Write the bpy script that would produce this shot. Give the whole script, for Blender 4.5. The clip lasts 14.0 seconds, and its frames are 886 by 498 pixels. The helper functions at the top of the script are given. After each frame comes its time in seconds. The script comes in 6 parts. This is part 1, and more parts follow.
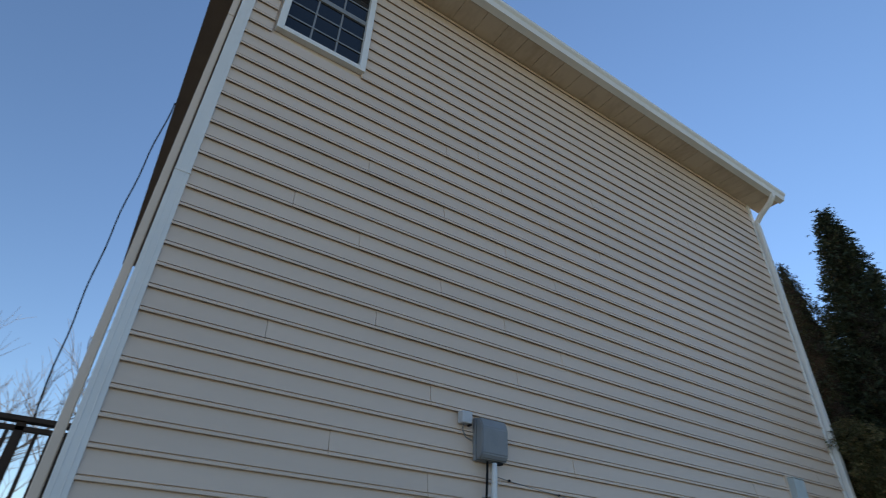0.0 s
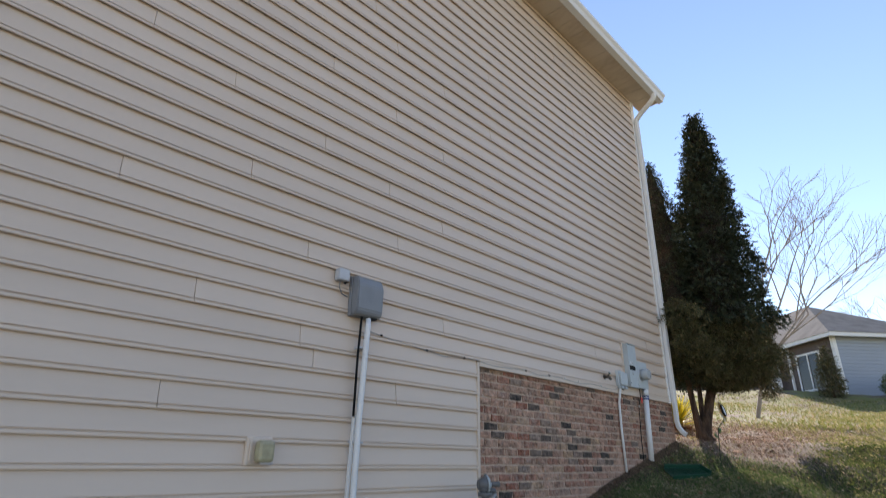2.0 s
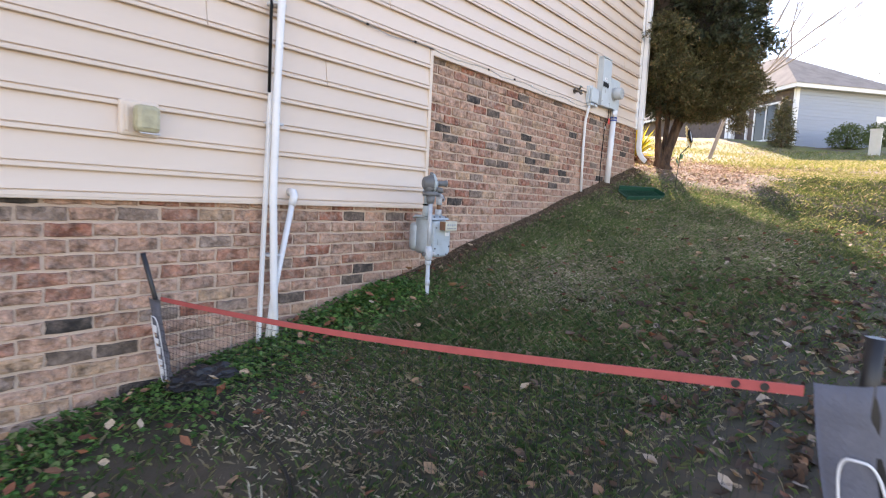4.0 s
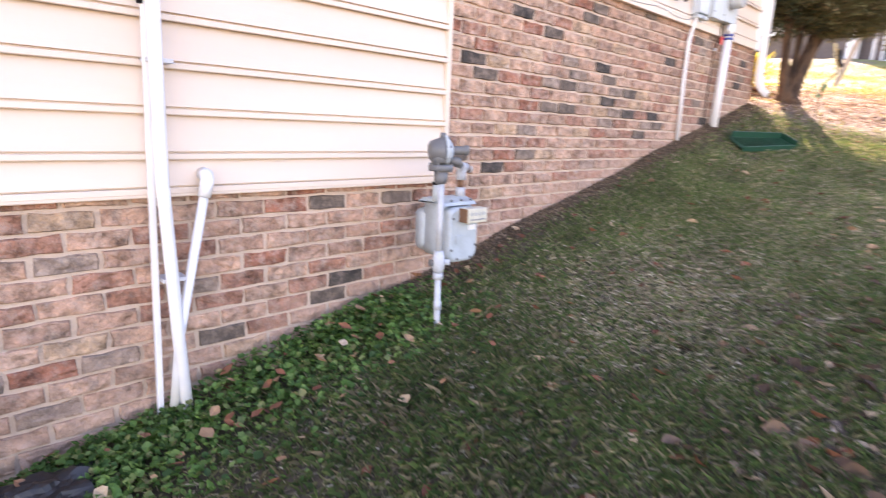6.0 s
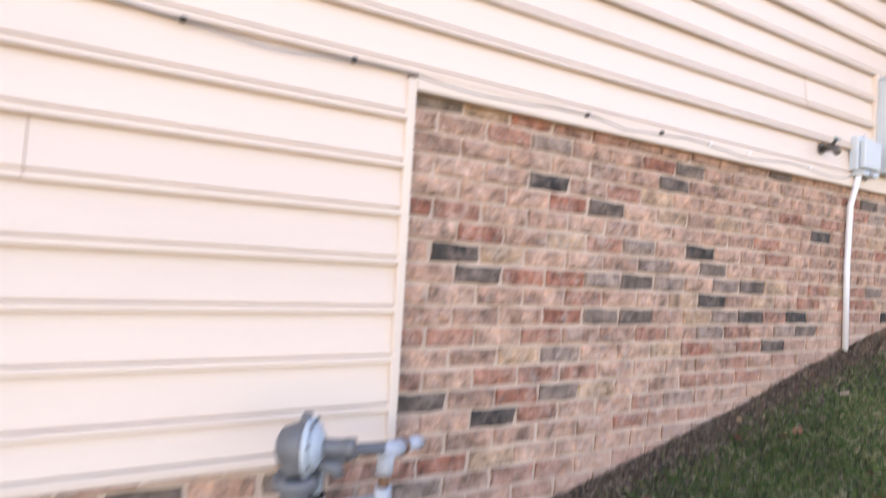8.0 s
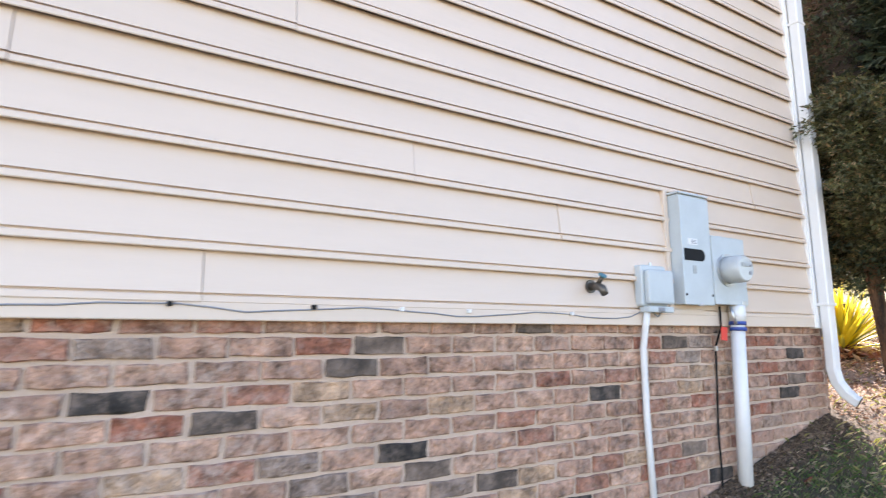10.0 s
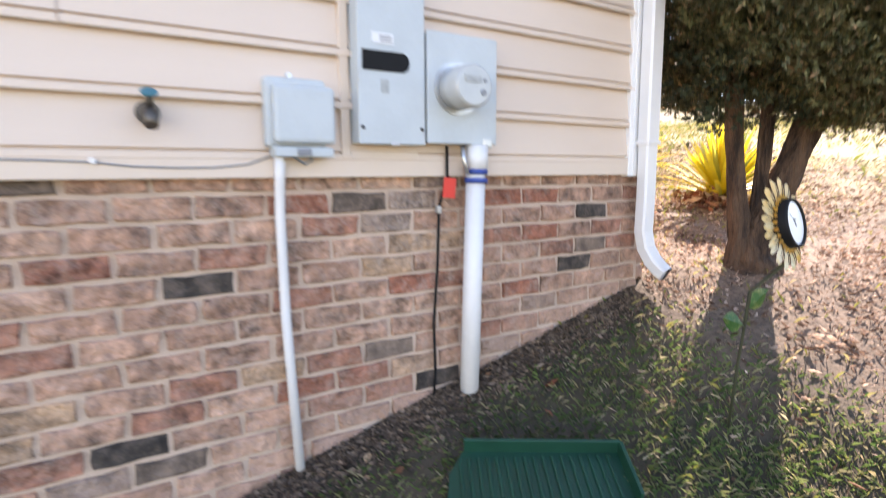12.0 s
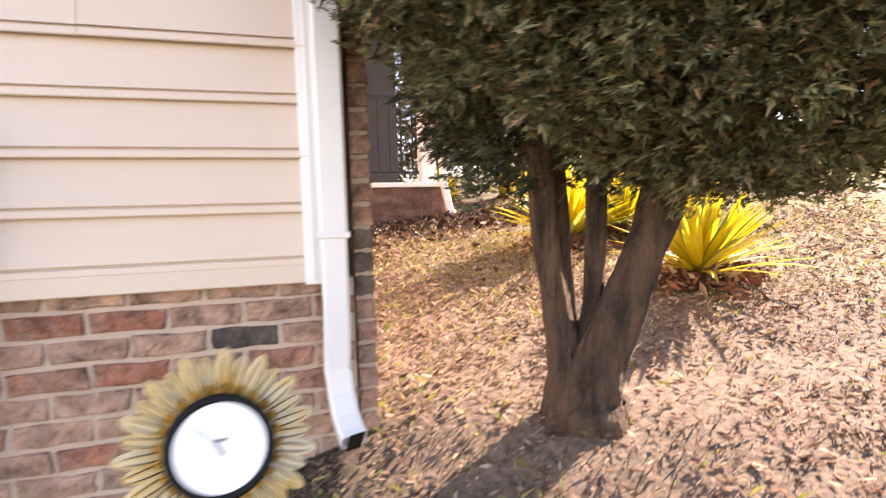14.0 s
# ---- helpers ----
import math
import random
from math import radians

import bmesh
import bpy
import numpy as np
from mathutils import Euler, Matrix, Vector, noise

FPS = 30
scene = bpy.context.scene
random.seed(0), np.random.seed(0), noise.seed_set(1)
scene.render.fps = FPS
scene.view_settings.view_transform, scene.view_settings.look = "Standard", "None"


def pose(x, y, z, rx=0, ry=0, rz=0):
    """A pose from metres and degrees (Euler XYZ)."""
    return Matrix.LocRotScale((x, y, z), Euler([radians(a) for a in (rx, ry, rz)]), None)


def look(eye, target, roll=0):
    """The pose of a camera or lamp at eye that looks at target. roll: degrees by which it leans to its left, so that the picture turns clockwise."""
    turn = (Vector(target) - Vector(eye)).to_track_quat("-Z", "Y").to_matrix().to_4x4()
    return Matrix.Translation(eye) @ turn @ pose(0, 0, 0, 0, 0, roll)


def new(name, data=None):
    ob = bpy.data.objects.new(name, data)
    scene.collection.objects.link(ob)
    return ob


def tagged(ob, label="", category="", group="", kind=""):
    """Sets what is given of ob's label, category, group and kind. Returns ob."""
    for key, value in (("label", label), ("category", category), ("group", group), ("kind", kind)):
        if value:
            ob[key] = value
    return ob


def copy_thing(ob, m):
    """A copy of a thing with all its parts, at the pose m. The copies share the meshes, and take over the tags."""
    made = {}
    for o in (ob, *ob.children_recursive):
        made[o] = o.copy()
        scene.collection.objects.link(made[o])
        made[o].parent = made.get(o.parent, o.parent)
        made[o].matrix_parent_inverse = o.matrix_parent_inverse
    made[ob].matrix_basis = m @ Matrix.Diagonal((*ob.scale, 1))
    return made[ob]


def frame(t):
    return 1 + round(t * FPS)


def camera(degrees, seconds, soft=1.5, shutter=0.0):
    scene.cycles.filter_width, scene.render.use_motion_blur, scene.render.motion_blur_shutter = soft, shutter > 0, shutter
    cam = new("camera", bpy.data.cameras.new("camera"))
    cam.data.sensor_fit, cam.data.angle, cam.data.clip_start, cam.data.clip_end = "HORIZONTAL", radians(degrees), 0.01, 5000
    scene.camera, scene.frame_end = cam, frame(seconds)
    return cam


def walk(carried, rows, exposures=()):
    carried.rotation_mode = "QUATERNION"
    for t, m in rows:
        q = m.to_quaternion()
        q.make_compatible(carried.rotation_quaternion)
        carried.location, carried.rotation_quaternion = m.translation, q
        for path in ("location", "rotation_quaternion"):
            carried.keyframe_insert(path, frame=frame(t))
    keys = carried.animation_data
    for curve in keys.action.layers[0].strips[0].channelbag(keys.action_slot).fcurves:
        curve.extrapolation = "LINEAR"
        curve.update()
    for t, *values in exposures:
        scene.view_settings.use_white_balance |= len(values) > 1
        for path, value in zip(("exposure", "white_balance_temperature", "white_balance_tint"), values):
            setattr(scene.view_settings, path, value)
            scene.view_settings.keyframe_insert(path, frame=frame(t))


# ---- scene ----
cam = camera(78.2, 14.0, soft=1.0, shutter=0.4)
ROWS = [
    (0, (-0.092, -0.124, 1.582), (0.796, 1.289, 2.686), 2.9),
    (0.5, (-0.15, -0.024, 1.6), (0.894, 1.309, 2.665), 2.0),
    (1, (-0.106, 0.013, 1.601), (1.052, 1.296, 2.607), 1.4),
    (1.5, (-0.07, -0.02, 1.578), (1.186, 1.248, 2.479), 1.0),
    (2, (0.016, -0.025, 1.489), (1.35, 1.271, 2.223), 1.2),
    (2.5, (0.036, 0.008, 1.406), (1.438, 1.341, 1.912), 1.7),
    (3, (0.092, 0.106, 1.248), (1.555, 1.448, 1.493), 1.9),
    (3.5, (0.318, 0.213, 1.203), (1.833, 1.519, 1.225), 1.9),
    (3.7, (0.452, 0.296, 1.211), (1.998, 1.563, 1.13), 2.0),
    (5.8, (1.758, 1.059, 1.437), (3.199, 2.38, 1.015), 2.7),
    (6, (1.828, 1.119, 1.434), (3.182, 2.529, 1.012), 2.6),
    (6.5, (2.188, 1.357, 1.45), (3.256, 3.0, 1.049), 1.8),
    (7, (2.365, 1.428, 1.551), (3.205, 3.199, 1.155), 3.4),
    (7.5, (2.669, 1.569, 1.561), (3.521, 3.359, 1.294), 3.6),
    (8, (3.042, 1.584, 1.774), (3.992, 3.343, 1.82), 3.9),
    (8.2, (3.191, 1.508, 1.797), (4.109, 3.27, 2.026), 1.2),
    (10.3, (4.528, 1.449, 2.307), (5.569, 3.127, 2.626), 0.4),
    (10.5, (4.679, 1.452, 2.324), (5.766, 3.103, 2.627), 0.3),
    (11, (5.051, 1.473, 2.434), (6.197, 3.102, 2.617), -0.0),
    (11.5, (5.453, 1.586, 2.431), (6.607, 3.219, 2.402), 0.1),
    (12, (5.885, 1.585, 2.328), (6.965, 3.248, 2.063), 0.1),
    (12.5, (6.435, 1.536, 2.21), (7.267, 3.302, 1.776), -1.8),
    (13, (6.845, 1.576, 2.281), (7.59, 3.376, 1.828), -1.2),
    (13.5, (7.3, 1.5, 2.453), (7.979, 3.359, 2.168), -0.5),
    (14, (7.723, 1.546, 2.522), (8.316, 3.452, 2.39), -1.2),
]
EXPOSURES = [(0, 0.62, 5950, 9), (0.5, 1.05, 6350, 13), (1.0, 1.12, 6500, 15), (1.5, 1.22, 6700, 16), (2.0, 1.3, 6850, 18), (2.5, 1.52, 6950, 20), (3.0, 1.88, 7150, 21), (3.5, 2.25, 7350, 23),
             (5.8, 3.3, 8150, 36), (6.6, 3.22, 8150, 35), (8.2, 3.02, 7900, 30), (10.3, 2.74, 6950, 21), (11.0, 2.74, 7050, 22), (12.0, 2.74, 7400, 25), (12.5, 2.92, 7850, 30), (13.2, 2.97, 7900, 31), (14, 2.84, 8150, 30)]
LEVEL = Matrix.Translation((4, 0, 0)) @ pose(0, 0, 0, 0, 0.5, 0) @ Matrix.Translation((-4, 0, 0))
walk(cam, [(t, LEVEL @ look(e, a, r)) for t, e, a, r in ROWS], EXPOSURES)

# ---- daylight ----
SUN_DIR = Vector((0.78, 0.35, 0.50)).normalized()
world = bpy.data.worlds.new("world")
scene.world = world
world.use_nodes = True
wn = world.node_tree.nodes
sky = wn.new("ShaderNodeTexSky")
sky.sky_type, sky.sun_disc = "NISHITA", False
sky.sun_elevation = math.asin(SUN_DIR.z)
sky.sun_rotation = math.atan2(SUN_DIR.x, SUN_DIR.y)
sky.air_density, sky.dust_density, sky.ozone_density = 1.0, 0.0, 1.8
wn["Background"].inputs["Strength"].default_value = 0.10
world.node_tree.links.new(sky.outputs[0], wn["Background"].inputs[0])
lamp = bpy.data.lights.new("sun", "SUN")
lamp.energy, lamp.angle, lamp.color = 3.2, radians(0.53), (1.0, 0.94, 0.84)
sun = new("sun", lamp)
sun.matrix_world = look(SUN_DIR * 60, (0, 0, 0))


# ---- materials ----
def material(name, colour, rough=0.6, metal=0.0, vary=0.15, scale=8.0, bump=0.0, bump_scale=60.0, second=None,
             stretch=(1, 1, 1), island=0.0, spec=0.5, patch=0.0):
    """Two scales of colour noise over a base, optional relief; island: variation per object."""
    m = bpy.data.materials.new(name)
    m.use_nodes = True
    n, l = m.node_tree.nodes, m.node_tree.links
    b = n["Principled BSDF"]
    b.inputs["Roughness"].default_value, b.inputs["Metallic"].default_value = rough, metal
    b.inputs["Specular IOR Level"].default_value = spec
    mp = n.new("ShaderNodeMapping")
    mp.inputs["Scale"].default_value = stretch
    geo = n.new("ShaderNodeNewGeometry")
    l.new(geo.outputs["Position"], mp.inputs[0])
    big = n.new("ShaderNodeTexNoise")
    big.inputs["Scale"].default_value, big.inputs["Detail"].default_value = scale, 4
    fine = n.new("ShaderNodeTexNoise")
    fine.inputs["Scale"].default_value, fine.inputs["Detail"].default_value = scale * 9, 3
    l.new(mp.outputs[0], big.inputs["Vector"]), l.new(mp.outputs[0], fine.inputs["Vector"])
    mix = n.new("ShaderNodeMix")
    mix.data_type = "RGBA"
    c2 = second or tuple(c * 0.55 for c in colour)
    mix.inputs[6].default_value, mix.inputs[7].default_value = (*colour, 1), (*c2, 1)
    ramp = n.new("ShaderNodeMapRange")
    ramp.inputs["From Min"].default_value, ramp.inputs["From Max"].default_value = 0.4 - patch, 0.75 - patch
    ramp.inputs["To Max"].default_value = 1.0 if second else vary * 2
    add = n.new("ShaderNodeMath")
    add.operation = "MULTIPLY_ADD"
    add.inputs[1].default_value = 0.35
    l.new(fine.outputs[0], add.inputs[0]), l.new(big.outputs[0], add.inputs[2])
    sub = n.new("ShaderNodeMath")
    sub.operation = "SUBTRACT"
    sub.inputs[1].default_value = 0.17
    l.new(add.outputs[0], sub.inputs[0]), l.new(sub.outputs[0], ramp.inputs[0])
    l.new(ramp.outputs[0], mix.inputs[0])
    out = mix.outputs[2]
    if island:
        info = n.new("ShaderNodeObjectInfo")
        hsv = n.new("ShaderNodeHueSaturation")
        mr = n.new("ShaderNodeMapRange")
        mr.inputs["To Min"].default_value, mr.inputs["To Max"].default_value = 1 - island, 1 + island
        l.new(info.outputs["Random"], mr.inputs[0]), l.new(mr.outputs[0], hsv.inputs["Value"])
        l.new(out, hsv.inputs["Color"])
        out = hsv.outputs[0]
    l.new(out, b.inputs["Base Color"])
    if bump:
        bt = n.new("ShaderNodeTexNoise")
        bt.inputs["Scale"].default_value, bt.inputs["Detail"].default_value = bump_scale, 5
        l.new(mp.outputs[0], bt.inputs["Vector"])
        bp = n.new("ShaderNodeBump")
        bp.inputs["Strength"].default_value, bp.inputs["Distance"].default_value = bump, 0.01
        l.new(bt.outputs[0], bp.inputs["Height"]), l.new(bp.outputs[0], b.inputs["Normal"])
    return m


def ramp_material(name, stops, rough=0.9, bump=0.5, bump_scale=45.0, blotch=14.0, per="object", amount=0.5, wash=None, splash=False):
    """Colour picked per piece from stops, blotched and pitted."""
    m = material(name, (0.3, 0.2, 0.15), rough, bump=bump, bump_scale=bump_scale)
    n, l = m.node_tree.nodes, m.node_tree.links
    b = n["Principled BSDF"]
    cr = n.new("ShaderNodeValToRGB")
    cr.color_ramp.interpolation = "CONSTANT" if per == "object" else "LINEAR"
    while len(cr.color_ramp.elements) < len(stops):
        cr.color_ramp.elements.new(0.5)
    for e, (p, c) in zip(cr.color_ramp.elements, stops):
        e.position, e.color = p, (*c, 1)
    if per == "object":
        src = n.new("ShaderNodeObjectInfo").outputs["Random"]
    else:
        src = n.new("ShaderNodeNewGeometry").outputs["Random Per Island"]
    l.new(src, cr.inputs[0])
    pos = n.new("ShaderNodeNewGeometry").outputs["Position"]
    t = n.new("ShaderNodeTexNoise")
    t.inputs["Scale"].default_value, t.inputs["Detail"].default_value, t.inputs["Roughness"].default_value = blotch, 6, 0.7
    l.new(pos, t.inputs["Vector"])
    mr = n.new("ShaderNodeMapRange")
    mr.inputs["From Min"].default_value, mr.inputs["From Max"].default_value = 0.3, 0.7
    mr.inputs["To Min"].default_value, mr.inputs["To Max"].default_value = 1 - amount, 1 + amount
    l.new(t.outputs[0], mr.inputs[0])
    hsv = n.new("ShaderNodeHueSaturation")
    hsv.inputs["Saturation"].default_value = 1.04
    l.new(mr.outputs[0], hsv.inputs["Value"]), l.new(cr.outputs[0], hsv.inputs["Color"])
    out = hsv.outputs[0]
    if wash:
        t2 = n.new("ShaderNodeTexNoise")
        t2.inputs["Scale"].default_value, t2.inputs["Detail"].default_value, t2.inputs["Roughness"].default_value = 22, 8, 0.75
        l.new(pos, t2.inputs["Vector"])
        m2 = n.new("ShaderNodeMapRange")
        m2.inputs["From Min"].default_value, m2.inputs["From Max"].default_value, m2.inputs["To Max"].default_value = 0.47, 0.68, 0.68
        l.new(t2.outputs[0], m2.inputs[0])
        # lime bloom gathers in broad patches of the wall
        t3 = n.new("ShaderNodeTexNoise")
        t3.inputs["Scale"].default_value, t3.inputs["Detail"].default_value = 1.4, 3
        l.new(pos, t3.inputs["Vector"])
        m3 = n.new("ShaderNodeMapRange")
        m3.inputs["From Min"].default_value, m3.inputs["From Max"].default_value = 0.36, 0.62
        m3.inputs["To Min"].default_value, m3.inputs["To Max"].default_value = 0.35, 1.1
        l.new(t3.outputs[0], m3.inputs[0])
        bloom = n.new("ShaderNodeMath")
        bloom.operation = "MULTIPLY"
        l.new(m2.outputs[0], bloom.inputs[0]), l.new(m3.outputs[0], bloom.inputs[1])
        mx = n.new("ShaderNodeMix")
        mx.data_type = "RGBA"
        mx.inputs[7].default_value = (*wash, 1)
        l.new(bloom.outputs[0], mx.inputs[0]), l.new(out, mx.inputs[6])
        out = mx.outputs[2]
    if splash:
        # clay splashed up from the sloping grade dries as an ochre film on the lowest courses
        sep = n.new("ShaderNodeSeparateXYZ")
        l.new(pos, sep.inputs[0])
        grade = n.new("ShaderNodeMath")
        grade.operation = "MULTIPLY_ADD"
        grade.inputs[1].default_value, grade.inputs[2].default_value = -0.256, 0.214
        l.new(sep.outputs[0], grade.inputs[0])
        over = n.new("ShaderNodeMath")
        l.new(sep.outputs[2], over.inputs[0]), l.new(grade.outputs[0], over.inputs[1])
        t4 = n.new("ShaderNodeTexNoise")
        t4.inputs["Scale"].default_value, t4.inputs["Detail"].default_value = 3.5, 5
        l.new(pos, t4.inputs["Vector"])
        jag = n.new("ShaderNodeMath")
        jag.operation = "MULTIPLY_ADD"
        jag.inputs[1].default_value = 0.30
        l.new(t4.outputs[0], jag.inputs[0]), l.new(over.outputs[0], jag.inputs[2])
        m4 = n.new("ShaderNodeMapRange")
        m4.inputs["From Min"].default_value, m4.inputs["From Max"].default_value = 0.40, 0.18
        m4.inputs["To Max"].default_value = 0.58
        l.new(jag.outputs[0], m4.inputs[0])
        clay = n.new("ShaderNodeMix")
        clay.data_type = "RGBA"
        clay.inputs[7].default_value = (0.46, 0.295, 0.22, 1)
        l.new(m4.outputs[0], clay.inputs[0]), l.new(out, clay.inputs[6])
        out = clay.outputs[2]
    l.new(out, b.inputs["Base Color"])
    return m


M_SIDING = material("vinyl_siding", (0.682, 0.553, 0.452), 0.42, vary=0.07, scale=1.2, bump=0.05, bump_scale=25, stretch=(0.35, 1, 2), island=0.02)
M_TRIM = material("beige_trim", (0.68, 0.56, 0.46), 0.45, vary=0.06, scale=3)
M_WHITE = material("white_vinyl", (0.78, 0.77, 0.76), 0.4, vary=0.06, scale=4)
M_MORTAR = material("mortar", (0.58, 0.44, 0.345), 0.95, vary=0.2, scale=5, bump=0.6, bump_scale=90)
BRICKS = [(0.0, (0.309, 0.150, 0.104)), (0.16, (0.368, 0.218, 0.156)), (0.34, (0.404, 0.242, 0.173)), (0.52, (0.333, 0.199, 0.144)),
          (0.66, (0.439, 0.272, 0.196)), (0.80, (0.285, 0.115, 0.075)), (0.88, (0.40, 0.26, 0.17)), (0.94, (0.238, 0.169, 0.133))]
M_BRICK = ramp_material("fired_brick", BRICKS, bump=1.0, bump_scale=26, amount=0.78, blotch=17, wash=(0.54, 0.42, 0.345), splash=True)
M_BRICK.node_tree.nodes["Bump"].inputs["Distance"].default_value = 0.032
M_BRICK_DARK = ramp_material("burnt_brick", [(0.0, (0.055, 0.045, 0.038)), (0.35, (0.11, 0.083, 0.066)), (0.7, (0.17, 0.125, 0.098))], blotch=11, bump=0.9, amount=0.75, wash=(0.30, 0.21, 0.165))
M_SOFFIT = material("soffit", (0.58, 0.48, 0.36), 0.5, scale=2.5, second=(0.40, 0.31, 0.21), patch=-0.08, stretch=(1, 0.4, 1))
# shade under the side eave is put into this dark colour
M_SOFFIT_SHADED = material("shaded_side_soffit", (0.13, 0.10, 0.08), 0.7, vary=0.2, scale=4)
M_SHINGLE = material("shingles", (0.19, 0.18, 0.175), 0.95, vary=0.4, scale=6, bump=0.5)
M_GROUND = material("soil_and_turf", (0.052, 0.044, 0.025), 0.95, scale=1.3, second=(0.105, 0.074, 0.05), bump=0.35, bump_scale=65)
M_BARK = material("bark", (0.125, 0.072, 0.043), 0.95, scale=20, second=(0.022, 0.013, 0.009), patch=0.05, bump=1.0, bump_scale=48, stretch=(1, 1, 0.22))
M_BARK.node_tree.nodes["Bump"].inputs["Distance"].default_value = 0.05


# ---- mesh helpers ----
def box(bm, x0, x1, y0, y1, z0, z1, bevel=0.0, m=None):
    r = bmesh.ops.create_cube(bm, size=1)
    vs = r["verts"]
    bmesh.ops.scale(bm, vec=(x1 - x0, y1 - y0, z1 - z0), verts=vs)
    bmesh.ops.translate(bm, vec=((x0 + x1) / 2, (y0 + y1) / 2, (z0 + z1) / 2), verts=vs)
    if m:
        bmesh.ops.transform(bm, matrix=m, verts=vs)
    if bevel:
        es = list({e for v in vs for e in v.link_edges})
        bmesh.ops.bevel(bm, geom=es, offset=bevel, segments=2, profile=0.5, affect="EDGES")
    return bm


def tube(bm, pts, radii, sides=12, cap=True):
    """A round tube through the points, one radius or one per point."""
    pts = [Vector(p) for p in pts]
    if not hasattr(radii, "__len__"):
        radii = [radii] * len(pts)
    rings = []
    ref = Vector((0.31, 0.17, 0.93))
    for i, p in enumerate(pts):
        d = (pts[min(i + 1, len(pts) - 1)] - pts[max(i - 1, 0)]).normalized()
        if abs(d.dot(ref)) > 0.97:
            ref = Vector((0.9, 0.3, 0.1))
        u = (ref - d * ref.dot(d)).normalized()
        w = d.cross(u)
        rings.append([bm.verts.new(p + radii[i] * (math.cos(2 * math.pi * k / sides) * u + math.sin(2 * math.pi * k / sides) * w)) for k in range(sides)])
    for a, b in zip(rings, rings[1:]):
        for k in range(sides):
            f = bm.faces.new((a[k], a[(k + 1) % sides], b[(k + 1) % sides], b[k]))
            f.smooth = True
    if cap:
        bm.faces.new(rings[0][::-1]), bm.faces.new(rings[-1])
    return bm


def prism(bm, profile, x0, x1, m=None):
    """A closed (y, z) profile drawn out along x."""
    a = [bm.verts.new((x0, y, z)) for y, z in profile]
    b = [bm.verts.new((x1, y, z)) for y, z in profile]
    k = len(profile)
    for i in range(k):
        bm.faces.new((a[i], a[(i + 1) % k], b[(i + 1) % k], b[i]))
    bm.faces.new(a[::-1]), bm.faces.new(b)
    if m:
        bmesh.ops.transform(bm, matrix=m, verts=a + b)
    return bm


def disc(bm, centre, normal, r, depth, sides=32, bevel=0.0):
    q = Vector(normal).to_track_quat("Z", "Y").to_matrix().to_4x4()
    r_ = bmesh.ops.create_cone(bm, cap_ends=True, segments=sides, radius1=r, radius2=r, depth=depth, matrix=Matrix.Translation(centre) @ q)
    if bevel:
        es = [e for e in {e for v in r_["verts"] for e in v.link_edges} if any(len(f.verts) > 4 for f in e.link_faces)]
        bmesh.ops.bevel(bm, geom=es, offset=bevel, segments=2, affect="EDGES")
    return bm


def mesh_of(name, bm, mat):
    bmesh.ops.recalc_face_normals(bm, faces=bm.faces[:])
    me = bpy.data.meshes.new(name)
    bm.to_mesh(me)
    bm.free()
    for one in mat if isinstance(mat, (list, tuple)) else (mat,):
        me.materials.append(one)
    return me


def part(name, bm, mat, parent=None, label=""):
    ob = new(name, mesh_of(name, bm, mat))
    if parent:
        ob.parent = parent
        ob.matrix_parent_inverse = Matrix.Translation(-parent.location)
    if label:
        ob["label"] = label
    return ob


def thing(name, label, category, group="", kind="", at=(0, 0, 0)):
    ob = new(name)
    ob.location = at
    ob.empty_display_size = 0.1
    return tagged(ob, label, category, group, kind)


# ---- plan ----
BRICK_Y, SIDE_Y = 3.146, 3.135      # faces of the brick and the backing of the siding
X0, X1, XB = -0.09, 7.90, 7.97              # ends of the wall
STEP_X = 3.76                       # where the foundation steps up
LOW, HIGH = 1.197, 2.305            # lower edges of the siding
PITCH, LINE0 = 0.1485, 1.165        # siding courses
SOFFIT_Z = 7.30
WALL_X = (-6, 0, 1.1, 2.3, 3.1, 4.1, 4.84, 6.19, 6.85, 7.34, 7.9, 8.65, 12, 24, 29, 45, 120)
WALL_Z = (-1.2, -0.12, 0.13, 0.37, 0.58, 0.85, 1.03, 1.37, 1.54, 1.67, 1.80, 1.86, 2.15, 3.25, 4.25, 5.0, 8.0)
CROSS = ((2.5, 0.0), (4.0, 0.13), (6.8, 0.34), (7.6, 0.34), (9.0, 0.12), (14.0, 0.05), (30.0, 0.0))


def ground_z(x, y):
    base = float(np.interp(x, WALL_X, WALL_Z))
    c = float(np.interp(x, [a for a, _ in CROSS], [b for _, b in CROSS]))
    d = max(0.0, 3.15 - y)
    f = min(d, 0.7) + 0.45 * max(0.0, min(d, 3.0) - 0.7) + 0.1 * max(0.0, min(d, 20.0) - 3.0)
    h = base - c * f + 0.14 * max(0.0, min(y - 3.15, 3.4)) * float(np.interp(x, (7.0, 8.6), (0.0, 1.0)))
    h += 0.06 * max(0.0, min(y - 6.5, 18.0)) * float(np.interp(x, (8.0, 14.0), (0.0, 1.0)))
    bed = float(np.interp(x, (7.6, 8.6), (0.0, 1.0)))
    if bed:
        h += bed * (0.022 * noise.noise((x * 3.1, y * 3.1, 8.2)) + 0.016 * noise.noise((x * 8.3, y * 8.3, 4.4)))
    h += 0.03 * noise.noise((x * 0.9, y * 0.9, 3.1)) + 0.012 * noise.noise((x * 4, y * 4, 1.7))
    return h


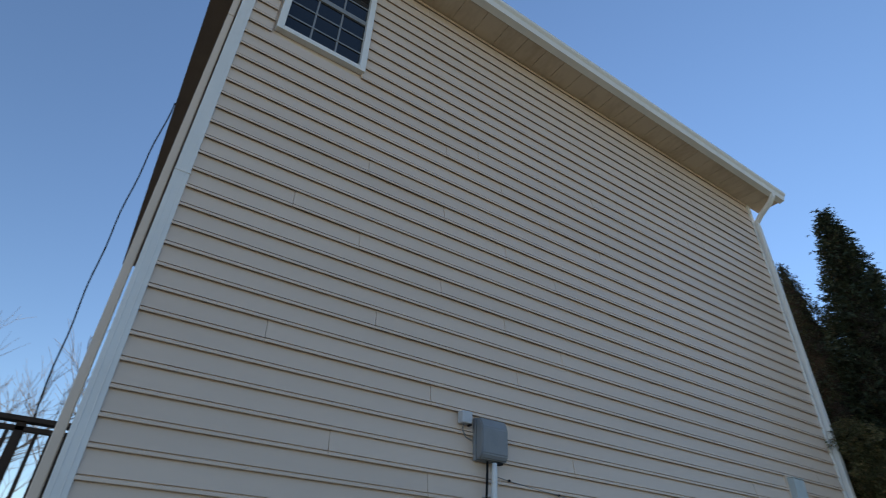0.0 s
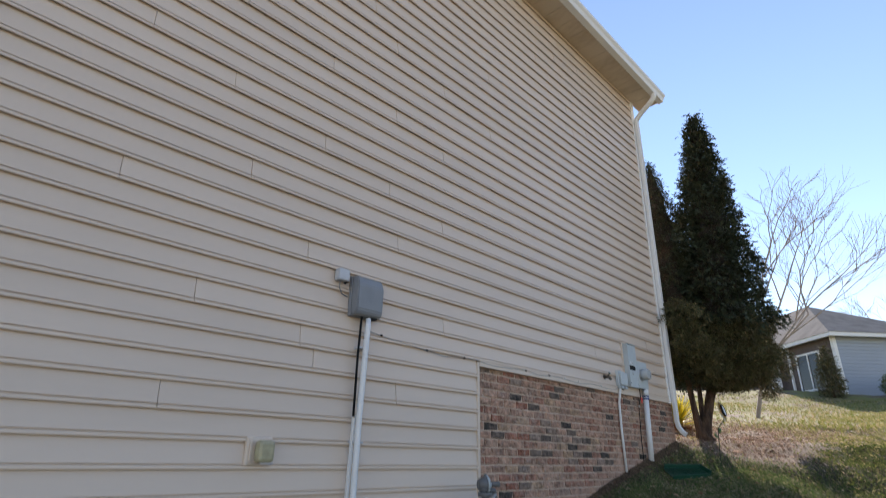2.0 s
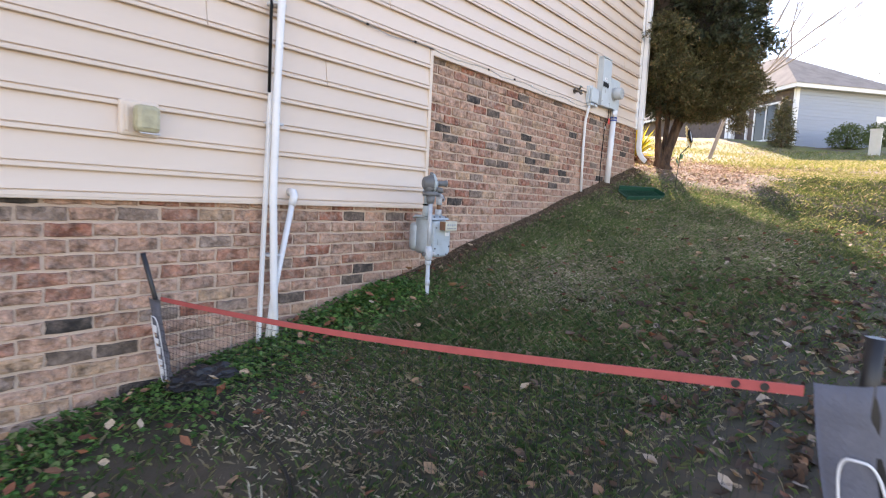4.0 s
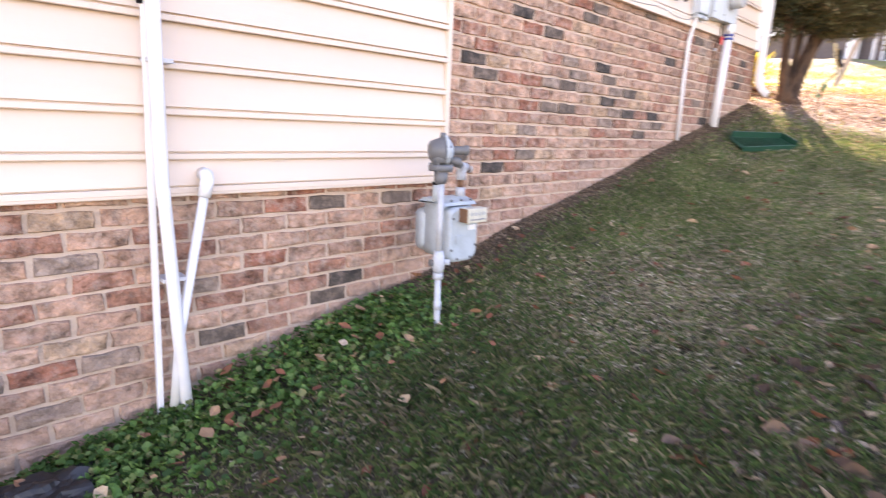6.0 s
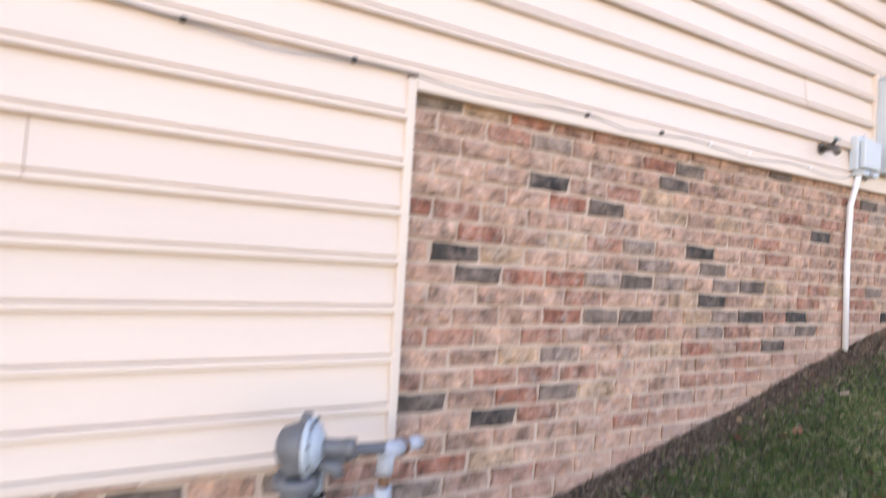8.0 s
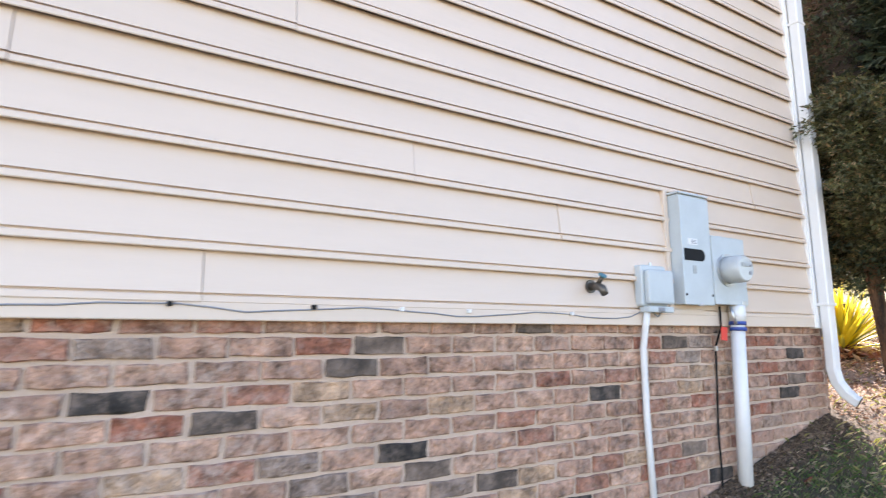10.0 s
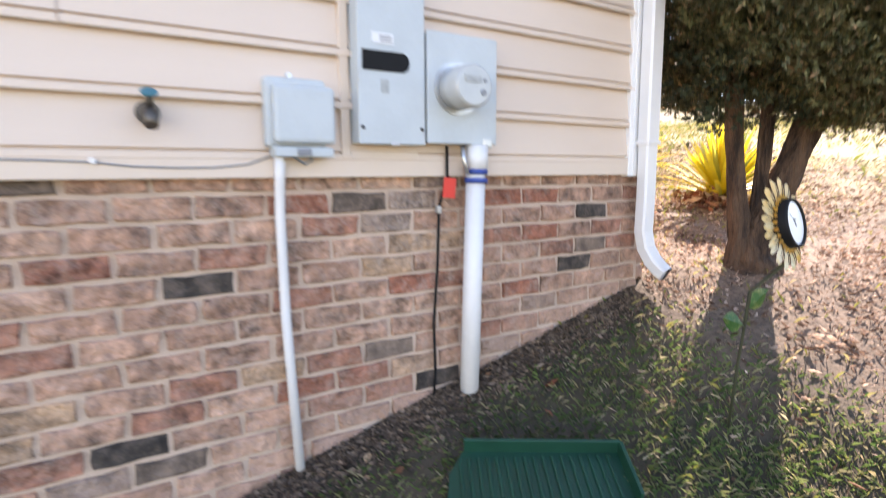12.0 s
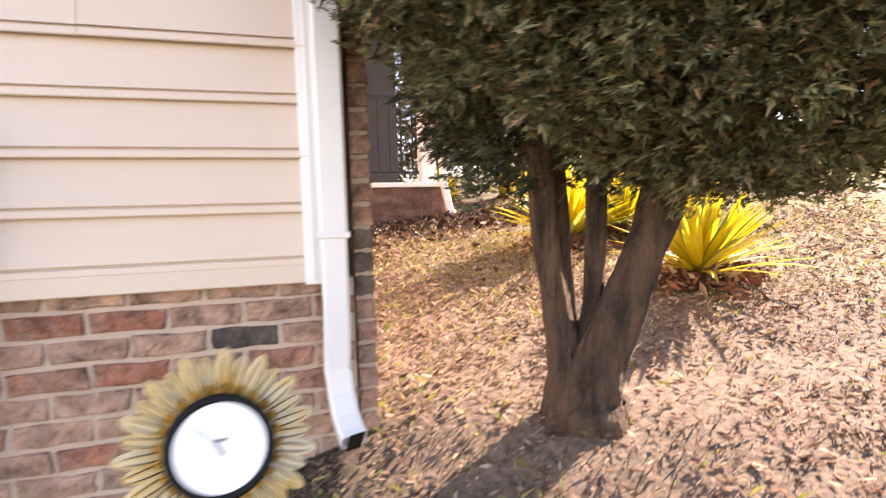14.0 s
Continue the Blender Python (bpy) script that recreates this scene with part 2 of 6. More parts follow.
def make_ground():
    xs = np.concatenate([np.arange(-60, -4, 4.0), np.arange(-4, 13, 0.10), np.arange(13, 30, 0.6), np.arange(30, 160.1, 6)])
    ys = np.concatenate([np.arange(-80, -6, 4.0), np.arange(-6, 9, 0.10), np.arange(9, 24, 0.6), np.arange(24, 120.1, 6)])
    verts = [(float(x), float(y), ground_z(x, y)) for y in ys for x in xs]
    w = len(xs)
    faces = [(j * w + i, j * w + i + 1, (j + 1) * w + i + 1, (j + 1) * w + i) for j in range(len(ys) - 1) for i in range(w - 1)]
    me = bpy.data.meshes.new("ground")
    me.from_pydata(verts, [], faces)
    me.polygons.foreach_set("use_smooth", [True] * len(faces))
    me.materials.append(M_GROUND)
    return tagged(new("ground", me), "sloping lawn with thin turf, bare soil and dead leaves", "ground", kind="structure")


def mulch_bed(m):
    """Beyond the house corner the soil is covered with pale dry mulch."""
    n, l = m.node_tree.nodes, m.node_tree.links
    b = n["Principled BSDF"]
    old = b.inputs["Base Color"].links[0].from_socket
    pos = n.new("ShaderNodeNewGeometry").outputs["Position"]
    sep = n.new("ShaderNodeSeparateXYZ")
    l.new(pos, sep.inputs[0])
    t = n.new("ShaderNodeTexNoise")
    t.inputs["Scale"].default_value, t.inputs["Detail"].default_value = 1.5, 5
    l.new(pos, t.inputs["Vector"])
    add = n.new("ShaderNodeMath")
    add.operation = "MULTIPLY_ADD"
    add.inputs[1].default_value = 1.6
    l.new(t.outputs[0], add.inputs[0]), l.new(sep.outputs[0], add.inputs[2])
    mr = n.new("ShaderNodeMapRange")
    mr.inputs["From Min"].default_value, mr.inputs["From Max"].default_value = 8.5, 9.2
    south = n.new("ShaderNodeMapRange")
    south.inputs["From Min"].default_value, south.inputs["From Max"].default_value = 1.8, 0.8
    south.inputs["To Max"].default_value = -1.3
    l.new(sep.outputs[1], south.inputs[0])
    edge = n.new("ShaderNodeMath")
    l.new(add.outputs[0], edge.inputs[0]), l.new(south.outputs[0], edge.inputs[1])
    l.new(edge.outputs[0], mr.inputs[0])
    t2 = n.new("ShaderNodeTexNoise")
    t2.inputs["Scale"].default_value, t2.inputs["Detail"].default_value, t2.inputs["Roughness"].default_value = 30, 8, 0.8
    l.new(pos, t2.inputs["Vector"])
    cr = n.new("ShaderNodeValToRGB")
    cr.color_ramp.elements[0].position, cr.color_ramp.elements[0].color = 0.36, (0.05, 0.033, 0.023, 1)
    cr.color_ramp.elements[1].position, cr.color_ramp.elements[1].color = 0.62, (0.27, 0.19, 0.135, 1)
    l.new(t2.outputs[0], cr.inputs[0])
    mx = n.new("ShaderNodeMix")
    mx.data_type = "RGBA"
    l.new(mr.outputs[0], mx.inputs[0]), l.new(old, mx.inputs[6]), l.new(cr.outputs[0], mx.inputs[7])
    # unseen southern lawn made straw-coloured, added to bounce sunlight onto the wall
    m3 = n.new("ShaderNodeMapRange")
    m3.inputs["From Min"].default_value, m3.inputs["From Max"].default_value = 2.0, 7.0
    south2 = n.new("ShaderNodeMath")
    south2.operation = "MULTIPLY_ADD"
    south2.inputs[1].default_value = 9.0
    t4 = n.new("ShaderNodeTexNoise")
    t4.inputs["Scale"].default_value, t4.inputs["Detail"].default_value = 0.35, 6
    l.new(pos, t4.inputs["Vector"])
    neg = n.new("ShaderNodeMath")
    neg.operation = "MULTIPLY"
    neg.inputs[1].default_value = -1.0
    l.new(sep.outputs[1], neg.inputs[0])
    l.new(t4.outputs[0], south2.inputs[0]), l.new(neg.outputs[0], south2.inputs[2])
    less = n.new("ShaderNodeMath")
    less.operation = "SUBTRACT"
    less.inputs[1].default_value = 3.0
    l.new(south2.outputs[0], less.inputs[0]), l.new(less.outputs[0], m3.inputs[0])
    dry = n.new("ShaderNodeMix")
    dry.data_type = "RGBA"
    dry.inputs[7].default_value = (0.36, 0.30, 0.18, 1)
    l.new(m3.outputs[0], dry.inputs[0]), l.new(mx.outputs[2], dry.inputs[6])
    # patches of live turf in the open lawn to the east
    t5 = n.new("ShaderNodeTexNoise")
    t5.inputs["Scale"].default_value, t5.inputs["Detail"].default_value, t5.inputs["Roughness"].default_value = 0.8, 7, 0.7
    l.new(pos, t5.inputs["Vector"])
    m5 = n.new("ShaderNodeMapRange")
    m5.inputs["From Min"].default_value, m5.inputs["From Max"].default_value = 0.40, 0.54
    l.new(t5.outputs[0], m5.inputs[0])
    m6 = n.new("ShaderNodeMapRange")
    m6.inputs["From Min"].default_value, m6.inputs["From Max"].default_value = 10.0, 13.5
    l.new(sep.outputs[0], m6.inputs[0])
    both = n.new("ShaderNodeMath")
    both.operation = "MULTIPLY"
    l.new(m5.outputs[0], both.inputs[0]), l.new(m6.outputs[0], both.inputs[1])
    turf = n.new("ShaderNodeMix")
    turf.data_type = "RGBA"
    turf.inputs[7].default_value = (0.20, 0.20, 0.055, 1)
    l.new(both.outputs[0], turf.inputs[0]), l.new(dry.outputs[2], turf.inputs[6])
    l.new(turf.outputs[2], b.inputs["Base Color"])


mulch_bed(M_GROUND)
M_GROUND.node_tree.nodes["Bump"].inputs["Distance"].default_value = 0.014
make_ground()

# ---- house shell ----
house = thing("house_wall", "two-storey house wall with beige vinyl siding over a stepped brick foundation", "wall", kind="structure")
bm = bmesh.new()
box(bm, X0 + 0.02, X1 - 0.01, SIDE_Y + 0.02, 12.0, 2.31, SOFFIT_Z)
part("sheathing", bm, M_TRIM, house)
bm = bmesh.new()
box(bm, X0 + 0.02, STEP_X, SIDE_Y + 0.022, 3.6, 1.2, 2.309)
part("sheathing", bm, M_TRIM, house)
bm = bmesh.new()
box(bm, X0 + 0.01, XB - 0.006, BRICK_Y + 0.009, 12.0, -1.6, LOW)
box(bm, STEP_X + 0.001, XB - 0.006, BRICK_Y + 0.009, 12.0, LOW + 0.001, HIGH)
part("mortar", bm, M_MORTAR, house)

# siding joints: course, place along the wall
JOINTS = ((4, 1.13), (5, 2.8), (7, 1.94), (8, 1.22), (8, 4.53), (9, 3.3), (11, 1.93), (11, 5.2), (12, 0.7), (12, 4.04), (13, 2.75), (13, 6.01),
          (14, 1.44), (14, 4.76), (15, 3.27), (16, 2.63), (16, 5.92), (17, 1.98), (17, 5.28), (18, 1.23), (18, 4.52), (19, 0.68),
          (19, 4.0), (20, 3.27), (21, 2.67), (22, 5.26), (22, 1.98), (23, 4.54), (23, 1.22), (24, 3.99), (25, 3.27), (26, 2.64),
          (26, 5.86), (27, 1.98), (29, 3.98), (10, 5.88), (12, 7.31))


def board(x0, x1, z, h, lap):
    """One course of vinyl siding: a rounded butt with a fine bead above it, and a face that leans back."""
    y = SIDE_Y - lap
    prof = [(SIDE_Y + 0.018, z + 0.0135), (y - 0.0045, z + 0.0135), (y - 0.0185, z + 0.0105), (y - 0.0205, z - 0.001), (y - 0.0230, z - 0.002), (y - 0.0252, z + 0.001),
            (y - 0.0245, z + 0.0165), (y - 0.0220, z + 0.0185), (y - 0.0060, z + 0.0185), (y - 0.0045, z + 0.0225), (y - 0.0060, z + 0.0285), (y - 0.0195, z + 0.0262), (y - 0.0188, z + 0.0295),
            (y - 0.0025, z + h + 0.006), (SIDE_Y + 0.018, z + h + 0.006)]
    bm = bmesh.new()
    prism(bm, prof, x0, x1)
    return bm


def make_siding():
    k = 0
    top = int((SOFFIT_Z - LINE0) / PITCH)
    rng = random.Random(5)
    while k <= top:
        z = LINE0 + k * PITCH
        h = min(PITCH, SOFFIT_Z - z)
        left, right = X0 + 0.05, X1 - 0.05
        if k == 0:
            z, h = LOW, PITCH - (LOW - LINE0)
        if z < HIGH - 0.02:
            right = STEP_X - 0.03
        cuts = sorted(x for c, x in JOINTS if c == k)
        if not cuts and k > 3:
            cuts = [rng.uniform(0.5, 3.0)]
        while right - (cuts[-1] if cuts else left) > 4.4:
            cuts.append((cuts[-1] if cuts else left) + 3.3)
        ends = [left, *cuts, right]
        spans = []
        for a, b in zip(ends, ends[1:]):
            if 5.70 - PITCH < z < 7.1 and a < 1.02 and b > 0.18:     # the window takes out a piece
                spans += [(a, 0.18), (1.02, b)]
            else:
                spans.append((a, b))
        for i, (a, b) in enumerate(spans):
            if b - a > 0.02:
                part("siding_board", board(a + (0.0013 if i else 0), b - (0.0013 if i < len(spans) - 1 else 0), z, h, 0.003 * (i % 2)), M_SIDING, house)
        k += 1


make_siding()

# ---- roof edge ----
eave = thing("roof", "asphalt shingle roof with beige soffit and white gutter", "roof", kind="structure")
bm = bmesh.new()
box(bm, -0.42, 8.2, 2.781, 3.129, SOFFIT_Z + 0.006, SOFFIT_Z + 0.02)
part("soffit_backing", bm, M_SOFFIT, eave)
for k in range(29):
    bm = bmesh.new()
    x = -0.42 + k * 0.2972
    box(bm, x + 0.002, x + 0.295, 2.781, 3.129, SOFFIT_Z - 0.004, SOFFIT_Z + 0.0055, 0.002)
    part("soffit_panel", bm, M_SOFFIT, eave)
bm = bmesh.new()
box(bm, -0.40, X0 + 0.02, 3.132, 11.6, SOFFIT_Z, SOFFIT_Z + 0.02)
part("soffit", bm, M_SOFFIT_SHADED, eave, "side soffit with its shade put into a dark brown")
bm = bmesh.new()
prism(bm, [(2.78, SOFFIT_Z - 0.015), (2.70, SOFFIT_Z + 0.0), (2.68, SOFFIT_Z + 0.06), (2.655, SOFFIT_Z + 0.09), (2.65, SOFFIT_Z + 0.125), (2.66, SOFFIT_Z + 0.125), (2.78, SOFFIT_Z + 0.11)], -0.45, 8.22)
part("gutter", bm, M_WHITE, eave)
bm = bmesh.new()
prism(bm, [(2.70, SOFFIT_Z + 0.14), (8.0, SOFFIT_Z + 2.9), (8.0, SOFFIT_Z + 2.8), (2.79, SOFFIT_Z + 0.03)], -0.47, 8.24)
part("shingles", bm, M_SHINGLE, eave)
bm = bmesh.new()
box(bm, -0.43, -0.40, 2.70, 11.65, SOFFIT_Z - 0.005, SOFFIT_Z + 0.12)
part("fascia", bm, M_SOFFIT_SHADED, eave)

# ---- corner posts, channels, bands ----
for x0, x1 in ((X0 - 0.02, X0 + 0.075), (X1 - 0.075, X1 + 0.02)):
    ob = thing("trim_corner", "white vinyl corner post", "trim", kind="structure")
    bm = bmesh.new()
    lo = LOW - 0.005 if x0 < 1 else HIGH - 0.01
    box(bm, x0, x1, SIDE_Y - 0.028, SIDE_Y + 0.08, lo, SOFFIT_Z - 0.001, 0.004)
    part("post", bm, M_WHITE, ob)
    for k in range(2):
        bm = bmesh.new()
        xx = x0 + 0.022 + 0.04 * k
        box(bm, xx, xx + 0.006, SIDE_Y - 0.032, SIDE_Y - 0.0275, lo + 0.01, SOFFIT_Z - 0.002, 0.001)
        part("rib", bm, M_WHITE, ob)
    for zz in (3.93, 6.1) if x0 < 1 else (4.9,):
        bm = bmesh.new()
        box(bm, x0 - 0.003, x1 + 0.003, SIDE_Y - 0.034, SIDE_Y + 0.05, zz, zz + 0.012, 0.002)
        part("splice", bm, M_WHITE, ob)
ob = thing("trim_side", "beige trim board behind the corner post", "trim", kind="structure")
for z0, z1 in ((LOW - 0.3, 5.6), (5.606, SOFFIT_Z - 0.002)):
    bm = bmesh.new()
    box(bm, X0 - 0.082, X0 - 0.034, SIDE_Y + 0.012, SIDE_Y + 0.14, z0, z1, 0.006)
    part("board", bm, M_TRIM, ob)
trim = thing("trim", "beige vinyl channels framing the siding over the brick", "trim", kind="structure")
for x0, x1, y0, z0, z1 in ((STEP_X - 0.032, STEP_X - 0.002, 0.022, LOW - 0.004, HIGH + 0.03), (STEP_X - 0.001, X1 - 0.07, 0.020, HIGH - 0.004, HIGH + 0.05),
                           (X0 + 0.07, STEP_X - 0.033, 0.020, LOW - 0.012, LOW + 0.02)):
    bm = bmesh.new()
    box(bm, x0, x1, SIDE_Y - y0 - 0.004, SIDE_Y + 0.017, z0, z1, 0.004)
    part("channel", bm, M_TRIM, trim)
bm = bmesh.new()
box(bm, X0 + 0.1, X1 - 0.05, SIDE_Y - 0.022, SIDE_Y - 0.001, SOFFIT_Z - 0.03, SOFFIT_Z - 0.001, 0.003)
part("channel", bm, M_TRIM, trim)
for x0, x1, z0, z1 in ((6.542, 6.569, 2.355, 2.95), (6.57, 6.80, 2.355, 2.38)):
    bm = bmesh.new()
    box(bm, x0, x1, SIDE_Y - 0.026, SIDE_Y - 0.001, z0, z1, 0.003)
    part("channel", bm, M_TRIM, trim)

# ---- upper window ----
M_NID = material("grey_plastic", (0.24, 0.25, 0.27), 0.55, vary=0.15, scale=7)
M_GLASS = bpy.data.materials.new("window_glass")
M_GLASS.use_nodes = True
g = M_GLASS.node_tree.nodes["Principled BSDF"]
g.inputs["Base Color"].default_value, g.inputs["Roughness"].default_value = (0.012, 0.015, 0.02, 1), 0.04
g.inputs["Specular IOR Level"].default_value = 0.5
window = thing("window_1", "white-framed sash window with a grid of small panes", "window", kind="structure")
WX0, WX1, WZ0, WZ1 = 0.20, 1.04, 5.69, 7.10
for n_, a in (("window_frame", (WX0, WX0 + 0.06, WZ0, WZ1)), ("window_frame", (WX1 - 0.06, WX1, WZ0, WZ1)), ("window_frame", (WX0 + 0.061, WX1 - 0.061, WZ1 - 0.06, WZ1)),
              ("window_sill", (WX0 + 0.061, WX1 - 0.061, WZ0, WZ0 + 0.055)), ("sash_rail", (WX0 + 0.061, WX1 - 0.061, 6.37, 6.43))):
    bm = bmesh.new()
    box(bm, a[0], a[1], SIDE_Y - (0.045 if n_ != "sash_rail" else 0.012), SIDE_Y + 0.017, a[2], a[3], 0.005)
    part(n_, bm, M_WHITE if n_ != "sash_rail" else M_NID, window)
for z0, z1 in ((WZ0 + 0.056, 6.369), (6.431, WZ1 - 0.061)):
    bm = bmesh.new()
    box(bm, WX0 + 0.061, WX1 - 0.061, SIDE_Y + 0.006, SIDE_Y + 0.012, z0, z1)
    part("pane", bm, M_GLASS, window)
    for k in (1, 2):
        bm = bmesh.new()
        xx = WX0 + 0.06 + k * (WX1 - WX0 - 0.12) / 3
        box(bm, xx - 0.008, xx + 0.008, SIDE_Y - 0.001, SIDE_Y + 0.0055, z0 + 0.001, z1 - 0.001)
        part("glazing_bar", bm, M_NID, window)
    for k in (1, 2):
        bm = bmesh.new()
        zz = z0 + k * (z1 - z0) / 3
        box(bm, WX0 + 0.062, WX1 - 0.062, SIDE_Y - 0.003, SIDE_Y + 0.0035, zz - 0.008, zz + 0.008)
        part("glazing_bar", bm, M_NID, window)

# ---- downspout at the sunny corner ----
M_METER = material("painted_steel", (0.50, 0.55, 0.57), 0.45, vary=0.10, scale=9)
M_DARK = material("black_plastic", (0.012, 0.012, 0.013), 0.6, vary=0.2, scale=20, spec=0.15)
M_PVC = material("white_pvc", (0.74, 0.74, 0.74), 0.4, vary=0.10, scale=5)
M_CONDUIT = material("grey_conduit", (0.52, 0.53, 0.56), 0.45, vary=0.12, scale=6)


def rect_duct(bm, pts, w, d):
    """A flat-sided duct through the points: w along x, d across."""
    pts = [Vector(p) for p in pts]
    rings = []
    for i, p in enumerate(pts):
        t = (pts[min(i + 1, len(pts) - 1)] - pts[max(i - 1, 0)]).normalized()
        u = Vector((1, 0, 0))
        u = (u - t * u.dot(t)).normalized()
        v = t.cross(u)
        c = 0.008
        ring = [(-w / 2 + c, -d / 2), (w / 2 - c, -d / 2), (w / 2, -d / 2 + c), (w / 2, d / 2 - c), (w / 2 - c, d / 2), (-w / 2 + c, d / 2), (-w / 2, d / 2 - c), (-w / 2, -d / 2 + c)]
        rings.append([bm.verts.new(p + a * u + b * v) for a, b in ring])
    for a, b in zip(rings, rings[1:]):
        for k in range(8):
            bm.faces.new((a[k], a[(k + 1) % 8], b[(k + 1) % 8], b[k]))
    bm.faces.new(rings[0][::-1])
    return rings


spout = thing("downspout", "white aluminium downspout with a curved foot at the brick corner", "downspout", at=(7.93, 3.03, 1.9))
bm = bmesh.new()
DX, DY = 7.903, 3.074
rect_duct(bm, [(DX, 2.72, SOFFIT_Z - 0.002), (DX, 2.73, SOFFIT_Z - 0.05), (DX, 2.80, SOFFIT_Z - 0.13), (DX, 2.98, SOFFIT_Z - 0.26), (DX, DY, SOFFIT_Z - 0.36), (DX, DY, SOFFIT_Z - 0.5), (DX, DY, 4.6), (DX, DY, 2.43)], 0.078, 0.058)
part("upper_pipe", bm, M_WHITE, spout)
bm = bmesh.new()
ends = rect_duct(bm, [(DX, DY, 2.445), (DX, DY, 2.2), (DX - 0.005, DY, 2.06), (DX + 0.002, DY - 0.012, 1.99), (DX + 0.008, DY - 0.045, 1.935), (DX + 0.018, DY - 0.080, 1.898), (DX + 0.023, DY - 0.098, 1.886)], 0.072, 0.053)
part("foot", bm, M_WHITE, spout)
# thin black plate across the open end stands for the shade inside the pipe
bm = bmesh.new()
box(bm, -0.029, 0.029, -0.021, 0.021, -0.004, 0.0)
bmesh.ops.transform(bm, matrix=Matrix.Translation((DX + 0.024, DY - 0.100, 1.885)) @ Vector((-0.25, 0.65, 0.40)).to_track_quat("Z", "X").to_matrix().to_4x4(), verts=bm.verts)
part("mouth", bm, M_DARK, spout, "dark plate standing for the shade inside the downspout mouth")
for zz in (2.425, 4.2, 6.2):
    bm = bmesh.new()
    box(bm, DX - 0.043, DX + 0.043, DY - 0.033, DY + 0.05, zz, zz + 0.018, 0.003)
    part("strap", bm, M_WHITE, spout)

# ---- boxes and pipes on the siding ----
sensor = thing("outdoor_sensor", "small light grey plastic sensor box on the siding", "sensor", at=(2.2, 3.1, 2.7))
bm = bmesh.new()
box(bm, 2.165, 2.255, 3.055, 3.118, 2.712, 2.80, 0.008)
part("case", bm, M_CONDUIT, sensor)
bm = bmesh.new()
box(bm, 2.235, 2.253, 3.058, 3.10, 2.70, 2.7115, 0.002)
part("vent", bm, M_DARK, sensor)
bm = bmesh.new()
tube(bm, [(2.20, 3.09, 2.712), (2.20, 3.10, 2.67), (2.235, 3.112, 2.63), (2.29, 3.115, 2.615)], 0.004, 6)
part("cable", bm, M_NID, sensor)

nid = thing("telephone_box", "grey plastic telephone junction box with a sloped cover on the siding", "junction box", at=(2.44, 3.1, 2.5))
bm = bmesh.new()
box(bm, 2.30, 2.545, 3.085, 3.12, 2.478, 2.775, 0.006)
part("back_plate", bm, M_NID, nid)
bm = bmesh.new()
prism(bm, [(3.084, 2.775), (3.03, 2.765), (3.005, 2.70), (3.01, 2.52), (3.03, 2.485), (3.084, 2.482)], 2.305, 2.54)
bmesh.ops.bevel(bm, geom=bm.edges[:], offset=0.008, segments=2, affect="EDGES")
part("cover", bm, M_NID, nid, "weathered grey hinged cover")
bm = bmesh.new()
box(bm, 2.44, 2.50, 3.02, 3.07, 2.462, 2.481, 0.003)
part("latch", bm, M_DARK, nid)

riser = thing("conduit", "grey conduit running from the junction box down the wall", "pipe", at=(2.44, 3.09, 0.42))
bm = bmesh.new()
tube(bm, [(2.435, 3.04, 2.47), (2.433, 3.04, 2.40), (2.413, 3.045, 1.8), (2.402, 3.042, 1.25), (2.418, 3.04, 0.70), (2.436, 3.04, 0.28)], [0.018, 0.021, 0.021, 0.021, 0.021, 0.022], 14)
part("pipe", bm, M_PVC, riser)
bm = bmesh.new()
tube(bm, [(2.388, 3.06, 2.478), (2.384, 3.07, 2.2), (2.382, 3.07, 1.79)], 0.009, 8)
part("cable", bm, M_DARK, riser, "black cable beside the conduit")
bm = bmesh.new()
box(bm, -0.010, 0.010, -0.012, 0.012, 0.0, 1.46, 0.003, Matrix.Translation((2.350, 3.082, 0.34)) @ Matrix.Rotation(radians(1.9), 4, "Y"))
part("cable_cover", bm, M_PVC, riser, "flat white cable cover")
for zz in (2.25, 1.62, 0.9):
    bm = bmesh.new()
    box(bm, 2.385, 2.465, 3.05, 3.128, zz, zz + 0.014, 0.002)
    part("clip", bm, M_CONDUIT, riser)
vent = thing("vent_pipe", "white PVC pipe leaning out of the wall beside the conduit", "pipe", at=(2.5, 3.07, 0.5))
bm = bmesh.new()
tube(bm, [(2.553, 3.07, 1.235), (2.425, 3.05, 0.70), (2.39, 3.045, 0.45)], 0.0165, 14)
part("pipe", bm, M_PVC, vent)
bm = bmesh.new()
tube(bm, [(2.541, 3.068, 1.185), (2.556, 3.07, 1.24), (2.561, 3.085, 1.258), (2.563, 3.125, 1.26)], [0.022, 0.023, 0.024, 0.025], 14)
part("elbow", bm, M_PVC, vent)

M_AMBER = material("aged_clear_cover", (0.42, 0.38, 0.24), 0.25, vary=0.3, scale=25, bump=0.2)
outlet = thing("outdoor_socket", "beige outdoor socket block with a yellowed clear bubble cover", "socket", at=(1.74, 3.1, 1.5))
bm = bmesh.new()
box(bm, 1.655, 1.825, 3.096, 3.13, 1.478, 1.638, 0.012)
part("mounting_block", bm, M_TRIM, outlet)
bm = bmesh.new()
box(bm, 1.675, 1.69, 3.088, 3.095, 1.50, 1.615, 0.003)
part("rim", bm, M_TRIM, outlet)
bm = bmesh.new()
box(bm, 1.70, 1.808, 3.03, 3.0955, 1.495, 1.618, 0.022)
part("bubble_cover", bm, M_AMBER, outlet, "yellowed translucent bubble cover")
bm = bmesh.new()
box(bm, 1.712, 1.798, 3.024, 3.031, 1.488, 1.4945, 0.002)
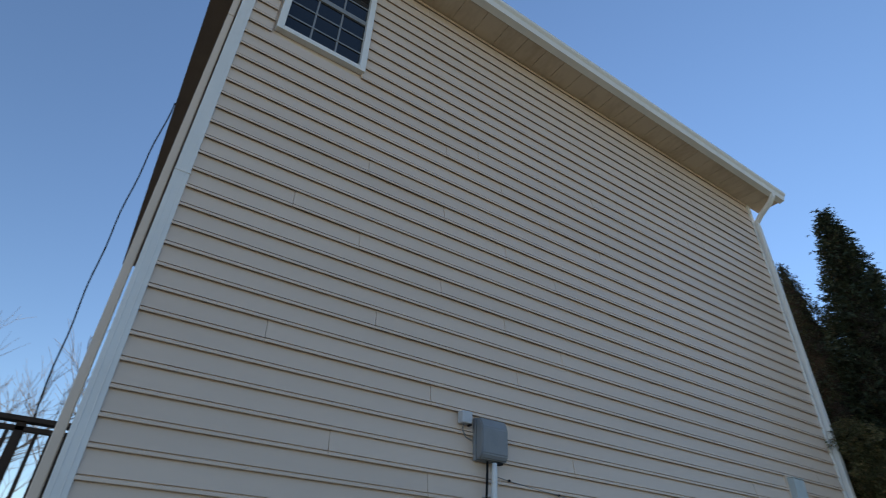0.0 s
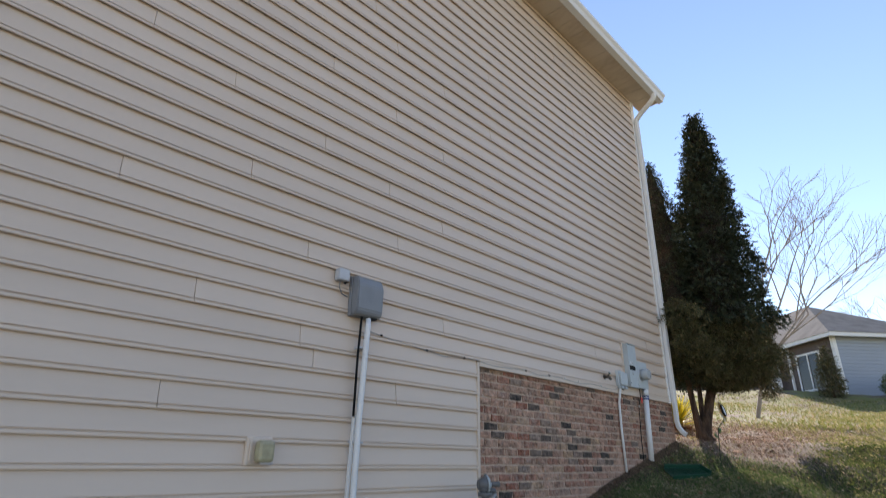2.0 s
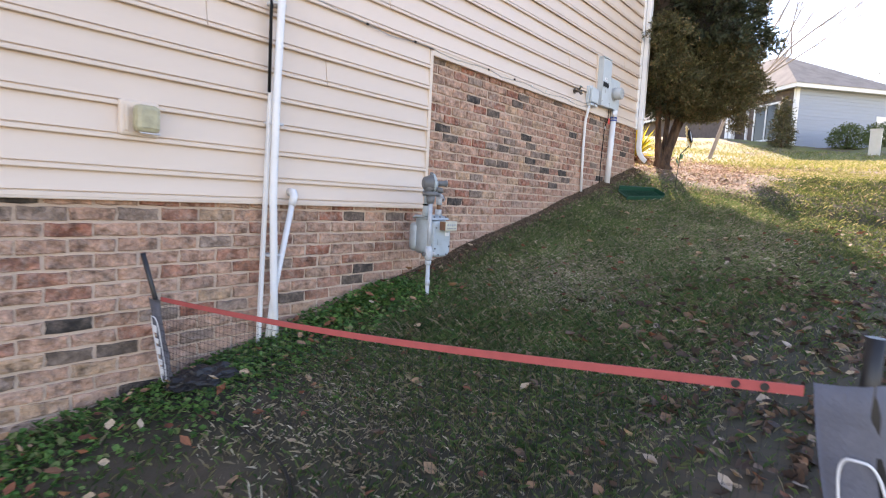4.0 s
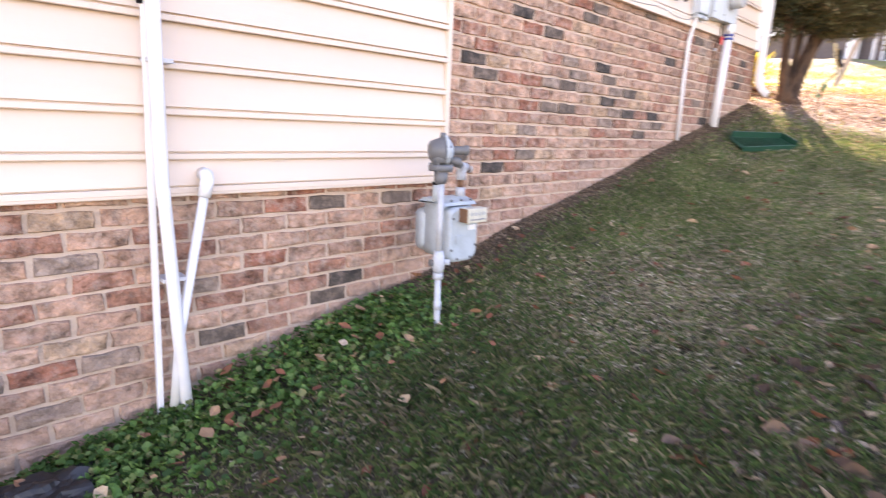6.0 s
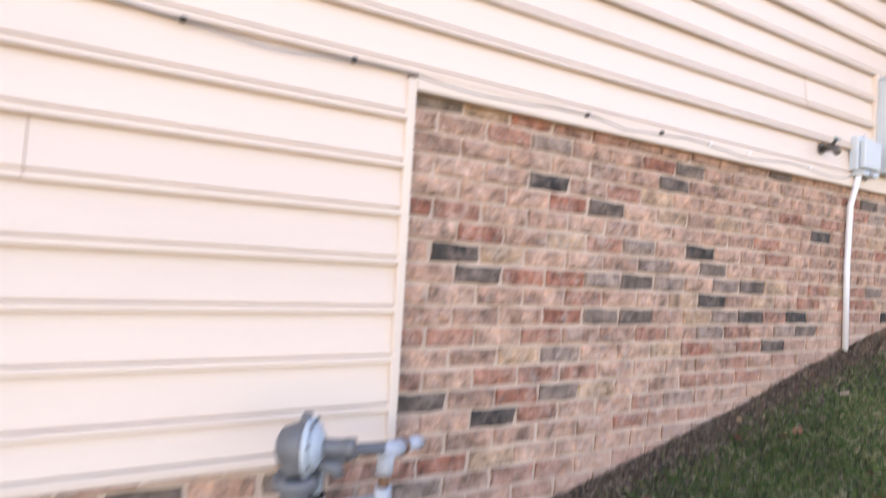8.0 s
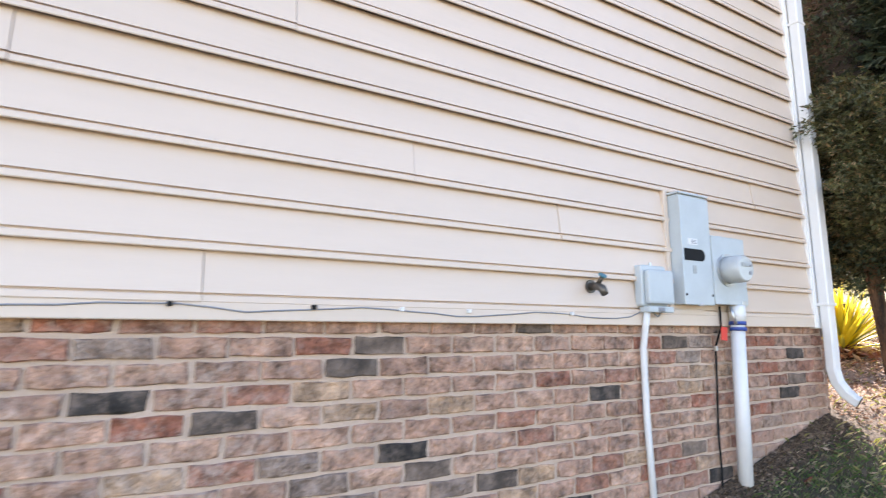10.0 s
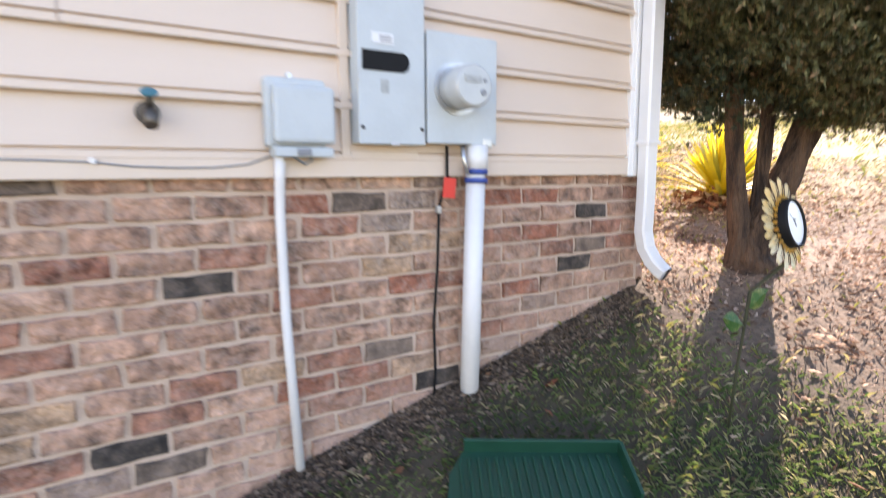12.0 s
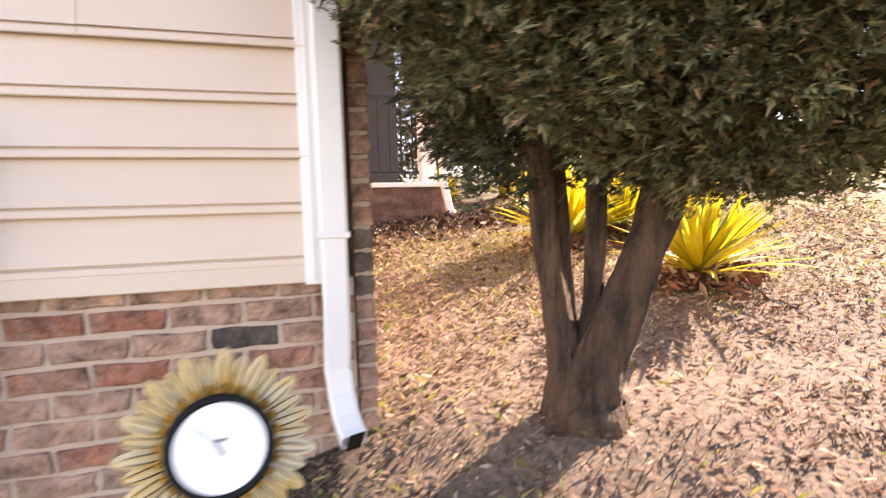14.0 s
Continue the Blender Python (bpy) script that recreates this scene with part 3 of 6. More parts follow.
part("hinge", bm, M_CONDUIT, outlet)

# thin cable along the siding
wire = thing("cable", "thin dark cable stapled along the foot of the siding", "cable", at=(4.5, 3.1, 2.35))
rng = random.Random(11)
pts = [(2.50, 3.108, 2.40), (2.62, 3.108, 2.385), (2.8, 3.108, 2.368), (3.1, 3.108, 2.345)]
x = 3.3
while x < 6.3:
    pts.append((x, 3.109, 2.338 + 0.010 * math.sin(x * 9) + rng.uniform(-0.004, 0.004)))
    x += 0.09
pts.append((6.33, 3.108, 2.36))
bm = bmesh.new()
tube(bm, pts, 0.0026, 6)
part("strand", bm, M_NID, wire)
for x in (2.62, 3.1, 3.55, 4.45, 4.85, 5.15, 5.42, 5.92):
    bm = bmesh.new()
    box(bm, x - 0.007, x + 0.007, 3.098, 3.113, 2.338 if x > 3 else 2.38, 2.352 if x > 3 else 2.394, 0.002)
    part("staple", bm, M_DARK if x < 5 else M_WHITE, wire)

# ---- electric service ----
panel = thing("breaker_panel", "pale blue-grey steel breaker panel with a black redaction patch", "electrical panel", at=(6.63, 3.05, 2.4))
bm = bmesh.new()
box(bm, 6.505, 6.735, 3.012, 3.125, 2.40, 2.925, 0.005)
part("case", bm, M_METER, panel)
bm = bmesh.new()
box(bm, 6.50, 6.742, 2.998, 3.0115, 2.398, 2.915, 0.004)
part("door", bm, M_METER, panel)
bm = bmesh.new()
box(bm, 6.495, 6.745, 2.994, 3.12, 2.9255, 2.936, 0.003)
part("rain_hood", bm, M_METER, panel)
M_LABEL = material("label_white", (0.75, 0.76, 0.78), 0.5, vary=0.08, scale=30)
M_LABEL_GREY = material("label_grey", (0.40, 0.42, 0.42), 0.5, vary=0.3, scale=40)
# black plate added for a redaction patch; the panel has no such sticker
bm = bmesh.new()
prism(bm, [(2.662, 6.514), (2.662, 6.660), (2.652, 6.677), (2.634, 6.683), (2.616, 6.677), (2.606, 6.660), (2.606, 6.514)], 2.9935, 2.9975,
      Matrix(((0, 0, 1, 0), (1, 0, 0, 0), (0, 1, 0, 0), (0, 0, 0, 1))))
part("label", bm, M_DARK, panel, "solid black patch over a redacted area")
bm = bmesh.new()
box(bm, 6.548, 6.625, 2.9945, 2.9975, 2.682, 2.712)
part("label", bm, M_LABEL, panel, "small white sticker with bars")
bm = bmesh.new()
for k in range(3):
    box(bm, 6.575, 6.618, 2.993, 2.9942, 2.688 + 0.007 * k, 2.691 + 0.007 * k)
part("lettering_bars", bm, M_NID, panel)
bm = bmesh.new()
box(bm, 6.578, 6.605, 2.9945, 2.9975, 2.545, 2.583)
part("label", bm, M_LABEL_GREY, panel, "worn grey sticker")
for x in (6.512, 6.728):
    bm = bmesh.new()
    disc(bm, (x, 2.996, 2.445), (0, -1, 0), 0.006, 0.006, 10)
    part("screw", bm, M_DARK, panel)
bm = bmesh.new()
box(bm, 6.61, 6.64, 2.99, 3.0, 2.394, 2.405, 0.002)
part("latch", bm, M_CONDUIT, panel)

mbox = thing("electric_meter", "pale blue-grey meter box with a round glass electric meter", "electric meter", at=(6.88, 3.05, 2.4))
bm = bmesh.new()
box(bm, 6.757, 7.005, 3.012, 3.125, 2.408, 2.738, 0.005)
part("box", bm, M_METER, mbox)
bm = bmesh.new()
box(bm, 6.753, 7.010, 2.999, 3.0115, 2.405, 2.742, 0.004)
part("cover", bm, M_METER, mbox)
M_STEEL = material("zinc", (0.55, 0.56, 0.57), 0.35, 0.8, vary=0.15, scale=12)
bm = bmesh.new()
MC = Vector((6.858, 2.995, 2.575))
disc(bm, MC, (0, -1, 0), 0.081, 0.020, 40, 0.003)
part("ring", bm, M_STEEL, mbox)
M_METERFACE = material("meter_body", (0.47, 0.49, 0.49), 0.16, vary=0.08, scale=20)
bm = bmesh.new()
tube(bm, [MC + Vector((0, -0.005, 0)), MC + Vector((0, -0.07, 0)), MC + Vector((0, -0.142, 0)), MC + Vector((0, -0.157, 0))], [0.068, 0.067, 0.065, 0.057], 40)
glass = part("meter_dome", bm, M_METERFACE, mbox, "glossy pale round meter dome")
bm = bmesh.new()
box(bm, MC.x - 0.035, MC.x + 0.022, MC.y - 0.1625, MC.y - 0.1575, MC.z + 0.008, MC.z + 0.028, 0.001)
part("display", bm, M_LABEL_GREY, glass)
for dx, dz, r in ((0.036, 0.016, 0.006), (0.030, -0.020, 0.010)):
    bm = bmesh.new()
    disc(bm, MC + Vector((dx, -0.159, dz)), (0, -1, 0), r, 0.006, 14)
    part("port", bm, M_NID, glass)
bm = bmesh.new()
box(bm, 6.955, 6.99, 2.99, 3.0, 2.395, 2.425, 0.003)
part("latch", bm, M_STEEL, mbox)

M_BLUE = material("blue_tape", (0.03, 0.07, 0.30), 0.5, vary=0.1)
main = thing("service_conduit", "thick white PVC conduit from the meter into the ground", "pipe", at=(7.0, 3.08, 1.5))
bm = bmesh.new()
tube(bm, [(7.005, 3.075, 2.36), (6.985, 3.09, 1.45)], 0.033, 20)
part("pipe", bm, M_PVC, main)
bm = bmesh.new()
tube(bm, [(7.005, 3.072, 2.405), (7.005, 3.074, 2.32)], 0.038, 20)
part("coupling", bm, M_PVC, main)
for zz in (2.325, 2.296):
    bm = bmesh.new()
    tube(bm, [(7.005, 3.075, zz), (7.0045, 3.075, zz - 0.017)], 0.0395, 20)
    part("tape", bm, M_BLUE, main, "blue tape wrap")
bm = bmesh.new()
tube(bm, [(6.945, 3.07, 2.40), (6.944, 3.06, 2.36), (6.95, 3.05, 2.31)], 0.008, 8)
part("clamp", bm, M_STEEL, main)

M_RED = material("red_tag", (0.75, 0.05, 0.03), 0.5, vary=0.08)
gw = thing("ground_wire", "dark ground wire with a red tag hanging on the brick", "wire", at=(6.87, 3.12, 1.56))
bm = bmesh.new()
tube(bm, [(6.905, 3.10, 2.40), (6.905, 3.10, 2.3), (6.89, 3.128, 2.2), (6.885, 3.132, 2.0), (6.87, 3.134, 1.8), (6.875, 3.134, 1.62), (6.86, 3.13, 1.50)], 0.005, 8)
part("strand", bm, M_DARK, gw)
bm = bmesh.new()
box(bm, 6.882, 6.93, 3.085, 3.089, 2.232, 2.298, 0.0015, Matrix.Translation((6.9, 3.087, 2.27)) @ Matrix.Rotation(0.1, 4, "Y") @ Matrix.Translation((-6.9, -3.087, -2.27)))
part("tag", bm, M_RED, gw, "red plastic tag")
bm = bmesh.new()
box(bm, 6.877, 6.893, 3.115, 3.132, 2.18, 2.205, 0.003)
part("clamp", bm, M_STEEL, gw)

cbox = thing("cable_box", "pale blue-grey plastic cable box on the siding", "junction box", at=(6.36, 3.05, 2.36))
bm = bmesh.new()
box(bm, 6.272, 6.44, 3.05, 3.122, 2.385, 2.57, 0.01)
part("base", bm, M_METER, cbox)
bm = bmesh.new()
box(bm, 6.285, 6.455, 3.0, 3.0495, 2.395, 2.548, 0.012)
part("lid", bm, M_METER, cbox)
bm = bmesh.new()
box(bm, 6.285, 6.45, 3.01, 3.10, 2.358, 2.3845, 0.005)
part("skirt", bm, M_METER, cbox)
bm = bmesh.new()
box(bm, 6.345, 6.385, 3.004, 3.02, 2.362, 2.381, 0.003)
part("latch", bm, M_NID, cbox)
for x, y, zz in ((6.34, 3.06, 2.575), (6.452, 3.06, 2.49)):
    bm = bmesh.new()
    disc(bm, (x, y, zz), (0, -1, 0), 0.009, 0.01, 10)
    part("screw", bm, M_STEEL, cbox)
crise = thing("cable_conduit", "slim white conduit from the cable box to the ground", "pipe", at=(6.37, 3.1, 1.43))
bm = bmesh.new()
tube(bm, [(6.35, 3.085, 2.365), (6.352, 3.10, 2.30), (6.355, 3.122, 2.2), (6.36, 3.128, 1.9), (6.385, 3.128, 1.36)], 0.0145, 14)
part("pipe", bm, M_PVC, crise)
bm = bmesh.new()
tube(bm, [(6.39, 3.09, 2.36), (6.42, 3.085, 2.34), (6.44, 3.09, 2.35), (6.45, 3.1, 2.37)], 0.004, 6)
part("loose_cable", bm, M_NID, crise)

M_BRASS = material("tarnished_brass", (0.13, 0.115, 0.10), 0.45, 0.6, vary=0.25, scale=30)
M_TEAL = material("teal_handle", (0.05, 0.20, 0.25), 0.5, vary=0.1)
bib = thing("hose_tap", "tarnished brass hose tap with a teal handle", "tap", at=(6.04, 3.08, 2.45))
bm = bmesh.new()
tube(bm, [(6.043, 3.118, 2.462), (6.043, 3.075, 2.46), (6.043, 3.055, 2.45), (6.043, 3.04, 2.425)], [0.017, 0.017, 0.018, 0.015], 12)
part("spout", bm, M_BRASS, bib)
bm = bmesh.new()
tube(bm, [(6.043, 3.072, 2.47), (6.043, 3.05, 2.50)], [0.010, 0.008], 10)
part("stem", bm, M_BRASS, bib)
bm = bmesh.new()
disc(bm, (6.043, 3.048, 2.503), (0, -0.6, 0.8), 0.019, 0.006, 16, 0.002)
part("handle", bm, M_TEAL, bib)
bm = bmesh.new()
disc(bm, (6.043, 3.117, 2.462), (0, -1, 0), 0.028, 0.006, 18)
part("flange", bm, M_BRASS, bib)

def reseat(ob, x_from, x_to, scale_x):
    """The boxes are shallow: flatten their depth towards the wall and set their left edge."""
    done = set()
    for o in ob.children_recursive:
        if o.data.name not in done:
            done.add(o.data.name)
            o.data.transform(Matrix(((scale_x, 0, 0, x_to - scale_x * x_from), (0, 0.6, 0, 3.125 * 0.4), (0, 0, 1, 0), (0, 0, 0, 1))))


reseat(panel, 6.50, 6.572, 0.91)
reseat(mbox, 6.753, 6.80, 1.05)
reseat(cbox, 6.272, 6.318, 1.0)

# ---- gas meter ----
M_GAS = material("gas_meter_paint", (0.42, 0.48, 0.51), 0.5, vary=0.25, scale=12, bump=0.1)
M_GASPIPE = material("gas_pipe_paint", (0.135, 0.14, 0.145), 0.5, vary=0.25, scale=14)
M_RUST = material("rusty_nipple", (0.20, 0.10, 0.055), 0.8, vary=0.3, scale=30)
M_GASRISER = material("riser_paint", (0.47, 0.50, 0.53), 0.5, vary=0.3, scale=16, bump=0.1)
gas = thing("gas_meter", "blue-grey gas meter with regulator on a grey riser pipe", "gas meter", at=(3.36, 2.72, 0.60))
RX, RY = 3.352, 2.722


def gas_tube(name, pts, radii, mat, sides=14, label=""):
    bm = bmesh.new()
    tube(bm, pts, radii, sides)
    return part(name, bm, mat, gas, label)


gas_tube("lower_riser", [(RX + 0.006, RY, 0.42), (RX, RY, 0.86)], 0.0135, M_GASRISER)
gas_tube("collar", [(RX + 0.003, RY, 0.70), (RX + 0.003, RY, 0.735)], 0.0165, M_GASRISER)
gas_tube("collar", [(RX, RY, 0.835), (RX, RY, 0.862)], 0.021, M_GASRISER)
gas_tube("shutoff_valve", [(RX, RY, 0.862), (RX, RY, 0.88), (RX, RY, 0.905), (RX, RY, 0.93), (RX, RY, 0.955)], [0.019, 0.025, 0.029, 0.025, 0.018], M_GASRISER)
gas_tube("valve_stem", [(RX + 0.02, RY - 0.01, 0.905), (RX + 0.042, RY - 0.02, 0.905)], 0.013, M_GASRISER, 8)
gas_tube("valve_stem", [(RX - 0.02, RY + 0.01, 0.905), (RX - 0.036, RY + 0.015, 0.905)], 0.015, M_GASPIPE, 10)
gas_tube("riser", [(RX, RY, 0.955), (RX + 0.002, RY + 0.003, 1.235)], 0.0138, M_GASRISER)
gas_tube("union", [(RX + 0.004, RY + 0.006, 1.23), (RX + 0.004, RY + 0.008, 1.245), (RX + 0.006, RY + 0.01, 1.285)], [0.020, 0.026, 0.030], M_GASPIPE)
gas_tube("regulator_flange", [(RX + 0.012, RY + 0.02, 1.282), (RX + 0.012, RY + 0.02, 1.287), (RX + 0.012, RY + 0.02, 1.303), (RX + 0.012, RY + 0.02, 1.308)], [0.046, 0.050, 0.050, 0.046], M_GASPIPE, 24)
for k in range(4):
    bm = bmesh.new()
    a = 0.6 + k * math.pi / 2
    disc(bm, (RX + 0.012 + 0.042 * math.cos(a), RY + 0.02 + 0.042 * math.sin(a), 1.296), (0, 0, 1), 0.007, 0.034, 6)
    part("flange_bolt", bm, M_GASPIPE, gas)
# round diaphragm housing, its axis level, with the spring tower on the side away from the riser
AX = Vector((0.86, -0.50, 0.04)).normalized()
RC = Vector((RX + 0.030, RY + 0.030, 1.362))
gas_tube("regulator", [RC - AX * 0.058, RC - AX * 0.050, RC - AX * 0.022, RC - AX * 0.004, RC + AX * 0.004], [0.026, 0.040, 0.050, 0.056, 0.057], M_GASPIPE, 28)
gas_tube("housing_rim", [RC + AX * 0.004, RC + AX * 0.006, RC + AX * 0.016, RC + AX * 0.018], [0.058, 0.0625, 0.0625, 0.058], M_GAS, 32)
gas_tube("regulator_cover", [RC + AX * 0.018, RC + AX * 0.028, RC + AX * 0.040], [0.054, 0.046, 0.026], M_GAS, 28)
UPR = Vector((0, 0, 1))
SIDE = AX.cross(UPR).normalized()
for k in range(8):
    bm = bmesh.new()
    a = 0.3 + k * math.pi / 4
    disc(bm, RC + AX * 0.011 + (SIDE * math.cos(a) + UPR * math.sin(a)) * 0.0575, AX, 0.005, 0.022, 6)
    part("rim_bolt", bm, M_GASPIPE, gas)
gas_tube("neck", [(RX + 0.012, RY + 0.02, 1.306), RC - AX * 0.02], [0.036, 0.034], M_GASPIPE, 18)
gas_tube("cap", [RC + AX * 0.0 + UPR * 0.05, RC + UPR * 0.072], [0.014, 0.011], M_GASPIPE, 10)
gas_tube("spring_tower", [RC + AX * 0.036, RC + AX * 0.044, RC + AX * 0.092, RC + AX * 0.094, RC + AX * 0.108], [0.021, 0.018, 0.018, 0.021, 0.020], M_GASPIPE, 16)
gas_tube("vent", [RC + AX * 0.02 - UPR * 0.035, RC + AX * 0.07 - UPR * 0.045, RC + AX * 0.075 - UPR * 0.062], [0.017, 0.018, 0.015], M_GASPIPE, 12)
gas_tube("outlet_arm", [(3.385, 2.775, 1.325), (3.45, 2.81, 1.318), (3.50, 2.835, 1.312)], [0.024, 0.025, 0.024], M_GASPIPE)
gas_tube("hex_union", [(3.495, 2.833, 1.313), (3.515, 2.842, 1.310)], 0.029, M_GASPIPE, 6)
gas_tube("outlet_pipe", [(3.51, 2.84, 1.311), (3.60, 2.875, 1.293), (3.64, 2.89, 1.285)], [0.015, 0.015, 0.017], M_GASPIPE)
gas_tube("tee", [(3.612, 2.878, 1.283), (3.64, 2.89, 1.28), (3.685, 2.915, 1.276)], [0.021, 0.023, 0.022], M_GASRISER, 16)
gas_tube("tee_branch", [(3.632, 2.887, 1.283), (3.628, 2.885, 1.222)], [0.021, 0.022], M_GASRISER, 16)
gas_tube("collar", [(3.683, 2.914, 1.276), (3.695, 2.921, 1.275)], 0.0245, M_RUST, 16, "rust-coloured collar")
gas_tube("house_pipe", [(3.694, 2.92, 1.275), (3.74, 2.948, 1.268), (3.765, 2.965, 1.262)], [0.018, 0.019, 0.018], M_GASRISER, 14)
gas_tube("nipple", [(3.628, 2.885, 1.224), (3.627, 2.885, 1.186)], 0.0145, M_RUST, 12, "rusty threaded nipple")
gas_tube("swivel_nut", [(3.627, 2.885, 1.19), (3.627, 2.885, 1.145)], [0.022, 0.024], M_GASRISER, 8)
gas_tube("swivel_nut", [(3.432, 2.83, 1.215), (3.432, 2.83, 1.145)], [0.021, 0.024], M_GAS, 8)
gas_tube("gasket", [(3.432, 2.83, 1.226), (3.432, 2.83, 1.2155)], 0.0235, M_DARK, 14, "black gasket ring")
gas_tube("inlet_pipe", [(3.432, 2.83, 1.32), (3.432, 2.83, 1.225)], 0.0165, M_GAS, 14)
# the case: a lozenge-shaped body with bulging front and back pans
GX0, GX1 = 3.458, 3.645


def pan(x0, x1, y0, y1, z0, z1, r):
    bm = bmesh.new()
    n = 6
    out = []
    for cx, cz, a0 in ((x1 - r, z1 - r * 0.5, 0), (x0 + r, z1 - r * 0.5, 90), (x0 + r, z0 + r, 180), (x1 - r, z0 + r, 270)):
        for k in range(n + 1):
            a = radians(a0 + 90 * k / n)
            rz = r * 0.5 if a0 < 180 else r
            out.append((cx + r * math.cos(a), cz + rz * math.sin(a)))
    rings = []
    for y, s_ in ((y1, 1.0), (y0 + 0.012, 0.985), (y0 + 0.003, 0.95), (y0, 0.86)):
        mx, mz = (x0 + x1) / 2, (z0 + z1) / 2
        rings.append([bm.verts.new((mx + (px - mx) * s_, y, mz + (pz - mz) * s_)) for px, pz in out])
    k = len(out)
    for a, b in zip(rings, rings[1:]):
        for i in range(k):
            bm.faces.new((a[i], a[(i + 1) % k], b[(i + 1) % k], b[i])).smooth = True
    bm.faces.new(rings[-1]), bm.faces.new(rings[0][::-1])
    return bm


part("front_pan", pan(GX0 + 0.004, GX1 - 0.004, 2.775, 2.828, 0.868, 1.118, 0.05), M_GAS, gas)
part("body", pan(GX0 - 0.004, GX1 + 0.004, 2.825, 2.935, 0.885, 1.135, 0.04), M_GAS, gas)
part("back_pan", pan(GX0 - 0.010, GX1 - 0.010, 2.925, 2.985, 0.895, 1.095, 0.05), M_GAS, gas)
bm = bmesh.new()
prism(bm, [(2.80, 1.122), (2.812, 1.134), (2.87, 1.150), (2.93, 1.150), (2.955, 1.135), (2.955, 1.125)], GX0 - 0.030, GX1 + 0.016)
bmesh.ops.bevel(bm, geom=[e for e in bm.edges if abs(e.verts[0].co.x - e.verts[1].co.x) < 1e-4], offset=0.012, segments=2, affect="EDGES")
part("top_plate", bm, M_GAS, gas, "pale crowned top plate")
for x in (GX0 - 0.005, GX0 + 0.055, GX0 + 0.115, GX1 - 0.01):
    bm = bmesh.new()
    disc(bm, (x, 2.822, 1.139), (0, -0.35, 1), 0.007, 0.010, 6)
    part("bolt", bm, M_GASPIPE, gas)
for x, zz in ((GX0 + 0.022, 1.07), (GX0 + 0.018, 0.93), (GX0 + 0.055, 0.887), (GX1 - 0.05, 0.887), (GX1 - 0.02, 0.94)):
    bm = bmesh.new()
    disc(bm, (x, 2.774, zz), (0, -1, 0), 0.006, 0.008, 6)
    part("bolt", bm, M_GASPIPE, gas)
M_INDEX = material("index_cover", (0.58, 0.56, 0.46), 0.35, vary=0.25, scale=30)
bm = bmesh.new()
box(bm, 3.520, 3.640, 2.722, 2.776, 1.052, 1.116, 0.004)
idx = part("index_box", bm, M_INDEX, gas, "yellowed index window box")
bm = bmesh.new()
box(bm, 3.5165, 3.5195, 2.726, 2.775, 1.054, 1.114, 0.001)
part("side_stain", bm, M_RUST, idx, "rust-stained side of the index box")
for k in range(4):
    bm = bmesh.new()
    disc(bm, (3.541 + 0.025 * k, 2.721, 1.092), (0, -1, 0), 0.0085, 0.003, 12)
    part("dial", bm, M_LABEL_GREY, idx)
bm = bmesh.new()
for k in range(6):
    box(bm, 3.535 + 0.016 * k, 3.546 + 0.016 * k, 2.7195, 2.7218, 1.064, 1.070)
part("lettering_bars", bm, M_NID, idx)
bm = bmesh.new()
box(bm, 3.575, 3.618, 2.7695, 2.7745, 1.012, 1.036, 0.001)
part("label", bm, M_LABEL, gas, "small white barcode plate with bars")
bm = bmesh.new()
box(bm, 3.498, 3.545, 2.770, 2.7755, 0.955, 0.995, 0.003)
part("plate", bm, M_GAS, gas)

# ---- ground heights as a table, for planting ----
GX, GY = np.arange(-5, 36, 0.2), np.arange(-12, 22, 0.2)
GT = np.array([[ground_z(x, y) for x in GX] for y in GY])


def heights(x, y):
    i = np.clip((x - GX[0]) / 0.2, 0, len(GX) - 1.001)
    j = np.clip((y - GY[0]) / 0.2, 0, len(GY) - 1.001)
    i0, j0 = i.astype(int), j.astype(int)
    u, v = i - i0, j - j0
    return (GT[j0, i0] * (1 - u) * (1 - v) + GT[j0, i0 + 1] * u * (1 - v) + GT[j0 + 1, i0] * (1 - u) * v + GT[j0 + 1, i0 + 1] * u * v)


def patchy(x, y, scale, seed):
    """Smooth unevenness from 0 to 1 for densities."""
    r = np.random.RandomState(seed)
    out = np.zeros_like(x)
    for k in range(6):
        a, f, p = r.uniform(0, 6.28), scale * r.uniform(0.6, 1.8), r.uniform(0, 6.28)
        out += np.sin((x * np.cos(a) + y * np.sin(a)) * f + p)
    return np.clip(0.5 + out / 7, 0, 1)


def stuff(name, verts, faces, mat, label, category):
    me = bpy.data.meshes.new(name)
    me.from_pydata(verts.reshape(-1, 3).tolist(), [], faces.tolist())
    me.materials.append(mat)
    return tagged(new(name, me), label, category, kind="stuff")


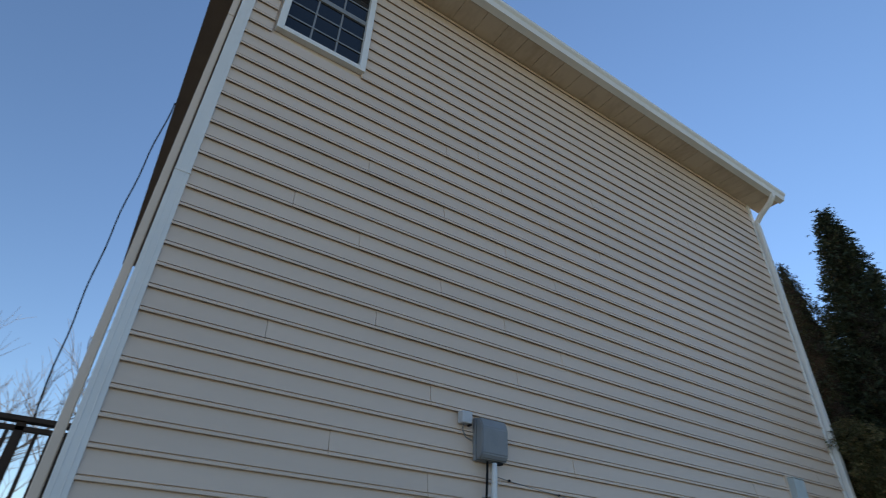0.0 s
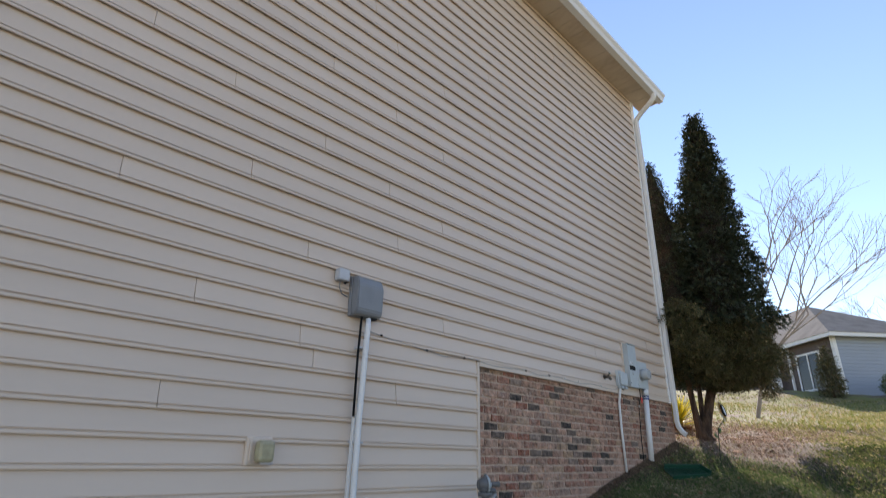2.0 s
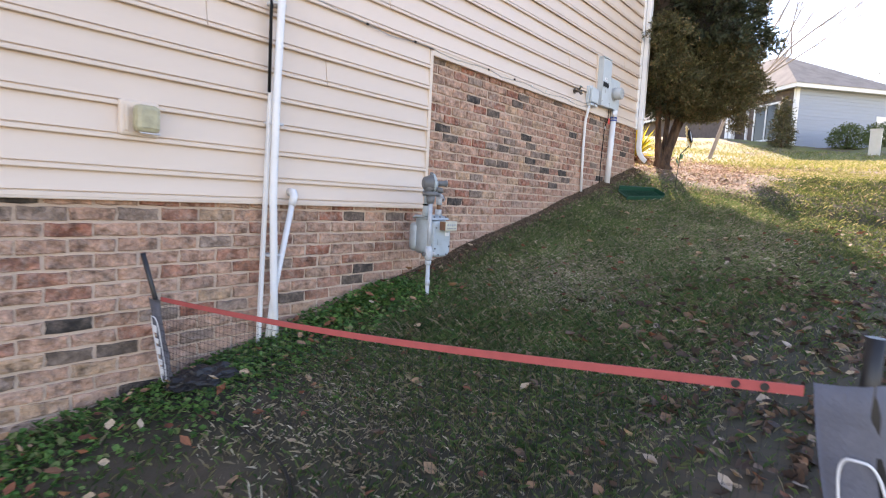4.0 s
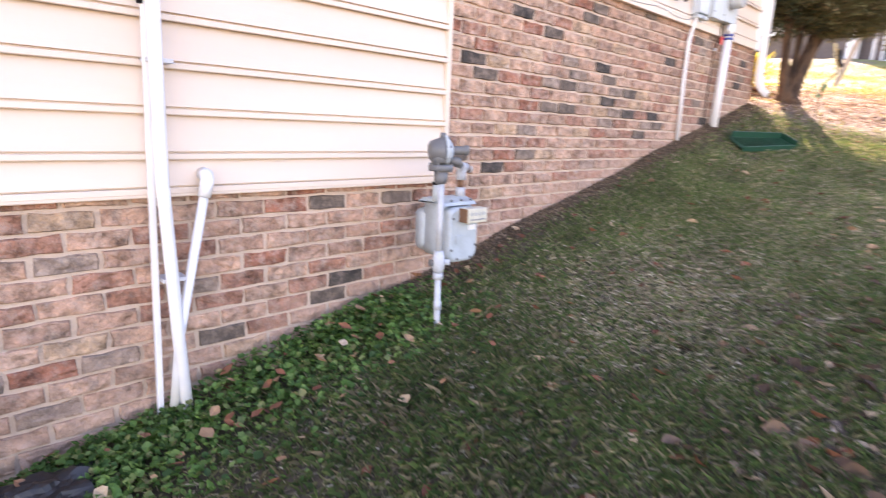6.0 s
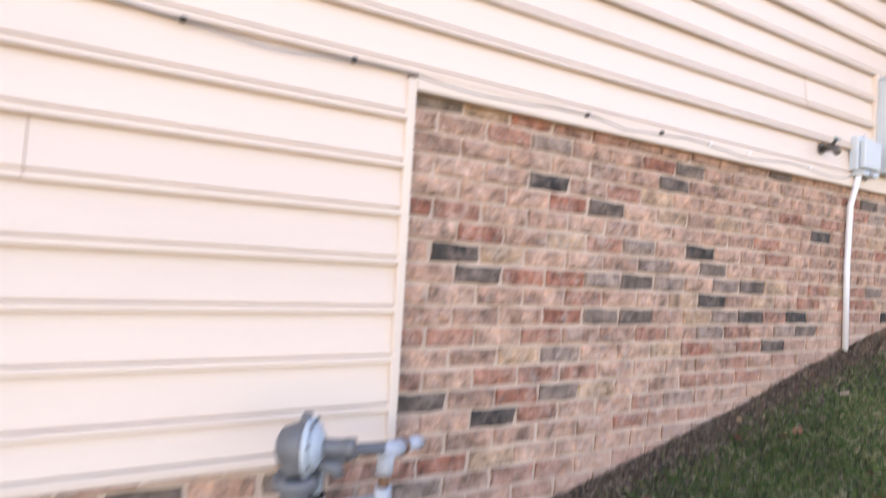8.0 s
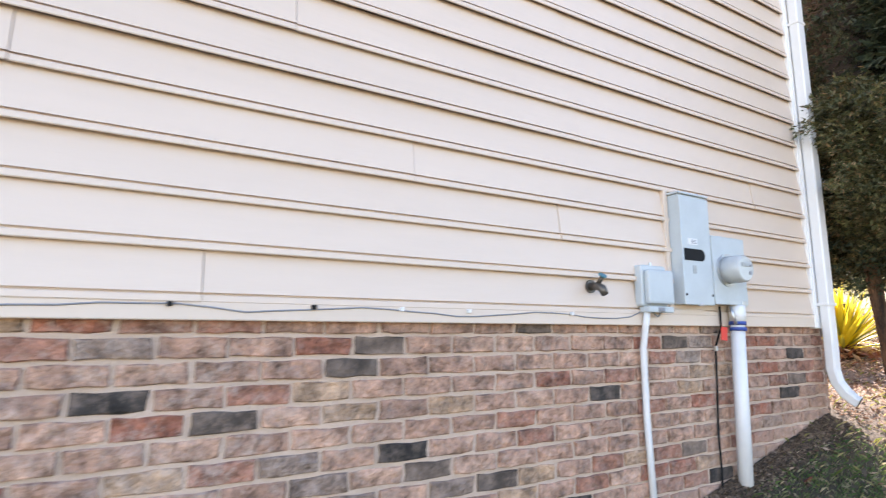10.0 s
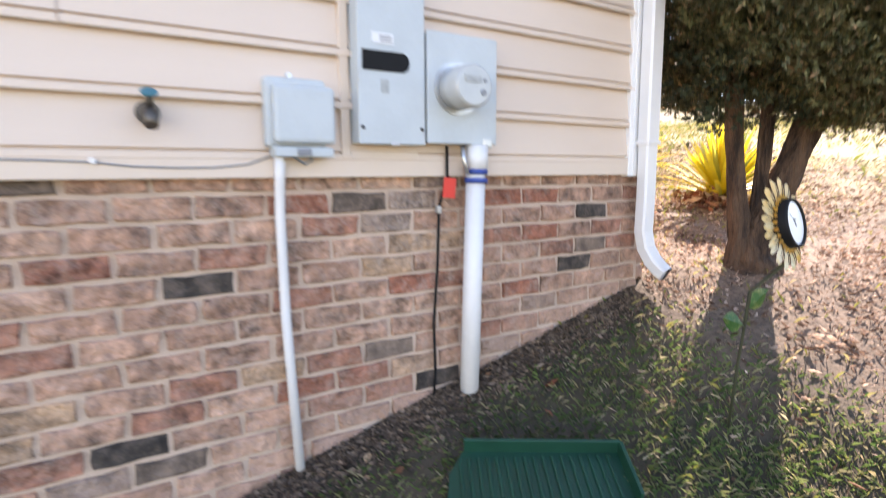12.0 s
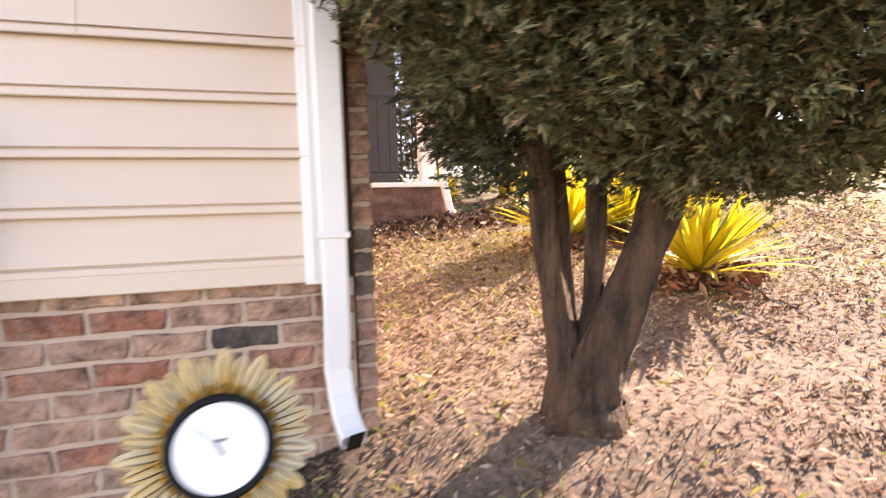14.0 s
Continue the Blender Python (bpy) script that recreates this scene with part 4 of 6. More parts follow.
def blades(x, y, h, w, seed, lean=0.6):
    """One bent blade (two triangles) at each place."""
    r = np.random.RandomState(seed)
    n = len(x)
    z = heights(x, y)
    a, b = r.uniform(0, 6.283, n), r.uniform(0, 6.283, n)
    dx, dy = np.cos(a) * w, np.sin(a) * w
    lx, ly = np.cos(b) * h * lean * r.uniform(0.3, 1.4, n), np.sin(b) * h * lean * r.uniform(0.3, 1.4, n)
    v = np.zeros((n, 4, 3))
    v[:, 0] = np.stack([x - dx, y - dy, z - 0.008], 1)
    v[:, 1] = np.stack([x + dx, y + dy, z - 0.008], 1)
    v[:, 2] = np.stack([x + lx * 0.4 + dx * 0.7, y + ly * 0.4 + dy * 0.7, z + h * 0.6], 1)
    v[:, 3] = np.stack([x + lx, y + ly, z + h * 0.9], 1)
    k = np.arange(n)[:, None] * 4
    f = np.concatenate([k + np.array([[0, 1, 2]]), k + np.array([[0, 2, 3]])])
    return v, f


def flakes(x, y, size, lift, seed, tilt=0.5, ratio=0.6, z=None):
    """One folded leaf of four corners and a mid-rib at each place."""
    r = np.random.RandomState(seed)
    n = len(x)
    z = heights(x, y) + lift if z is None else z
    c = np.stack([x, y, z], 1)
    nrm = np.stack([r.normal(0, tilt, n), r.normal(0, tilt, n), np.ones(n)], 1)
    nrm /= np.linalg.norm(nrm, axis=1)[:, None]
    t = np.stack([np.cos(q := r.uniform(0, 6.283, n)), np.sin(q), np.zeros(n)], 1)
    t -= nrm * np.sum(t * nrm, 1)[:, None]
    t /= np.linalg.norm(t, axis=1)[:, None]
    s = np.cross(nrm, t)
    L, W = (size * 0.5)[:, None], (size * 0.5 * ratio * r.uniform(0.7, 1.3, n))[:, None]
    curl = (size * r.uniform(-0.05, 0.35, n))[:, None]
    v = np.stack([c - t * L + nrm * curl * 0.6, c - t * L * 0.2 + s * W + nrm * curl, c + t * L * 0.45 + s * W * 0.7 + nrm * curl * 0.8, c + t * L + nrm * curl * 0.7,
                  c + t * L * 0.35 - s * W * 0.8 + nrm * curl, c - t * L * 0.25 - s * W + nrm * curl * 0.7, c], 1)
    k = np.arange(n)[:, None] * 7
    f = np.concatenate([k + np.array([[6, a, b]]) for a, b in ((0, 5), (5, 4), (4, 3), (3, 2), (2, 1), (1, 0))])
    return v, f


M_GRASS = ramp_material("grass_blades", [(0.0, (0.03, 0.066, 0.018)), (0.4, (0.066, 0.115, 0.032)), (0.7, (0.10, 0.12, 0.045)), (0.86, (0.17, 0.145, 0.08)), (1.0, (0.28, 0.23, 0.15))],
                        rough=0.7, bump=0.0, per="island", amount=0.45, blotch=2.2)
M_TURF = ramp_material("worn_turf", [(0.0, (0.06, 0.11, 0.03)), (0.5, (0.12, 0.165, 0.055)), (0.8, (0.21, 0.20, 0.10)), (1.0, (0.38, 0.33, 0.22))],
                       rough=0.7, bump=0.0, per="island", amount=0.4, blotch=3)
M_SUNGRASS = ramp_material("sunny_grass", [(0.0, (0.035, 0.06, 0.014)), (0.5, (0.07, 0.10, 0.024)), (0.85, (0.12, 0.135, 0.04)), (1.0, (0.22, 0.19, 0.10))],
                           rough=0.65, bump=0.0, per="island", amount=0.25, blotch=3)
M_DRYGRASS = ramp_material("dry_grass", [(0.0, (0.13, 0.16, 0.035)), (0.45, (0.24, 0.23, 0.07)), (0.75, (0.36, 0.30, 0.15)), (1.0, (0.45, 0.36, 0.22))],
                           rough=0.8, bump=0.0, per="island", amount=0.25, blotch=3)
M_DEAD = ramp_material("dead_leaves", [(0.0, (0.13, 0.04, 0.022)), (0.45, (0.22, 0.085, 0.045)), (0.75, (0.33, 0.21, 0.12)), (1.0, (0.50, 0.38, 0.26))],
                       rough=0.8, bump=0.0, per="island", amount=0.3, blotch=20)
M_LITTER = ramp_material("leaf_litter", [(0.0, (0.065, 0.037, 0.026)), (0.2, (0.165, 0.10, 0.07)), (0.65, (0.36, 0.245, 0.18)), (1.0, (0.64, 0.51, 0.42))],
                         rough=0.85, bump=0.0, per="island", amount=0.6, blotch=6)
M_WEED = ramp_material("weed_leaves", [(0.0, (0.035, 0.095, 0.025)), (0.4, (0.085, 0.20, 0.045)), (0.85, (0.17, 0.29, 0.085)), (1.0, (0.26, 0.23, 0.11))], rough=0.6, bump=0.0, per="island", amount=0.45, blotch=10)


M_THATCH = ramp_material("dead_thatch", [(0.0, (0.14, 0.11, 0.073)), (0.4, (0.24, 0.195, 0.13)), (0.8, (0.34, 0.285, 0.20)), (1.0, (0.48, 0.42, 0.32))], rough=0.85, bump=0.0, per="island", amount=0.35, blotch=3)
M_OAK = ramp_material("rotting_oak_leaves", [(0.0, (0.035, 0.02, 0.014)), (0.45, (0.075, 0.042, 0.027)), (0.82, (0.14, 0.085, 0.055)), (0.93, (0.27, 0.20, 0.145)), (1.0, (0.42, 0.34, 0.27))],
                      rough=0.8, bump=0.0, per="island", amount=0.35, blotch=20)
M_SOIL = ramp_material("soil_bits", [(0.0, (0.06, 0.042, 0.03)), (0.6, (0.14, 0.097, 0.068)), (1.0, (0.27, 0.195, 0.14))], rough=0.95, bump=0.0, per="island", amount=0.3, blotch=20)


def thin_leaf(m, share):
    """Lets light through a thin leaf or blade."""
    n, l = m.node_tree.nodes, m.node_tree.links
    b = n["Principled BSDF"]
    tr = n.new("ShaderNodeBsdfTranslucent")
    mix = n.new("ShaderNodeMixShader")
    mix.inputs[0].default_value = share
    l.new(b.inputs["Base Color"].links[0].from_socket, tr.inputs["Color"])
    l.new(b.outputs[0], mix.inputs[1]), l.new(tr.outputs[0], mix.inputs[2])
    l.new(mix.outputs[0], n["Material Output"].inputs["Surface"])


for m in (M_GRASS, M_TURF, M_SUNGRASS, M_DRYGRASS, M_LITTER, M_WEED):
    thin_leaf(m, 0.45)


def plant_ground():
    r = np.random.RandomState(3)
    # lawn in the shade of the house
    n = 560000
    x, y = r.uniform(-3.0, 9.4, n), r.uniform(-4.5, 3.12, n)
    fade = np.interp(x, (-3.0, 0.0), (0.0, 1.0)) * np.interp(y, (-4.5, -1.5), (0.0, 1.0))
    near = np.where((x > 3.2) & (y > 3.06 - 0.16 * patchy(x, y, 6, 71)), 0.10, 1.0) * np.where(x < 3.3, np.where(y > 2.6, 0.35, 1.0), 1.0)
    bare = np.where((x - 8.65) ** 2 + (y - 2.95) ** 2 < 1.1, 0.15, 1.0)
    thin = np.interp(y + 0.35 * (3.0 - x) * (x < 4.5) + 0.7 * patchy(x, y, 2.4, 91), (0.7, 1.9), (0.30, 1.0))
    keep = r.uniform(0, 1, n) < (0.04 + 1.15 * patchy(x, y, 2.2, 1) ** 1.7) * near * bare * fade * thin * np.where((x + 0.9 * patchy(x, y, 3, 77) > 8.15) & (y > 1.6), 0.12, 1.0) * np.interp(x - 0.5 * patchy(x, y, 4, 78), (6.6, 7.2), (1.0, 0.55))
    x, y = x[keep], y[keep]
    n = len(x)
    stuff("lawn_grass", *blades(x, y, r.uniform(0.015, 0.045, n) * (0.7 + 0.7 * patchy(x, y, 3, 2)) * np.interp(x, (4, 6), (1.0, 0.42)), r.uniform(0.0007, 0.0019, n) * np.interp(x, (4.5, 6.2), (1.0, 0.5)), 4, 1.1), M_GRASS,
          "short patchy green lawn grass mixed with straw", "grass")
    # short dense turf beside the wall
    n = 330000
    x, y = 2.0 + 6.0 * r.uniform(0, 1, n) ** 0.8, r.uniform(-0.8, 3.05, n)
    keep = r.uniform(0, 1, n) < (0.40 + 0.95 * patchy(x, y, 3.1, 31)) * np.interp(y + 0.35 * (3.0 - x) * (x < 4.5) + 0.7 * patchy(x, y, 2.4, 91), (1.0, 2.1), (0.10, 1.0)) * np.interp(x, (2.0, 3.2, 7.2, 8.0), (0, 1, 1, 0.1)) * np.interp(y, (-0.8, 0.3, 2.8, 3.05), (0, 1, 1, 0.2))
    x, y = x[keep], y[keep]
    n = len(x)
    stuff("short_turf", *blades(x, y, r.uniform(0.008, 0.024, n) * np.interp(x, (4, 6), (1.2, 1.15)), r.uniform(0.0010, 0.0028, n) * np.interp(x, (4.2, 5.8), (1.0, 0.36)), 32, 1.5), M_TURF, "short worn turf with pale dry blades", "grass")
    # flat dead thatch in the bare patches between the green
    n = 190000
    x, y = r.uniform(1.6, 7.4, n), r.uniform(-0.4, 2.75, n)
    keep = r.uniform(0, 1, n) < np.clip(1.45 - 1.5 * patchy(x, y, 2.2, 1), 0.22, 1) * np.interp(x, (1.6, 3.0, 6.4, 7.4), (0, 1, 0.8, 0)) * np.interp(y, (0.8, 1.5, 2.2, 2.75), (0, 1, 1, 0.15))
    x, y = x[keep], y[keep]
    n = len(x)
    stuff("thatch", *blades(x, y, r.uniform(0.008, 0.022, n), r.uniform(0.0008, 0.0022, n) * np.interp(x, (4.5, 6.0), (1.0, 0.5)), 52, 2.4), M_THATCH, "flat straw-brown thatch of the thin lawn", "grass")
    # sunny lawn beyond
    n = 60000
    x, y = r.uniform(12.0, 27, n), r.uniform(-6, 13, n)
    keep = r.uniform(0, 1, n) < (0.15 + 0.9 * patchy(x, y, 0.9, 5)) * np.where((x < 12) & (y > 2), 0.25, 1.0)
    x, y = x[keep], y[keep]
    n = len(x)
    stuff("dry_lawn_grass", *blades(x, y, r.uniform(0.03, 0.09, n), r.uniform(0.005, 0.012, n), 6, 1.0), M_DRYGRASS, "dry yellow winter lawn in the sun", "grass")
    # live grass where the sun passes the corner
    n = 150000
    x, y = r.uniform(5.6, 10.4, n), r.uniform(-3.0, 2.3, n)
    keep = r.uniform(0, 1, n) < (0.15 + 0.9 * patchy(x, y, 1.8, 45)) * np.interp(x, (5.6, 6.6, 9.2, 10.4), (0, 1, 1, 0)) * np.interp(y, (-3.0, -1.0, 1.1, 1.8), (0, 1, 1, 0))
    x, y = x[keep], y[keep]
    n = len(x)
    stuff("sunlit_grass", *blades(x, y, r.uniform(0.012, 0.034, n), r.uniform(0.0004, 0.0009, n), 46, 1.1), M_SUNGRASS, "fresh yellow-green grass in the sun", "grass")
    # fine grass between the bed and the far lawn
    n = 140000
    x, y = r.uniform(6.9, 13.0, n), r.uniform(-3, 9, n)
    keep = r.uniform(0, 1, n) < (0.1 + 0.9 * patchy(x, y, 1.5, 25)) * np.interp(y - 0.35 * (x - 9), (-3, -1.5, 1.4, 2.2, 3.4, 5.0), (0, 1, 1, 0.10, 0.25, 0.9)) * np.interp(x, (6.9, 7.6, 13.0), (0.0, 1, 0.8))
    x, y = x[keep], y[keep]
    n = len(x)
    stuff("thin_grass", *blades(x, y, r.uniform(0.012, 0.04, n), r.uniform(0.0005, 0.0013, n), 26, 1.3), M_DRYGRASS, "thin straw-coloured grass among the litter", "grass")
    # dark crumbly soil along the wall
    n = 24000
    x = r.uniform(3.2, 7.9, n)
    y = 3.135 - np.abs(r.normal(0, 0.08, n))
    true_z = np.array([ground_z(a, b) for a, b in zip(x, y)]) + r.uniform(0.0, 0.006, n)
    stuff("soil_crumbs", *flakes(x, y, r.uniform(0.005, 0.024, n), 0.003, 17, 0.7, 0.7, true_z), M_SOIL, "dark crumbly soil and bark bits along the wall", "soil")
    # weeds along the foundation
    n = 15000
    x = r.uniform(0.2, 3.75, n)
    y = 3.12 - np.abs(r.normal(0, 0.27, n)) - 0.012
    keep = r.uniform(0, 1, n) < (0.25 + patchy(x, y, 4, 9)) * np.interp(x, (0.2, 1.0, 3.2, 3.75), (0.5, 1, 0.9, 0.0))
    x, y = x[keep], y[keep]
    hump = 0.10 * patchy(x, y, 6, 12) * np.clip(1.2 - (3.12 - y) / 0.5, 0.1, 1)
    stuff("weeds", *flakes(x, y, r.uniform(0.010, 0.036, len(x)), 0.01 + hump * r.uniform(0.2, 1.0, len(x)), 7, 0.55, 0.85), M_WEED,
          "low leafy green weeds along the foot of the brick", "weeds")
    # fallen leaves on the shaded lawn
    n = 5000
    x, y = r.uniform(-3, 7.3, n), r.uniform(-4.5, 3.1, n)
    keep = r.uniform(0, 1, n) < np.where(y < 0.6, 1.0, 0.4) * np.interp(y, (-4.5, -2), (0, 1)) * np.interp(x, (-3, -1), (0, 1))
    x, y = x[keep], y[keep]
    n2 = 1600
    x2, y2 = r.uniform(1.0, 7.0, n2), r.uniform(-3.2, 1.3, n2)
    keep = r.uniform(0, 1, n2) < np.interp(y2 + 0.25 * (x2 - 2), (-3.0, -1.2, 0.9, 1.6), (0.2, 1.0, 0.55, 0.0))
    x3, y3 = r.uniform(0.6, 4.2, 130), 3.1 - np.abs(r.normal(0.1, 0.5, 130)).clip(0, 1.6)
    # brown oak leaves lie thick where the lawn is thin
    n4 = 15000
    x4, y4 = r.uniform(0.4, 6.5, n4), r.uniform(-2.6, 1.9, n4)
    k4 = r.uniform(0, 1, n4) < np.interp(y4 + 0.30 * (3.0 - x4) * (x4 < 4.5) + 0.8 * patchy(x4, y4, 3.2, 92), (0.6, 1.3, 2.1), (1.0, 0.45, 0.06)) * (0.25 + patchy(x4, y4, 5, 93))
    k4 &= r.uniform(0, 1, n4) < np.interp(x4 + 0.8 * (patchy(x4, y4, 2, 95) - 0.5), (0.6, 1.5, 5.4, 6.3), (0, 1, 1, 0)) * np.interp(y4 + 0.8 * (patchy(x4, y4, 2, 96) - 0.5), (-2.3, -1.0), (0, 1))
    x4, y4 = x4[k4], y4[k4]
    stuff("rotting_leaves", *flakes(x4, y4, r.uniform(0.025, 0.08, len(x4)), r.uniform(0.004, 0.022, len(x4)), 94, 0.65, 0.6), M_OAK, "dark brown rotting oak leaves over thin lawn", "leaves")
    x, y = np.concatenate([x, x2[keep], x3]), np.concatenate([y, y2[keep], y3])
    stuff("fallen_leaves", *flakes(x, y, r.uniform(0.02, 0.07, len(x)), 0.012 + np.where((y > 2.3) & (x < 3.6), r.uniform(0.02, 0.08, len(x)), 0), 8, 0.4, 0.65), M_DEAD, "scattered curled brown oak leaves", "leaves")
    # litter under the tree and beyond the corner: chips, and thin straw over them
    for name, n, seed, ratio, label in (("leaf_litter", 150000, 9, 0.55, "pale dry leaf litter and mulch in the sun"), ("pine_straw", 190000, 19, 0.075, "thin brown straw and twigs over the mulch")):
        x, y = r.uniform(7.3, 13.5, n), r.uniform(-1.0, 9.5, n)
        keep = (r.uniform(0, 1, n) < (0.25 + 0.8 * patchy(x, y, 5.5, 15)) * np.interp(x - 0.5 * patchy(x, y, 4, 78), (7.2, 8.0, 11, 13.5), (0.03, 1, 0.8, 0.1)) * np.interp(y, (-1, 1.2, 2.4, 7, 9.5), (0.1, 0.15, 1, 0.8, 0.3))) & ~((x < 8.0) & (y > 3.1))
        x, y = x[keep], y[keep]
        size = (0.004 + 0.020 * r.uniform(0, 1, len(x)) ** 2.6 if ratio > 0.3 else r.uniform(0.012, 0.05, len(x))) * np.interp(y, (3, 7), (1.0, 1.5))
        stuff(name, *flakes(x, y, size, r.uniform(0.0, 0.014, len(x)), seed, 0.85 if ratio > 0.3 else 0.45, ratio), M_LITTER, label, "leaves")
    # dark leaves added along the porch to stand for the shade on the ground
    n = 5200
    x, y = r.uniform(8.02, 10.7, n), 6.88 - np.abs(r.normal(0, 0.55, n))
    keep = r.uniform(0, 1, n) < np.interp(y, (5.6, 6.4), (0.1, 1.0)) * (0.4 + 0.6 * patchy(x, y, 4, 97))
    x, y = x[keep], y[keep]
    stuff("leaf_drift", *flakes(x, y, r.uniform(0.03, 0.09, len(x)), r.uniform(0.0, 0.05, len(x)), 98, 0.8, 0.55), M_OAK, "dark brown leaves drifted against the porch", "leaves")


plant_ground()

# ---- multi-stem conifer at the corner ----
M_SPRAY = ramp_material("conifer_sprays", [(0.0, (0.034, 0.046, 0.017)), (0.45, (0.082, 0.09, 0.034)), (0.84, (0.175, 0.16, 0.066)), (0.92, (0.24, 0.155, 0.078)), (1.0, (0.33, 0.20, 0.115))],
                        rough=0.7, bump=0.0, per="island", amount=0.45, blotch=7, wash=(0.12, 0.085, 0.05))


# darker copy of the sprays: shade of the backlit crown put into the colour
M_SPRAY_SHADED = ramp_material("shaded_conifer_sprays", [(0.0, (0.014, 0.024, 0.012)), (0.5, (0.030, 0.045, 0.022)), (0.9, (0.055, 0.065, 0.03)), (1.0, (0.10, 0.075, 0.04))],
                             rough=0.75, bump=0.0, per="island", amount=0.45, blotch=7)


def sprays(axis, profile, n, seed, size=(0.06, 0.13)):
    """Flat upturned sprays over a column; profile: (height, radius) pairs about the axis, given as bottom and top points."""
    r = np.random.RandomState(seed)
    hz, hr = np.array([a for a, _ in profile]), np.array([b for _, b in profile])
    w = np.interp(np.linspace(hz[0], hz[-1], 200), hz, hr) + 0.05
    z = np.interp(r.uniform(0, 1, n), np.cumsum(w) / w.sum(), np.linspace(hz[0], hz[-1], 200))
    th = r.uniform(0, 6.283, n)
    rad = np.interp(z, hz, hr)
    lump = np.array([noise.noise((math.cos(a) * 1.3 + seed, math.sin(a) * 1.3, b * 1.7)) + 0.6 * noise.noise((math.cos(a) * 4, math.sin(a) * 4 + seed, b * 5)) for a, b in zip(th, z)])
    depth = 1 - 0.75 * r.uniform(0, 1, n) ** 2.2
    rr = rad * (1 + 0.30 * lump) * depth
    f = (z - hz[0]) / (hz[-1] - hz[0])
    (x0, y0), (x1, y1) = axis
    # sprays gather in flat drooping clumps round a leader each
    lead = np.arange(n) // 9 * 9
    lx, ly, lz = (x0 + (x1 - x0) * f + rr * np.cos(th))[lead], (y0 + (y1 - y0) * f + rr * np.sin(th))[lead], z[lead]
    th = th[lead]
    mid = 0.5 * (size[0] + size[1])
    out = np.stack([np.cos(th), np.sin(th), r.uniform(-0.5, 0.7, n)[lead]], 1) + r.normal(0, 0.4, (n, 3))[lead]
    out /= np.linalg.norm(out, axis=1)[:, None]
    wide = np.cross(out, r.normal(0, 0.6, (n, 3))[lead] + np.array([0, 0, 1.0]))
    wide /= np.linalg.norm(wide, axis=1)[:, None]
    c = np.stack([lx, ly, lz], 1) + wide * r.normal(0, 1.0, (n, 1)) * mid + out * r.uniform(-1.2, 1.1, (n, 1)) * mid + r.normal(0, 0.25, (n, 3)) * mid
    out = out + wide * r.normal(0, 0.45, (n, 1)) + r.normal(0, 0.18, (n, 3))
    out /= np.linalg.norm(out, axis=1)[:, None]
    side = wide + r.normal(0, 0.35, (n, 3))
    side -= out * np.sum(side * out, 1)[:, None]
    side /= np.linalg.norm(side, axis=1)[:, None]
    droop = np.cross(out, side) * np.where(np.cross(out, side)[:, 2:] > 0, -1, 1)
    L = r.uniform(*size, n)[:, None]
    vs = []
    # a leading finger and two pairs of side fingers set along the twig
    for base, sgn, reach in ((0.0, 0, 1.15), (0.15, 1, 0.5), (0.25, -1, 0.5), (0.5, 1, 0.42)):
        a = sgn * r.uniform(0.35, 0.8, (n, 1))
        d = out * np.cos(a) + side * np.sin(a)
        s2 = side * np.cos(a) - out * np.sin(a)
        b0 = c + out * L * base
        q = L * reach * r.uniform(0.7, 1.25, (n, 1))
        w_ = L * 0.092
        vs += [b0, b0 + d * q * 0.55 - s2 * w_ + droop * q * 0.06, b0 + d * q * 0.5 + s2 * w_ + droop * q * 0.06, b0 + d * q + droop * q * 0.22]
    v = np.stack(vs, 1)
    k = np.arange(n)[:, None] * 16
    fs = []
    for g in range(4):
        b = 4 * g
        fs += [k + np.array([[b, b + 1, b + 2]]), k + np.array([[b + 2, b + 1, b + 3]])]
    return v, np.concatenate(fs)


def mesh_part(name, v, f, mat, parent, label=""):
    me = bpy.data.meshes.new(name)
    me.from_pydata(v.reshape(-1, 3).tolist(), [], f.tolist())
    me.materials.append(mat)
    ob = new(name, me)
    ob.parent, ob.matrix_parent_inverse = parent, Matrix.Translation(-parent.location)
    if label:
        ob["label"] = label
    return ob


def stem(bm, pts, radii, seed, sides=28):
    """A rough, fluted trunk through the points."""
    pts = [Vector(p) for p in pts]
    fine, fr = [], []
    for i in range(len(pts) - 1):
        for k in range(14):
            u = k / 14
            fine.append(pts[i].lerp(pts[i + 1], u) + 0.008 * Vector((noise.noise((seed, i + u, 1)), noise.noise((seed, i + u, 5)), 0)))
            fr.append(radii[i] * (1 - u) + radii[i + 1] * u)
    fine.append(pts[-1]), fr.append(radii[-1])
    n0 = len(bm.verts)
    tube(bm, fine, fr, sides)
    bm.verts.ensure_lookup_table()
    for k in range(n0, len(bm.verts)):
        v = bm.verts[k]
        ring = (k - n0) // sides
        if ring < len(fine):
            d = v.co - fine[ring]
            a = (k - n0) % sides * 2 * math.pi / sides
            v.co += d * (0.22 * noise.noise((math.cos(a) * 1.8, math.sin(a) * 1.8 + seed, ring * 0.10)) + 0.13 * noise.noise((math.cos(a) * 5, math.sin(a) * 5 + seed, ring * 0.22))
                         + 0.07 * noise.noise((k * 0.7, ring * 0.9, seed + 9)))
    return bm


tree = thing("conifer", "tall dark green multi-stem conifer with bare reddish-brown trunks", "tree", at=(8.65, 3.0, 1.85))
